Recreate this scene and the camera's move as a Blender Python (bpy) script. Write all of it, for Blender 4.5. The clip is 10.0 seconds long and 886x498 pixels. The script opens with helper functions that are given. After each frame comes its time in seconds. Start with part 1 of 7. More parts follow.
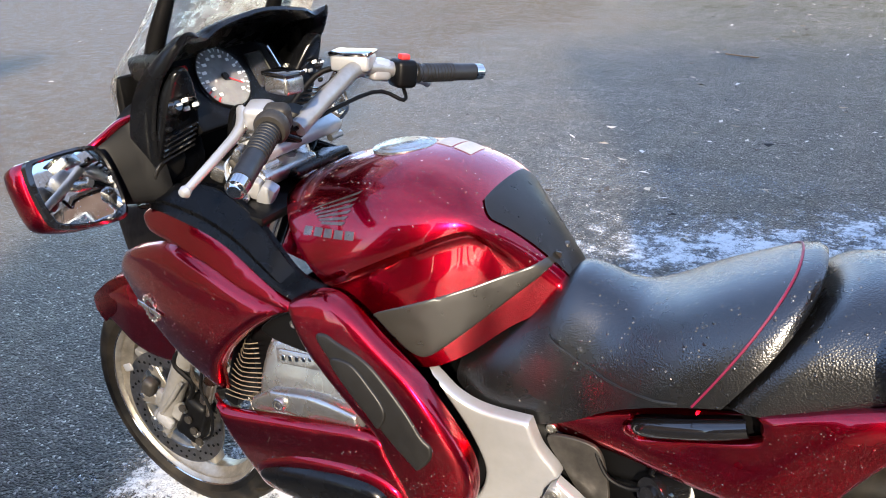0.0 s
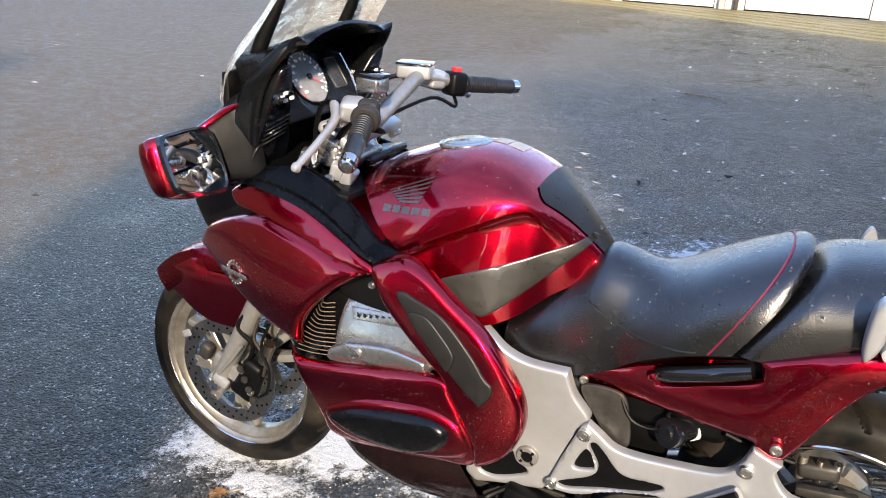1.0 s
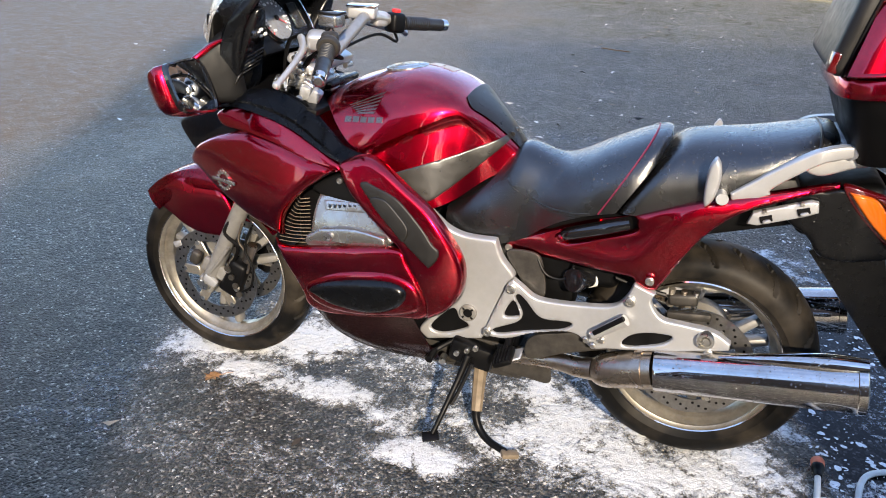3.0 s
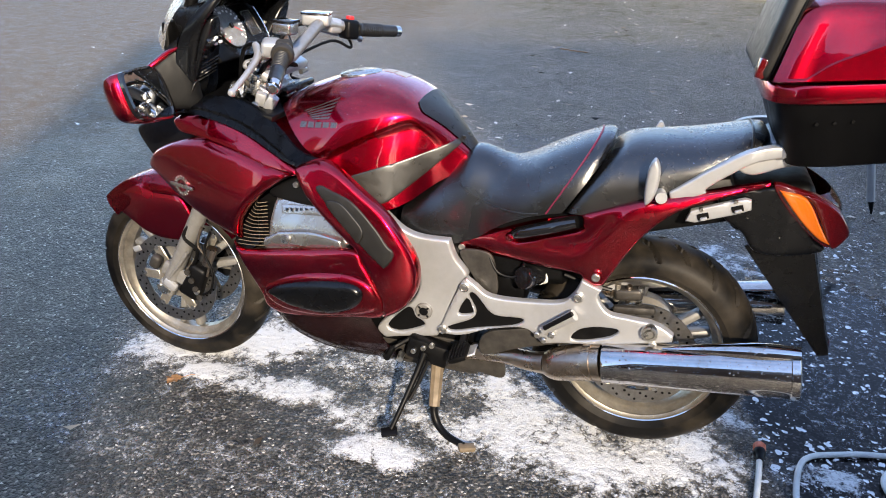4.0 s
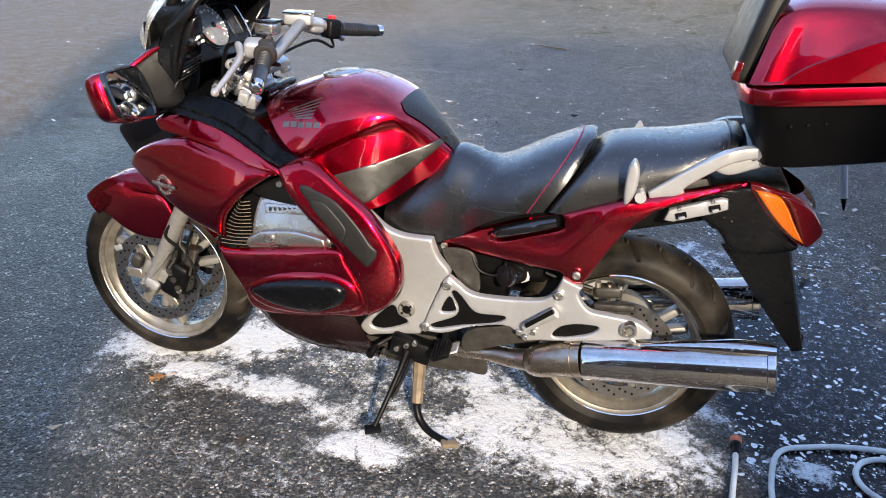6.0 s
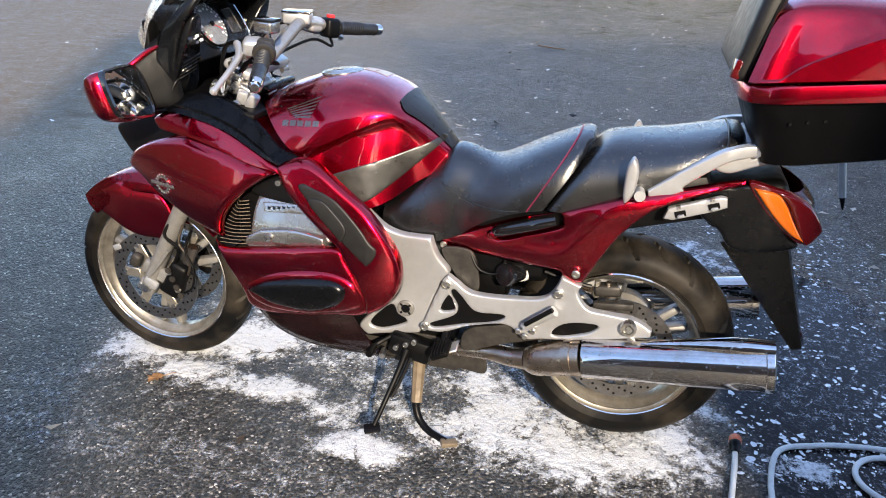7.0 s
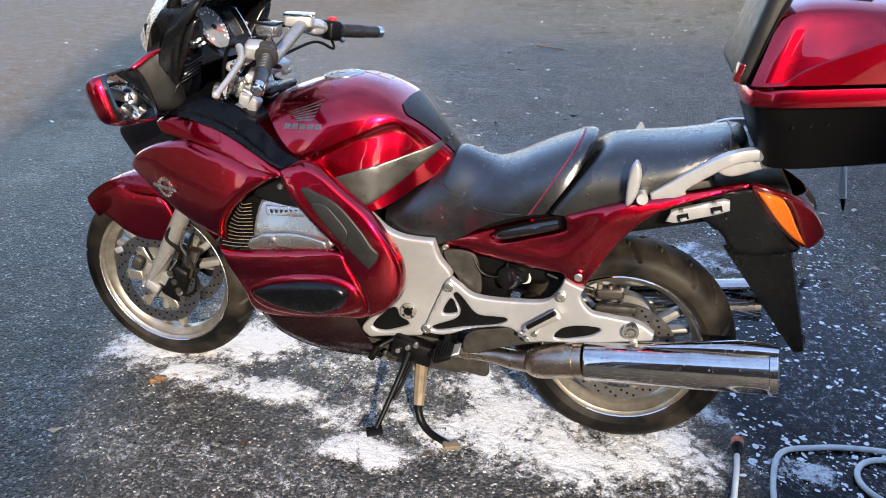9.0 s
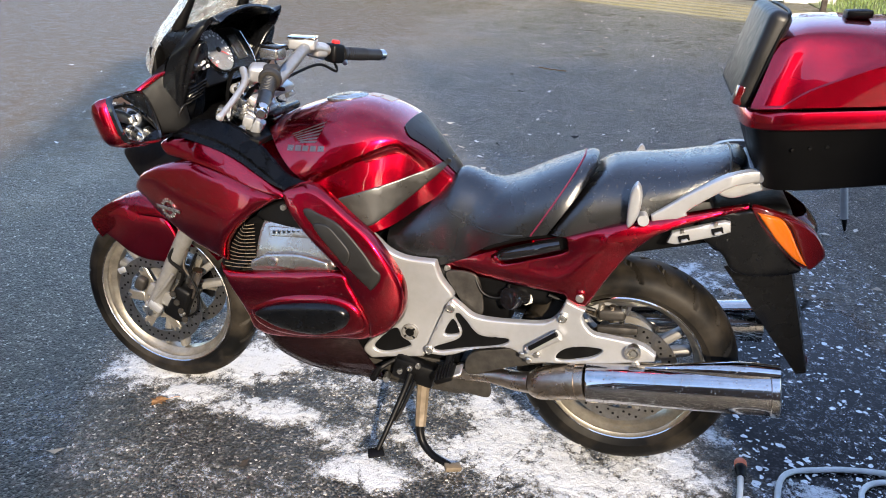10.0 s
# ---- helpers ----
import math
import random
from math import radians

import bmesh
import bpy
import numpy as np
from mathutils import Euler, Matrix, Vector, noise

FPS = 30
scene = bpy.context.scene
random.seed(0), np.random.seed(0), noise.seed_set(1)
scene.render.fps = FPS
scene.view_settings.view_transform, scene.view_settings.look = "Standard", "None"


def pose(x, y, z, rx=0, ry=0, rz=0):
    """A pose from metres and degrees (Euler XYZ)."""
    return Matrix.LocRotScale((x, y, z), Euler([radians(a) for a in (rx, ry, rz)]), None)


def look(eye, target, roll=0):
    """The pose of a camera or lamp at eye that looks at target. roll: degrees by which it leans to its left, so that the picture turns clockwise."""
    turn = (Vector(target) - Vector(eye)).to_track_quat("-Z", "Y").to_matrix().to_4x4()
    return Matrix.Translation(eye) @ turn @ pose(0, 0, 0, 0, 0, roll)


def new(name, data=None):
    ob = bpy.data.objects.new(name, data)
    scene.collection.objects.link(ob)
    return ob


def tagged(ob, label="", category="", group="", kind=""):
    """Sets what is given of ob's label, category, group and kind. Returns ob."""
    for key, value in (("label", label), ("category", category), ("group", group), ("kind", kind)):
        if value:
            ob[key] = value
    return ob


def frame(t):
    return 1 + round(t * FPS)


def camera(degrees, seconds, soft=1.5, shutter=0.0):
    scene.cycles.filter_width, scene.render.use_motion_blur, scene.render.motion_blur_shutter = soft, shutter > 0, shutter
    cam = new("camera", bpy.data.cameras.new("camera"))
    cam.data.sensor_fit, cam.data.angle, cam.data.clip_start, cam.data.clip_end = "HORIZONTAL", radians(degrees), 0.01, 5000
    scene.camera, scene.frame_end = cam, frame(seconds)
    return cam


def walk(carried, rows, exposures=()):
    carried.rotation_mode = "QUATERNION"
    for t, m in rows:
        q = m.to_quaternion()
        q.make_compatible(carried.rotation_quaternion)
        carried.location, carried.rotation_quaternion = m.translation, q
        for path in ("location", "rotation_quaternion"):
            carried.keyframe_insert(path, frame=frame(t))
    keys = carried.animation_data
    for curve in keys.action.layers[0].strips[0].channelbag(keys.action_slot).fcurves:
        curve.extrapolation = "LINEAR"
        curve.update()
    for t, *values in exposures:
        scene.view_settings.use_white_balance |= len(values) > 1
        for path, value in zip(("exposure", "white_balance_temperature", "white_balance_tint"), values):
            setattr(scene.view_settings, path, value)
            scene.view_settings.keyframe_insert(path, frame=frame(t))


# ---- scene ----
cam = camera(59.50, 10.0, soft=1.0)
PATH = [
    (0, (0.5759, -1.1783, 1.4302), (-0.2673, 0.4429, 0.6173), -1.231),
    (0.5, (0.5192, -1.3625, 1.4518), (-0.2375, 0.3272, 0.6953), 1.657),
    (1, (0.5038, -1.5336, 1.4428), (-0.2312, 0.1693, 0.6946), 2.826),
    (1.5, (0.6103, -1.7069, 1.4343), (-0.1578, -0.0296, 0.6619), 2.390),
    (2, (0.6337, -1.8193, 1.4352), (0.0038, -0.1048, 0.6205), 3.205),
    (2.2, (0.6088, -1.8646, 1.4253), (0.0335, -0.1358, 0.6004), 2.696),
    (3.3, (0.6774, -2.0273, 1.4474), (0.1200, -0.2842, 0.6406), 1.750),
    (3.5, (0.6885, -2.0396, 1.4605), (0.1654, -0.2893, 0.6464), 1.881),
    (4, (0.7044, -2.0449, 1.4629), (0.2191, -0.2811, 0.6545), 2.269),
    (4.5, (0.7154, -2.0431, 1.4673), (0.2385, -0.2831, 0.6459), 2.171),
    (5, (0.7082, -2.0546, 1.4742), (0.2444, -0.2934, 0.6476), 2.338),
    (5.5, (0.6997, -2.0618, 1.4804), (0.2625, -0.2913, 0.6593), 2.856),
    (7, (0.6970, -2.0638, 1.4749), (0.2689, -0.2886, 0.6590), 2.804),
    (7.5, (0.6961, -2.0541, 1.4705), (0.2670, -0.2844, 0.6436), 2.773),
    (8, (0.6927, -2.0560, 1.4815), (0.2584, -0.2824, 0.6655), 2.687),
    (8.5, (0.6906, -2.0571, 1.4859), (0.2607, -0.2824, 0.6701), 2.777),
    (9, (0.6873, -2.0629, 1.4841), (0.2614, -0.2879, 0.6667), 2.761),
    (9.5, (0.6873, -2.0628, 1.4866), (0.2596, -0.2850, 0.6763), 2.628),
    (10, (0.6896, -2.0677, 1.4889), (0.2509, -0.2748, 0.7188), 2.690),
]
walk(cam, [(t, look(eye, target, roll)) for t, eye, target, roll in PATH], [(0.0, 2.12), (0.5, 1.98), (1.0, 1.88), (1.6, 1.84), (10.0, 1.84)])

# ---- world, sun ----
world = bpy.data.worlds.new("sky")
scene.world = world
world.use_nodes = True
wn = world.node_tree.nodes
sky = wn.new("ShaderNodeTexSky")
sky.sky_type = "NISHITA"
sky.sun_disc = False
SUN_EL, SUN_AZ = 25.0, -65.0     # degrees; azimuth counted from +x towards +y
sky.sun_elevation = radians(SUN_EL)
sky.sun_rotation = radians(90 - SUN_AZ)
sky.ozone_density = 3.2
sky.dust_density = 0.2
wn["Background"].inputs[1].default_value = 0.15
wl = world.node_tree.links
sky_co, cloud, cloud_map, veil, veil_k = wn.new("ShaderNodeTexCoord"), wn.new("ShaderNodeTexNoise"), wn.new("ShaderNodeMapping"), wn.new("ShaderNodeMix"), wn.new("ShaderNodeMapRange")
cloud_map.inputs["Scale"].default_value = (1.0, 1.0, 2.6)
cloud.inputs["Scale"].default_value, cloud.inputs["Detail"].default_value = 2.6, 7.0
veil.data_type = "RGBA"
veil.inputs[7].default_value = (2.1, 2.5, 4.0, 1)     # thin winter cloud over the whole sky
veil_k.inputs["From Min"].default_value, veil_k.inputs["From Max"].default_value = 0.42, 0.68
veil_k.inputs["To Min"].default_value, veil_k.inputs["To Max"].default_value = 0.12, 0.65
wl.new(sky_co.outputs["Generated"], cloud_map.inputs["Vector"])
wl.new(cloud_map.outputs[0], cloud.inputs["Vector"])
wl.new(cloud.outputs["Fac"], veil_k.inputs["Value"])
wl.new(veil_k.outputs[0], veil.inputs[0])
wl.new(sky.outputs[0], veil.inputs[6])
wl.new(veil.outputs[2], wn["Background"].inputs[0])
sun_lamp = new("sun", bpy.data.lights.new("sun", "SUN"))
sun_lamp.data.energy, sun_lamp.data.angle, sun_lamp.data.color = 3.0, radians(1.5), (1.0, 0.84, 0.64)
sd = Vector((math.cos(radians(SUN_EL)) * math.cos(radians(SUN_AZ)), math.cos(radians(SUN_EL)) * math.sin(radians(SUN_AZ)), math.sin(radians(SUN_EL))))
sun_lamp.matrix_world = look(sd * 40, (0, 0, 0))


# ---- materials ----
class Mat:
    """A node material with a Principled shader and short ways to wire it."""

    def __init__(self, name, color, rough=0.5, metal=0.0, **more):
        self.m = bpy.data.materials.new(name)
        self.m.use_nodes = True
        self.nt = self.m.node_tree
        self.b = self.nt.nodes["Principled BSDF"]
        self.b.inputs["Base Color"].default_value = (*color, 1)
        self.b.inputs["Roughness"].default_value = rough
        self.b.inputs["Metallic"].default_value = metal
        for k, v in more.items():
            self.b.inputs[k.replace("_", " ")].default_value = v
        self.co = self.nt.nodes.new("ShaderNodeTexCoord").outputs["Object"]

    def add(self, kind, **vals):
        n = self.nt.nodes.new(kind)
        for k, v in vals.items():
            n.inputs[k.replace("_", " ")].default_value = v
        return n

    def link(self, a, b):
        self.nt.links.new(a, b)

    def noise(self, scale, detail=4.0, rough=0.55):
        n = self.add("ShaderNodeTexNoise", Scale=scale, Detail=detail, Roughness=rough)
        self.link(self.co, n.inputs["Vector"])
        return n.outputs["Fac"]

    def voronoi(self, scale):
        n = self.add("ShaderNodeTexVoronoi", Scale=scale)
        self.link(self.co, n.inputs["Vector"])
        return n

    def ramp(self, fac, *stops):
        n = self.nt.nodes.new("ShaderNodeValToRGB")
        e = n.color_ramp.elements
        while len(e) < len(stops):
            e.new(0.5)
        for el, (p, c) in zip(e, stops):
            el.position = p
            el.color = (*c, 1) if isinstance(c, tuple) else (c, c, c, 1)
        self.link(fac, n.inputs[0])
        return n.outputs[0]

    def math(self, op, a, b=None, clamp=False):
        n = self.nt.nodes.new("ShaderNodeMath")
        n.operation, n.use_clamp = op, clamp
        for i, q in enumerate((a, b)):
            if q is None:
                continue
            if isinstance(q, (int, float)):
                n.inputs[i].default_value = q
            else:
                self.link(q, n.inputs[i])
        return n.outputs[0]

    def mix(self, fac, a, b):
        n = self.nt.nodes.new("ShaderNodeMix")
        n.data_type = "RGBA"
        for i, q in ((0, fac), (6, a), (7, b)):
            if isinstance(q, tuple):
                n.inputs[i].default_value = (*q, 1)
            elif isinstance(q, (int, float)):
                n.inputs[i].default_value = q
            else:
                self.link(q, n.inputs[i])
        return n.outputs[2]

    def color(self, out):
        self.link(out, self.b.inputs["Base Color"])

    def rough(self, out):
        self.link(out, self.b.inputs["Roughness"])

    def bump(self, out, strength=0.3, dist=0.002, socket="Normal", after=None):
        n = self.add("ShaderNodeBump", Strength=strength, Distance=dist)
        self.link(out, n.inputs["Height"])
        if after is not None:
            self.link(after, n.inputs["Normal"])
        self.link(n.outputs[0], self.b.inputs[socket])
        return n.outputs[0]

    def drops(self, scale=90.0, size=0.28, strength=0.8):
        """Beads of water: round bumps, some cells of a Voronoi pattern only."""
        v = self.voronoi(scale)
        r = self.add("ShaderNodeTexWhiteNoise")
        self.link(v.outputs["Position"], r.inputs["Vector"])
        lim = self.math("MULTIPLY", r.outputs["Value"], size)
        h = self.math("SUBTRACT", lim, v.outputs["Distance"], True)
        return self.bump(self.math("POWER", h, 0.5), strength, 0.004)


def grimy(name, color, rough, metal=0.0, scale=30.0, dark=0.6, bump=0.15, **more):
    m = Mat(name, color, rough, metal, **more)
    n = m.noise(scale, 6)
    m.color(m.mix(m.ramp(n, (0.32, 0.0), (0.68, 1.0)), tuple(c * dark for c in color), color))
    f = m.noise(scale * 14, 3)
    m.rough(m.ramp(n, (0.3, min(1, rough * 1.35)), (0.7, rough * 0.8)))
    if bump:
        m.bump(f, bump, 0.0008)
    return m.m


m = Mat("candy_red_paint", (0.4, 0.002, 0.008), 0.2, 1.0, Coat_Weight=1.0, Coat_Roughness=0.015, Coat_IOR=1.5)
fl = m.noise(1400, 2)
m.color(m.mix(m.ramp(fl, (0.36, 0.0), (0.66, 1.0)), (0.23, 0.0008, 0.009), (0.60, 0.002, 0.024)))
m.rough(m.ramp(m.noise(8, 4), (0.3, 0.23), (0.7, 0.28)))
RED = m.m
m = Mat("magenta_piping", (0.13, 0.006, 0.03), 0.45)
m.bump(m.noise(600), 0.3, 0.0005)
PIPING = m.m
m = Mat("black_seat_vinyl", (0.003, 0.0032, 0.0036), 0.38, 0.0, Specular_IOR_Level=1.0, Coat_Weight=0.2, Coat_Roughness=0.26)
v = m.voronoi(330)
m.rough(m.ramp(m.noise(9, 5), (0.3, 0.22), (0.7, 0.31)))
b1 = m.bump(v.outputs["Distance"], 0.4, 0.0013)
dv = m.voronoi(75)
dr = m.add("ShaderNodeTexWhiteNoise")
m.link(dv.outputs["Position"], dr.inputs["Vector"])
m.bump(m.math("POWER", m.math("SUBTRACT", m.math("MULTIPLY", dr.outputs["Value"], 0.25), dv.outputs["Distance"], True), 0.5), 0.8, 0.004, after=b1)
VINYL = m.m
m = Mat("smooth_seat_vinyl", (0.009, 0.0095, 0.0105), 0.33, 0.0, Specular_IOR_Level=0.6)
m.rough(m.ramp(m.noise(14, 5), (0.3, 0.26), (0.7, 0.42)))
m.drops(70, 0.25, 0.7)
VINYL_SMOOTH = m.m
m = Mat("satin_black_plastic", (0.0018, 0.002, 0.0026), 0.3, Specular_IOR_Level=0.34)
m.rough(m.ramp(m.noise(20, 5), (0.3, 0.20), (0.7, 0.34)))
m.drops(55, 0.24, 0.6)
BLACK = m.m
m = Mat("gloss_black_plastic", (0.006, 0.006, 0.007), 0.08, 0.0, Coat_Weight=0.6)
m.drops(60, 0.24, 0.6)
GLOSSBLACK = m.m
DARK = grimy("matt_black_plastic", (0.0024, 0.0024, 0.0027), 0.42, 0, 25, 0.6, Specular_IOR_Level=0.16)
m = Mat("grey_rubber_pad", (0.008, 0.0075, 0.007), 0.36, Specular_IOR_Level=0.35)
m.rough(m.ramp(m.noise(40, 5), (0.3, 0.36), (0.7, 0.5)))
m.bump(m.noise(700, 2), 0.2, 0.0006)
PADGREY = m.m
m = Mat("satin_tank_pad", (0.018, 0.0165, 0.0145), 0.36, Specular_IOR_Level=0.75)
m.rough(m.ramp(m.noise(40, 5), (0.3, 0.26), (0.7, 0.36)))
m.bump(m.noise(700, 2), 0.2, 0.0006)
TANKPAD = m.m
ALLOY = grimy("silver_painted_alloy", (0.44, 0.445, 0.455), 0.36, 0.6, 18, 0.84, 0.08)
CAST = grimy("cast_silver", (0.48, 0.475, 0.46), 0.24, 0.92, 18, 0.7, 0.1)
ALLOY_DIRTY = grimy("road_dirty_alloy", (0.43, 0.395, 0.335), 0.36, 0.8, 26, 0.55, 0.2)
STANDTAN = grimy("dried_mud_steel", (0.17, 0.13, 0.085), 0.6, 0.1, 30, 0.6, 0.2)
FORKGREY = grimy("grey_fork_paint", (0.21, 0.205, 0.195), 0.4, 0.4, 40, 0.8, 0.05)
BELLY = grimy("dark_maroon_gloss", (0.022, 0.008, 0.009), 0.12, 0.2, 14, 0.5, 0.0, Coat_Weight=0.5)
CHROME = grimy("brushed_steel", (0.62, 0.6, 0.58), 0.09, 1.0, 22, 0.85, 0.03)
m = Mat("wet_polished_steel", (0.6, 0.58, 0.56), 0.12, 1.0)
m.rough(m.ramp(m.noise(16, 6, 0.7), (0.35, 0.03), (0.75, 0.14)))
m.color(m.mix(m.ramp(m.noise(9, 6, 0.7), (0.35, 0.0), (0.65, 1.0)), (0.44, 0.41, 0.38), (0.60, 0.59, 0.58)))
m.drops(150, 0.36, 0.5)
WETSTEEL = m.m
PIPE = grimy("heat_tinted_pipe", (0.54, 0.45, 0.36), 0.26, 1.0, 18, 0.55, 0.1)
STEEL = grimy("bright_fastener_steel", (0.7, 0.69, 0.66), 0.3, 1.0, 60, 0.7, 0.05)
DISC = grimy("brake_disc_steel", (0.36, 0.35, 0.34), 0.35, 1.0, 40, 0.6, 0.1)
m = Mat("tyre_rubber", (0.016, 0.015, 0.014), 0.5, Specular_IOR_Level=0.1)
m.color(m.mix(m.ramp(m.noise(7, 6), (0.40, 0.0), (0.66, 1.0)), (0.003, 0.003, 0.003), (0.030, 0.025, 0.019)))
m.bump(m.noise(400, 3), 0.25, 0.0008)
TYRE = m.m
m = Mat("clear_screen", (0.62, 0.60, 0.57), 0.06, 0.0, Transmission_Weight=0.72, IOR=1.2)
m.rough(m.ramp(m.noise(26, 6), (0.35, 0.05), (0.7, 0.38)))
m.drops(120, 0.3, 0.9)
SCREEN = m.m
m = Mat("dial_glass", (1, 1, 1), 0.03, 0.0, Transmission_Weight=1.0, IOR=1.1)
m.drops(90, 0.22, 0.4)
GLASS = m.m
m = Mat("mirror_silver", (0.80, 0.81, 0.82), 0.03, 1.0)
m.rough(m.ramp(m.noise(60, 5), (0.4, 0.01), (0.7, 0.06)))
m.drops(160, 0.2, 0.3)
MIRROR = m.m
m = Mat("amber_lens", (0.52, 0.11, 0.004), 0.12, 0.0, Coat_Weight=0.8)
m.bump(m.math("SINE", m.math("MULTIPLY", m.noise(3, 0), 400.0)), 0.2, 0.001)
AMBER = m.m
m = Mat("red_lens", (0.07, 0.002, 0.003), 0.1, 0.0, Coat_Weight=0.8)
m.bump(m.noise(180, 2), 0.15, 0.001)
REDLENS = m.m
WHITEPRINT = grimy("white_print", (0.75, 0.75, 0.72), 0.5, 0, 90, 0.8, 0)
ORANGE = grimy("orange_plastic", (0.62, 0.13, 0.04), 0.4, 0, 60, 0.7)
HOSE = grimy("translucent_grey_hose", (0.55, 0.57, 0.56), 0.3, 0, 25, 0.8)
SWITCHRED = grimy("red_switch", (0.6, 0.03, 0.03), 0.4, 0, 60, 0.8)
RADIATOR = grimy("radiator_fins", (0.26, 0.21, 0.15), 0.6, 0.5, 60, 0.5)
BROWNDIRT = grimy("dusty_engine_metal", (0.055, 0.05, 0.044), 0.5, 0.5, 30, 0.4)
GRIPGREY = grimy("grip_rubber", (0.012, 0.012, 0.013), 0.4, 0, 40, 0.6, 0.1)
STICKER = grimy("white_sticker", (0.72, 0.72, 0.70), 0.35, 0, 40, 0.9, 0)
BARGREY = grimy("grey_bar_casting", (0.36, 0.355, 0.345), 0.34, 0.7, 30, 0.75, 0.08)
LOGO = grimy("silver_emblem", (0.15, 0.14, 0.14), 0.3, 0.85, 60, 0.7, 0)


# ---- mesh helpers ----
def part(name, bm, material, parent, label="", smooth=40):
    """Links a bmesh as one mesh object under a thing or a part."""
    bmesh.ops.recalc_face_normals(bm, faces=bm.faces)
    me = bpy.data.meshes.new(name)
    bm.to_mesh(me)
    bm.free()
    for mt in (material if isinstance(material, (list, tuple)) else [material]):
        me.materials.append(mt)
    if smooth:
        me.shade_smooth()
        me.set_sharp_from_angle(angle=radians(smooth))
    ob = new(name, me)
    ob.parent = parent
    if parent is not None:
        ob.matrix_parent_inverse = Matrix.Identity(4)
    return tagged(ob, label)


def curve_through(pts, n=5, closed=False, sharp=()):
    """Catmull-Rom through the points (any dimension); corners in sharp stay pointed."""
    p = [np.array(q, float) for q in pts]
    out, k = [], len(p)
    for i in range(k if closed else k - 1):
        a, b, c, d = (p[(i + j) % k] if closed else p[min(max(i + j, 0), k - 1)] for j in (-1, 0, 1, 2))
        if i in sharp:
            a = b + (b - c) * 0.3
        if (i + 1) % k in sharp:
            d = c + (c - b) * 0.3
        for s in range(n):
            t = s / n
            out.append(0.5 * (2 * b + (c - a) * t + (2 * a - 5 * b + 4 * c - d) * t * t + (3 * b - a - 3 * c + d) * t ** 3))
    if not closed:
        out.append(p[-1])
    return out


def inside_many(p, poly):
    """Which of the points lie inside the closed polygon."""
    p = np.atleast_2d(p)
    a, b = np.asarray(poly), np.roll(np.asarray(poly), 1, axis=0)
    cross = (a[None, :, 1] > p[:, None, 1]) != (b[None, :, 1] > p[:, None, 1])
    dz = np.where(b[:, 1] == a[:, 1], 1e-12, b[:, 1] - a[:, 1])
    x = (b[:, 0] - a[:, 0])[None] * (p[:, None, 1] - a[None, :, 1]) / dz[None] + a[None, :, 0]
    return ((cross & (p[:, None, 0] < x)).sum(1) % 2) == 1


def dist_many(p, loops):
    """The distance of each point from the nearest outline."""
    p, best = np.atleast_2d(p), None
    for a in loops:
        d = np.roll(a, -1, axis=0) - a
        t = np.clip(((p[:, None] - a[None]) * d[None]).sum(2) / np.maximum((d * d).sum(1), 1e-12)[None], 0, 1)
        q = a[None] + d[None] * t[:, :, None] - p[:, None]
        m_ = (q * q).sum(2).min(1)
        best = m_ if best is None else np.minimum(best, m_)
    return np.sqrt(best)


from mathutils.geometry import delaunay_2d_cdt


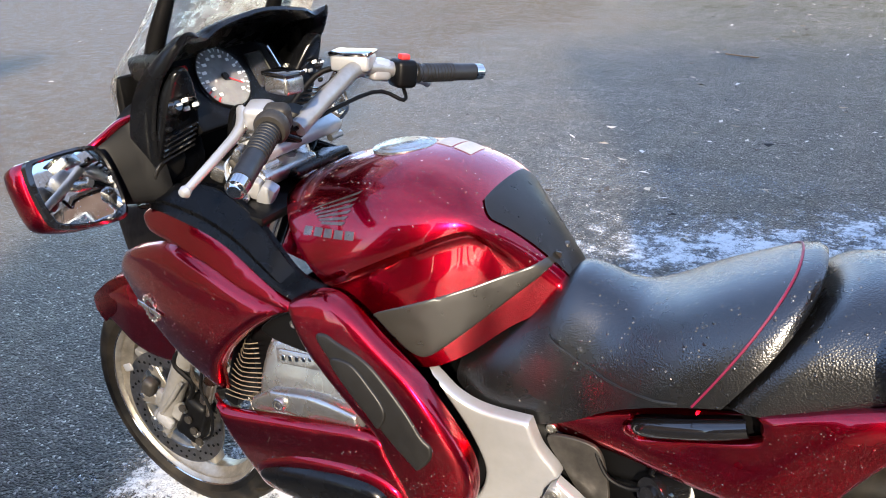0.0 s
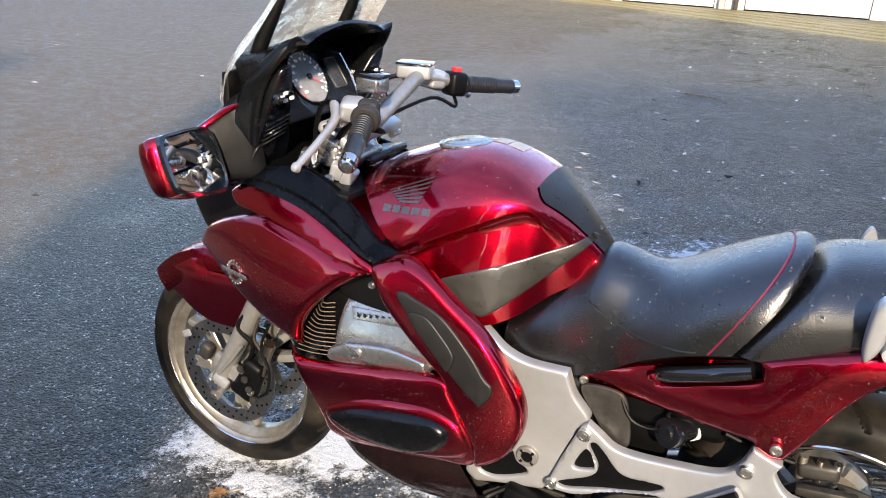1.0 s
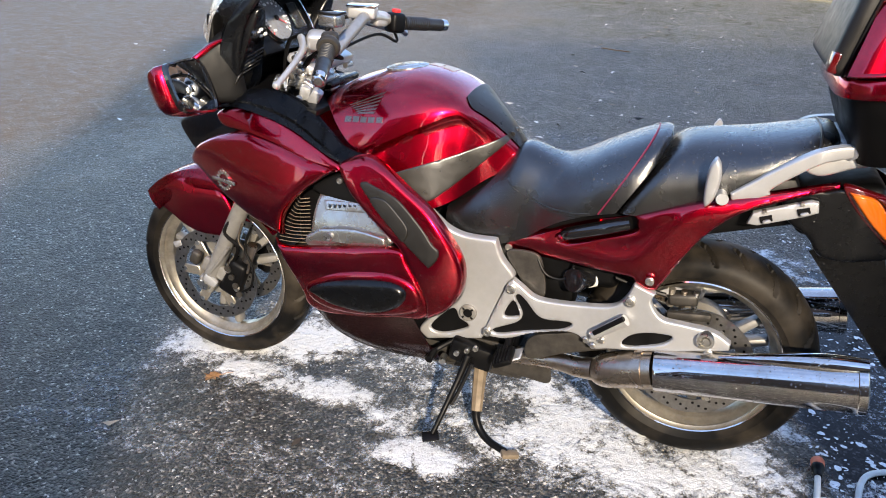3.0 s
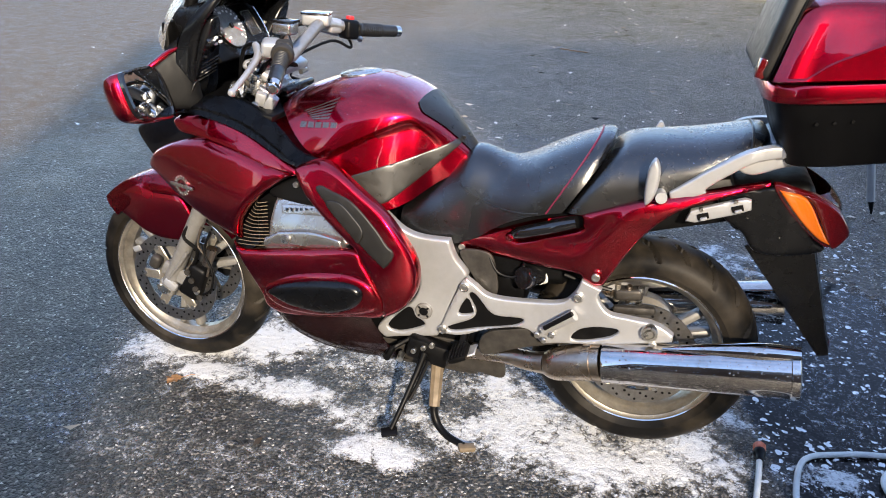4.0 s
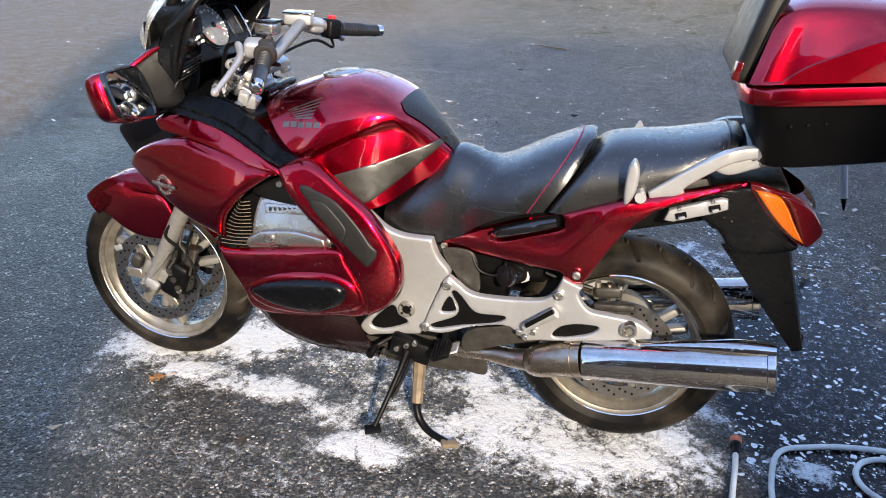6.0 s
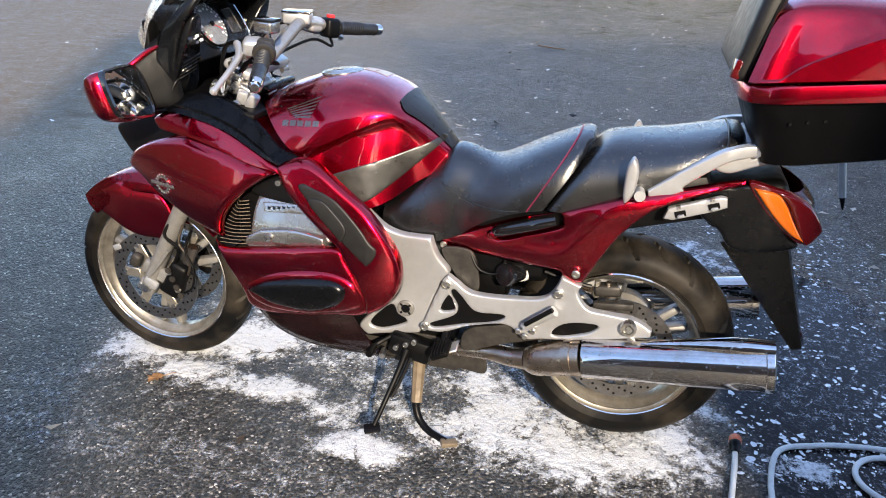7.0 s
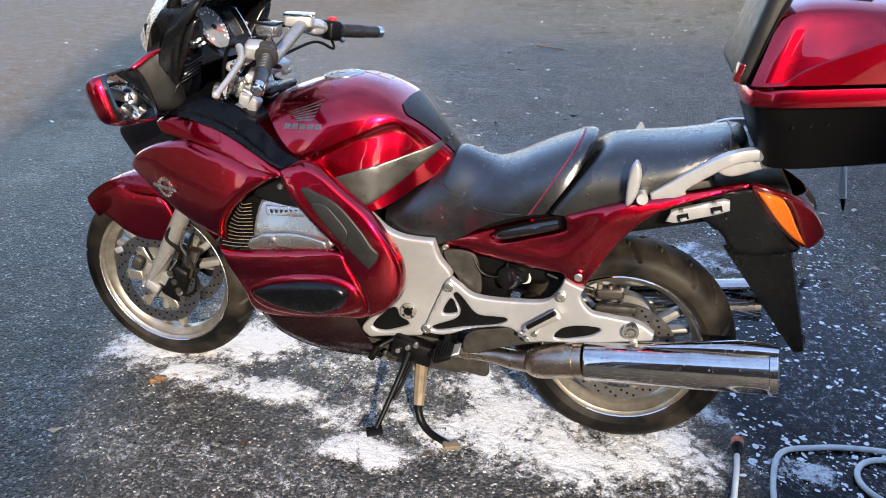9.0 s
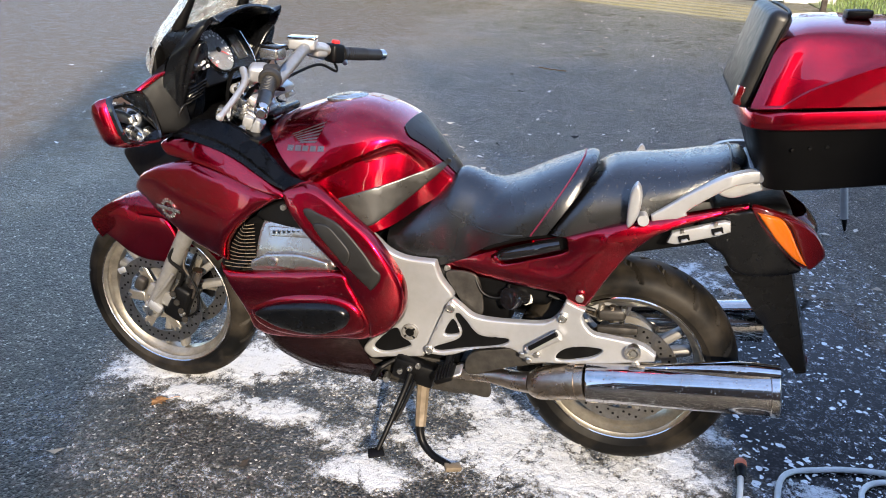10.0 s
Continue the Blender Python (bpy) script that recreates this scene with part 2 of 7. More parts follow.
def shell(outline, yf, thick=0.006, rim=0.008, holes=(), res=0.02, curve=7, sharp=(), bulge=0.0, flip=1):
    """A curved panel: the outline in x and z, laid on the surface y = yf(x, z), with a rolled rim and a real thickness.
    flip=-1 gives its twin for the other side."""
    loops = [np.array(curve_through(outline, curve, True, sharp))]
    for h in holes:
        loops.append(np.array(curve_through(h, curve, True)))
    verts, edges = [], []
    for lp in loops:
        o = len(verts)
        verts += [Vector(q) for q in lp]
        edges += [(o + i, o + (i + 1) % len(lp)) for i in range(len(lp))]
    nb = len(verts)
    lo, hi = loops[0].min(0), loops[0].max(0)
    def within(p):
        ok = inside_many(p, loops[0])
        for h in loops[1:]:
            ok &= ~inside_many(p, h)
        return ok
    gx, gz = np.meshgrid(np.arange(lo[0], hi[0], res), np.arange(lo[1], hi[1], res * 0.87), indexing="ij")
    gx = gx + np.where(np.arange(gx.shape[1]) % 2, res / 2, 0)[None]
    grid = np.stack([gx.ravel(), gz.ravel()], 1)
    grid = grid[within(grid)]
    if len(grid):
        grid = grid[dist_many(grid, loops) > max(res * 0.45, rim * 1.2)]
    verts += [Vector(q) for q in grid]
    for lp in loops:
        nrm = np.roll(lp, -1, axis=0) - np.roll(lp, 1, axis=0)
        nrm = np.stack([-nrm[:, 1], nrm[:, 0]], 1)
        nrm /= np.maximum(np.linalg.norm(nrm, axis=1), 1e-9)[:, None]
        for r in ([0.25 * rim, 0.6 * rim, rim] if rim > 0 else []):
            for s in (1, -1):
                w = lp + nrm * r * s
                w = w[within(w)]
                if len(w):
                    verts += [Vector(q) for q in w[dist_many(w, loops) > r * 0.93]]
    co, _, faces, _, _, _ = delaunay_2d_cdt(verts, edges, [], 0, 1e-5)
    cen = np.array([sum((np.array(co[i]) for i in f), np.zeros(2)) / len(f) for f in faces])
    keep = [f for f, ok in zip(faces, within(cen)) if ok]
    near = dist_many(np.array([tuple(c) for c in co]), loops)
    bm = bmesh.new()
    front, back = {}, {}
    for i, c in enumerate(co):
        d = float(near[i])
        y = yf(c[0], c[1])
        e = max(0.0, rim - d)
        y += rim - math.sqrt(max(rim * rim - e * e, 0.0)) if rim > 0 else 0.0
        if bulge:
            y -= bulge * (1 - math.exp(-d / 0.03))
        front[i] = bm.verts.new((c[0], y * flip, c[1]))
        back[i] = bm.verts.new((c[0], (yf(c[0], c[1]) + thick + rim) * flip, c[1]))
    count = {}
    for f in keep:
        bm.faces.new([front[i] for i in f])
        bm.faces.new([back[i] for i in reversed(f)])
        for a, b in zip(f, f[1:] + f[:1]):
            count[(a, b)] = count.get((a, b), 0) + 1
    for (a, b) in list(count):
        if (b, a) not in count:
            bm.faces.new((front[a], back[a], back[b], front[b]))
    loose = [v for v in bm.verts if not v.link_faces]
    bmesh.ops.delete(bm, geom=loose, context="VERTS")
    return bm


def flat(y):
    return lambda x, z: y


def tube(pts, r, n=10, smooth=5, caps=True, bm=None):
    """A round bar along the points; r is one radius or one for each point."""
    rs = r if isinstance(r, (list, tuple)) else [r] * len(pts)
    p = curve_through([(*q, s) for q, s in zip(pts, rs)], smooth) if smooth > 1 and len(pts) > 2 else [np.array((*q, s), float) for q, s in zip(pts, rs)]
    bm = bm or bmesh.new()
    rings, up = [], None
    for i, q in enumerate(p):
        d = Vector((p[min(i + 1, len(p) - 1)] - p[max(i - 1, 0)])[:3]).normalized()
        if up is None:
            up = d.orthogonal().normalized()
        up = (up - d * up.dot(d)).normalized()
        s = d.cross(up)
        rings.append([bm.verts.new(Vector(q[:3]) + (up * math.cos(a) + s * math.sin(a)) * float(q[3])) for a in (2 * math.pi * k / n for k in range(n))])
    for a, b in zip(rings, rings[1:]):
        for k in range(n):
            bm.faces.new((a[k], a[(k + 1) % n], b[(k + 1) % n], b[k]))
    if caps:
        bm.faces.new(list(reversed(rings[0])))
        bm.faces.new(rings[-1])
    return bm


def lathe(profile, n=48, m=None, bm=None, closed=False):
    """Turns (radius, along) pairs about the local y axis; m places it."""
    bm = bm or bmesh.new()
    m = m or Matrix.Identity(4)
    rings = []
    for k in range(n):
        a = 2 * math.pi * k / n
        rings.append([bm.verts.new(m @ Vector((r * math.cos(a), y, r * math.sin(a)))) for r, y in profile])
    q = len(profile)
    for k in range(n):
        a, b = rings[k], rings[(k + 1) % n]
        for i in range(q if closed else q - 1):
            if profile[i][0] == 0 and profile[(i + 1) % q][0] == 0:
                continue
            bm.faces.new((a[i], a[(i + 1) % q], b[(i + 1) % q], b[i]))
    bmesh.ops.remove_doubles(bm, verts=bm.verts, dist=1e-6)
    return bm


def rbox(size, m, bevel=0.004, seg=2, bm=None, taper=(1, 1)):
    """A box with rounded edges; taper shrinks its top in x and y."""
    bm2 = bmesh.new()
    bmesh.ops.create_cube(bm2, size=1.0)
    for v in bm2.verts:
        k = taper if v.co.z > 0 else (1, 1)
        v.co = Vector((v.co.x * size[0] * k[0], v.co.y * size[1] * k[1], v.co.z * size[2]))
    if bevel:
        bmesh.ops.bevel(bm2, geom=bm2.edges[:], offset=bevel, segments=seg, affect="EDGES", profile=0.5)
    bmesh.ops.transform(bm2, matrix=m, verts=bm2.verts)
    if bm is None:
        return bm2
    me = bpy.data.meshes.new("tmp")
    bm2.to_mesh(me)
    bm2.free()
    bm.from_mesh(me)
    bpy.data.meshes.remove(me)
    return bm


def loft(rings, close_ends=True, bm=None, wrap=True):
    bm = bm or bmesh.new()
    vs = [[bm.verts.new(q) for q in r] for r in rings]
    for a, b in zip(vs, vs[1:]):
        n = len(a)
        for k in range(n if wrap else n - 1):
            try:
                bm.faces.new((a[k], a[(k + 1) % n], b[(k + 1) % n], b[k]))
            except ValueError:
                pass
    if close_ends:
        for r in (list(reversed(vs[0])), vs[-1]):
            try:
                bm.faces.new(r)
            except ValueError:
                pass
    return bm


def table(*pairs):
    """A smooth function through (x, value) pairs."""
    xs, ys = [p[0] for p in pairs], [p[1] for p in pairs]

    def f(x):
        if x <= xs[0]:
            return ys[0]
        if x >= xs[-1]:
            return ys[-1]
        i = max(k for k in range(len(xs) - 1) if xs[k] <= x)
        t = (x - xs[i]) / (xs[i + 1] - xs[i])
        a, b = ys[i], ys[i + 1]
        ma = (ys[i + 1] - ys[i - 1]) / (xs[i + 1] - xs[i - 1]) if i > 0 else (b - a) / (xs[i + 1] - xs[i])
        mb = (ys[i + 2] - ys[i]) / (xs[i + 2] - xs[i]) if i + 2 < len(xs) else (b - a) / (xs[i + 1] - xs[i])
        h = xs[i + 1] - xs[i]
        return (2 * t ** 3 - 3 * t * t + 1) * a + (t ** 3 - 2 * t * t + t) * h * ma + (3 * t * t - 2 * t ** 3) * b + (t ** 3 - t * t) * h * mb
    return f


def aim(p, d, spin=0):
    """A pose at p whose y axis points along d."""
    return Matrix.Translation(p) @ Vector(d).normalized().to_track_quat("Y", "Z").to_matrix().to_4x4() @ pose(0, 0, 0, 0, spin, 0)


def bolt(parent, p, r=0.011, d=(0, -1, 0), h=0.0035, mat=None, hexed=True, name="bolt"):
    pr = [(0, h), (r * 0.45, h), (r * 0.5, h * 0.45), (r * 0.62, h * 0.45), (r * 0.66, h), (r * 0.92, h), (r, h * 0.8), (r, -0.006), (0, -0.006)] if hexed else \
        [(0, h), (r * 0.8, h), (r, h * 0.6), (r, -0.006), (0, -0.006)]
    return part(name, lathe(pr, 18, aim(p, d)), mat or STEEL, parent)


# ---- the motorcycle: front towards -x, its near side towards -y ----
bike = tagged(new("motorcycle"), "dark candy-red touring motorcycle, wet and foamy, on its centre stand", "motorcycle")
fair_w = table((0.1, 0.09), (0.2, 0.13), (0.3, 0.205), (0.4, 0.265), (0.5, 0.292), (0.6, 0.288), (0.7, 0.275), (0.8, 0.255), (0.86, 0.232), (0.93, 0.2), (1.05, 0.16))


def fair(off=0.0):
    """The fairing's side surface, moved out by off."""
    return lambda x, z: -(fair_w(z) + off - 0.55 * max(0, -0.3 - x) ** 2 - 2.0 * max(0, x - 0.05) ** 2)


def both(name, outline, yf, mat, parent, label="", **k):
    """A panel on the near side and its twin on the far side."""
    near = part(name, shell(outline, yf, **k), mat, parent, label)
    k2 = dict(k)
    k2["res"] = k.get("res", 0.02) * 2
    part(name, shell(outline, yf, flip=-1, **k2), mat, parent, label)
    return near


# wheels
def wheel(name, c, rim_r, rim_w, tyre_r, tyre_w, steer, grooves):
    m0 = pose(c[0], c[1], c[2], 0, 0, steer)
    w = rim_w / 2
    R = rim_r
    rim = lathe([(R - 0.001, -w), (R, -w + 0.003), (R - 0.004, -w + 0.010), (R - 0.016, -w + 0.018), (R - 0.020, -w * 0.35), (R - 0.020, w * 0.35),
                 (R - 0.016, w - 0.018), (R, w - 0.003), (R - 0.001, w), (R - 0.007, w), (R - 0.009, w - 0.004), (R - 0.015, w - 0.009), (R - 0.016, w - 0.016), (R - 0.026, w - 0.026), (R - 0.034, w * 0.3),
                 (R - 0.034, -w * 0.3), (R - 0.026, -w + 0.026), (R - 0.016, -w + 0.016), (R - 0.015, -w + 0.009), (R - 0.009, -w + 0.004), (R - 0.007, -w)], 96, m0, closed=True)
    ob = part(name, rim, ALLOY_DIRTY, bike, "cast alloy wheel dulled with road dirt")
    for sgn in (-1, 1):
        part("rim_lip", lathe([(R - 0.0065, sgn * (w + 0.0005)), (R - 0.004, sgn * (w + 0.0025)), (R - 0.001, sgn * (w + 0.0005)), (R - 0.004, sgn * (w - 0.003))], 96, m0, closed=True), CHROME, ob)
    # tyre with grooves cut into its crown
    n, prof = grooves * 18, 40
    bm = bmesh.new()
    rings = []
    th = tyre_r - R
    for k in range(n):
        a = 2 * math.pi * k / n
        ring = []
        for i in range(prof + 1):
            u = -1 + 2 * i / prof
            ang = u * 1.18 * math.pi / 2
            y = math.sin(ang) * tyre_w / 2 / math.sin(min(1.18 * math.pi / 2, math.pi / 2))
            r = R - 0.004 + (th + 0.004) * (0.5 + 0.5 * math.cos(u * math.pi)) ** 0.42 if abs(u) < 0.999 else R - 0.004
            if abs(u) > 0.9:
                y *= 1 - (abs(u) - 0.9) * 1.5
            if 0.04 < abs(u) < 0.66:
                ph = (a * grooves / (2 * math.pi) + 1.9 * abs(u) - 1.1 * u * u + (0.5 if u > 0 else 0)) % 1
                long = int(a * grooves / (2 * math.pi) + abs(u)) % 2
                if ph < 0.12 and abs(u) < (0.66 if long else 0.5):
                    r -= 0.009 * min(1, (0.66 - abs(u)) * 14, (abs(u) - 0.04) * 20)
            if abs(u) > 0.86:
                r += 0.0015 * (1 if abs(u) < 0.9 else 0)
            ring.append(bm.verts.new(m0 @ Vector((r * math.cos(a), y, r * math.sin(a)))))
        rings.append(ring)
    for k in range(n):
        a, b = rings[k], rings[(k + 1) % n]
        for i in range(prof):
            bm.faces.new((a[i], a[i + 1], b[i + 1], b[i]))
    part("tyre", bm, TYRE, ob, "worn black road tyre with grooved tread", smooth=35)
    part("hub", lathe([(0, -0.07), (0.045, -0.07), (0.055, -0.05), (0.05, 0), (0.055, 0.05), (0.045, 0.07), (0, 0.07)], 32, m0), ALLOY_DIRTY, ob)
    for k in range(3):
        for s in (-1, 1):
            a = 2 * math.pi * k / 3 + 0.5 + s * 0.17
            p, q = (m0 @ Vector((math.cos(b) * r, y, math.sin(b) * r)) for b, r, y in ((a - s * 0.1, 0.045, 0), (a, R - 0.036, 0)))
            mm = Matrix.Translation((p + q) / 2) @ (q - p).to_track_quat("Z", "Y").to_matrix().to_4x4()
            part("spoke", rbox((0.05, 0.03, (q - p).length), mm, 0.009, 2, taper=(0.75, 0.8)), FORKGREY, ob)
    return ob, m0


def disc(parent, m0, r, y, holes):
    o = part("brake_disc", lathe([(r, y - 0.0025), (r, y + 0.0025), (r * 0.74, y + 0.0025), (r * 0.74, y - 0.0025)], 72, m0, closed=True), DISC, parent, "drilled steel brake disc")
    part("disc_carrier", lathe([(r * 0.42, y - 0.002), (r * 0.42, y + 0.004), (r * 0.3, y + 0.006), (r * 0.3, y + 0.001)], 40, m0, closed=True), ALLOY_DIRTY, parent)
    for k in range(6):
        part("carrier_arm", rbox((r * 0.40, 0.006, 0.034), m0 @ pose(0, 0, 0, 0, 60 * k, 0) @ pose(r * 0.57, y, 0), 0.003, 1), ALLOY_DIRTY, parent)
    bm = bmesh.new()
    for k in range(holes):
        a = 2 * math.pi * k / holes
        rr = r * (0.80 + 0.13 * (k % 3) / 2)
        lathe([(0, -0.0005), (0.0038, -0.0005), (0.0038, 0.002), (0, 0.002)], 8, m0 @ Matrix.Translation((rr * math.cos(a), y - 0.003, rr * math.sin(a))), bm)
    part("drilling", bm, DARK, o)
    for k in range(6):
        a = 2 * math.pi * k / 6
        part("disc_button", lathe([(0, -0.004), (0.008, -0.004), (0.009, 0), (0.009, 0.006), (0, 0.006)], 12, m0 @ Matrix.Translation((r * 0.74 * math.cos(a), y, r * 0.74 * math.sin(a)))), STEEL, o)


fw, fm = wheel("front_wheel", (-0.745, 0, 0.3125), 0.245, 0.1, 0.3125, 0.122, -1.6, 24)
disc(fw, fm, 0.155, -0.075, 54)
disc(fw, fm, 0.155, 0.075, 54)
rw, rm = wheel("rear_wheel", (0.745, 0, 0.335), 0.232, 0.145, 0.318, 0.172, 0, 22)
disc(rw, rm, 0.158, -0.085, 54)
bm = bmesh.new()
for k, a in enumerate(np.linspace(-1.95, -1.65, 7)):
    rbox((0.011, 0.0015, 0.009), rm @ pose(0.257 * math.cos(a), -0.083, 0.257 * math.sin(a), 6, -math.degrees(a) - 90, 0), 0, 1, bm)
part("sidewall_print", bm, WHITEPRINT, rw.children[0], "row of white letter-sized marks")

# front fork and brakes
for s in (-1, 1):
    y = 0.105 * s
    part("fork_leg", tube([(-0.757, y, 0.285), (-0.745, y, 0.31), (-0.69, y, 0.42), (-0.625, y, 0.545), (-0.575, y, 0.64)], [0.021, 0.026, 0.0245, 0.026, 0.026], 16), FORKGREY, bike, "grey fork slider")
    part("fork_tube", tube([(-0.60, y, 0.59), (-0.50, y, 0.79), (-0.40, y, 1.0)], 0.022, 14), CHROME, bike)
    part("axle_clamp", rbox((0.06, 0.034, 0.05), pose(-0.757, y, 0.292, 0, 27, 0), 0.012, 3), FORKGREY, bike)
    part("brake_caliper", rbox((0.075, 0.05, 0.125), pose(-0.655, 0.098 * s, 0.33, 0, 25, 0), 0.014, 3, taper=(0.8, 0.9)), DARK, bike, "dark brake caliper grey with brake dust")
    part("caliper_bracket", rbox((0.12, 0.02, 0.05), pose(-0.705, 0.11 * s, 0.345, 0, 25, 0), 0.008, 2), FORKGREY, bike)
    part("hose_bracket", rbox((0.03, 0.006, 0.02), pose(-0.868, 0.092 * s, 0.405, 0, -25, 0), 0.004, 2), ALLOY, bike)
    part("caliper_body", rbox((0.036, 0.03, 0.05), pose(-0.795, 0.1 * s, 0.375, 0, 25, 0), 0.012, 3), BROWNDIRT, bike)
for s in (-1, 1):
    for d in (0, 0.03):
        bolt(bike, (-0.775 + d, 0.122 * s, 0.30 - d * 0.4), 0.009, (0, s, 0), name="pinch_bolt")
    bolt(bike, (-0.665, 0.122 * s, 0.36), 0.009, (0, s, 0), name="caliper_bolt")
    bolt(bike, (-0.64, 0.122 * s, 0.30), 0.009, (0, s, 0), name="caliper_bolt")
    part("brake_hose", tube([(-0.65, 0.11 * s, 0.39), (-0.62, 0.125 * s, 0.45), (-0.66, 0.13 * s, 0.5), (-0.6, 0.11 * s, 0.58), (-0.55, 0.1 * s, 0.66)], 0.006, 8), DARK, bike)
    part("brake_pipe", tube([(-0.6, 0.115 * s, 0.36), (-0.585, 0.12 * s, 0.42), (-0.615, 0.125 * s, 0.47), (-0.60, 0.12 * s, 0.53)], 0.0045, 8), PIPE, bike)
for s in (-1, 1):
    for k in range(4):
        part("caliper_piston", tube([(-0.662 + 0.012 * k, 0.126 * s, 0.37 - 0.028 * k), (-0.662 + 0.012 * k, 0.132 * s, 0.37 - 0.028 * k)], 0.010, 12, 1), BROWNDIRT, bike)
    part("link_arm", tube([(-0.735, 0.128 * s, 0.335), (-0.69, 0.13 * s, 0.39), (-0.655, 0.128 * s, 0.44)], 0.006, 8), FORKGREY, bike)
    part("pivot_lug", rbox((0.05, 0.018, 0.03), pose(-0.73, 0.125 * s, 0.315, 0, 35, 0), 0.008, 2), ALLOY, bike)
    part("secondary_cylinder", tube([(-0.60, 0.11 * s, 0.40), (-0.575, 0.112 * s, 0.46)], 0.016, 12, 1), PIPE, bike)
    part("brake_pipe", tube([(-0.61, 0.13 * s, 0.30), (-0.575, 0.135 * s, 0.33), (-0.57, 0.13 * s, 0.39), (-0.595, 0.125 * s, 0.45), (-0.57, 0.12 * s, 0.52)], 0.004, 8), DARK, bike)
part("front_axle", lathe([(0, -0.13), (0.016, -0.13), (0.018, -0.12), (0.018, 0.12), (0, 0.13)], 20, pose(-0.757, 0, 0.292)), STEEL, bike)
part("front_axle_sleeve", lathe([(0.03, -0.09), (0.034, -0.05), (0.034, 0.05), (0.03, 0.09)], 24, fm, closed=True), ALLOY_DIRTY, bike)

# front mudguard: an arched shell over the tyre
rings = []
for k in range(33):
    a = radians(38 + 98 * k / 32)
    t = abs(k / 16 - 1)
    w = 0.078 - 0.02 * max(0, t - 0.6)
    r0 = 0.333
    ring = []
    for i in range(17):
        u = -1 + i / 8
        yy = w * math.sin(u * math.pi / 2 * 0.98) if abs(u) < 0.7 else w * (0.89 + 0.1 * min(1, (abs(u) - 0.7) / 0.1)) * (1 if u > 0 else -1)
        rr = r0 + 0.022 * math.cos(u * math.pi / 2) - max(0, abs(u) - 0.55) * 0.13
        ring.append(Vector((-0.745 - rr * math.cos(math.pi - a) * -1 * -1, yy, 0.3125 + rr * math.sin(a))))
    rings.append(ring)
bm = loft([[Vector((-0.745 + (q.x + 0.745), q.y, q.z)) for q in r] for r in rings], False, wrap=False)
bmesh.ops.solidify(bm, geom=bm.faces[:], thickness=0.004)
part("front_mudguard", bm, RED, bike, "glossy red front mudguard")
both("mudguard_blade", [(-0.975, 0.527), (-0.935, 0.575), (-0.865, 0.622), (-0.80, 0.64), (-0.745, 0.635), (-0.69, 0.6), (-0.655, 0.53), (-0.675, 0.46), (-0.725, 0.45), (-0.808, 0.455), (-0.907, 0.50)], lambda x, z: -0.082 + 0.35 * max(0, z - 0.59) + 0.18 * max(0, -0.85 - x), RED, bike, rim=0.012, thick=0.004, sharp=(0,))

# fairing panels, both sides
LOBE = [(-0.735, 0.735), (-0.702, 0.776), (-0.64, 0.81), (-0.563, 0.838), (-0.502, 0.853), (-0.462, 0.85), (-0.385, 0.837), (-0.313, 0.816), (-0.244, 0.799), (-0.208, 0.79),
        (-0.243, 0.773), (-0.291, 0.738), (-0.324, 0.707), (-0.35, 0.676), (-0.372, 0.636), (-0.382, 0.58), (-0.444, 0.598), (-0.494, 0.612), (-0.557, 0.639), (-0.638, 0.677), (-0.688, 0.703), (-0.724, 0.716)]
def lobe_y(x, z):
    """The bulging fairing side, rolled under towards its lower edge."""
    low = max(0.0, 0.765 - 0.28 * (x + 0.5) - z)
    return fair(0.010)(x, z) + 1.25 * low * low


lobe = both("fairing_side", LOBE, lobe_y, RED, bike, "rounded dark red fairing side with a chrome emblem", rim=0.022, thick=0.004, sharp=(9, 15))
STRIP = [(-0.63, 0.875), (-0.584, 0.9), (-0.522, 0.916), (-0.45, 0.907), (-0.382, 0.889), (-0.289, 0.847), (-0.205, 0.805), (-0.196, 0.788), (-0.249, 0.79), (-0.317, 0.803), (-0.39, 0.825), (-0.468, 0.838), (-0.53, 0.846), (-0.60, 0.85)]
both("fairing_rail", STRIP, fair(0.0), RED, bike, rim=0.012, thick=0.01, sharp=(6, 7))
# maroon hollow below the mirror; its shade is put into a black panel
both("fairing_duct", [(-0.83, 0.81), (-0.70, 0.865), (-0.60, 0.885), (-0.50, 0.88), (-0.48, 0.835), (-0.56, 0.82), (-0.66, 0.78), (-0.72, 0.745), (-0.78, 0.765)], fair(-0.035), DARK, bike, rim=0.01, thick=0.004)
LEG = [(-0.206, 0.8), (-0.194, 0.82), (-0.139, 0.836), (-0.088, 0.821), (-0.02, 0.776), (0.047, 0.73), (0.096, 0.678), (0.136, 0.618), (0.151, 0.567), (0.147, 0.515), (0.12, 0.465), (0.079, 0.43), (0.056, 0.425),
       (0.053, 0.481), (0.03, 0.531), (0.001, 0.576), (-0.021, 0.614), (-0.063, 0.647), (-0.122, 0.696), (-0.174, 0.747)]
both("fairing_leg", LEG, fair(0.012), RED, bike, "glossy red slanting fairing panel", rim=0.016, thick=0.02, res=0.016)
both("knee_pad", [(-0.138, 0.771), (-0.122, 0.780), (-0.097, 0.772), (-0.031, 0.747), (0.036, 0.688), (0.07, 0.647), (0.088, 0.631), (0.086, 0.607), (0.065, 0.582), (0.055, 0.588), (-0.009, 0.641), (-0.111, 0.739)], fair(0.016), PADGREY, bike, "grey rubber knee pad", rim=0.005, thick=0.002)
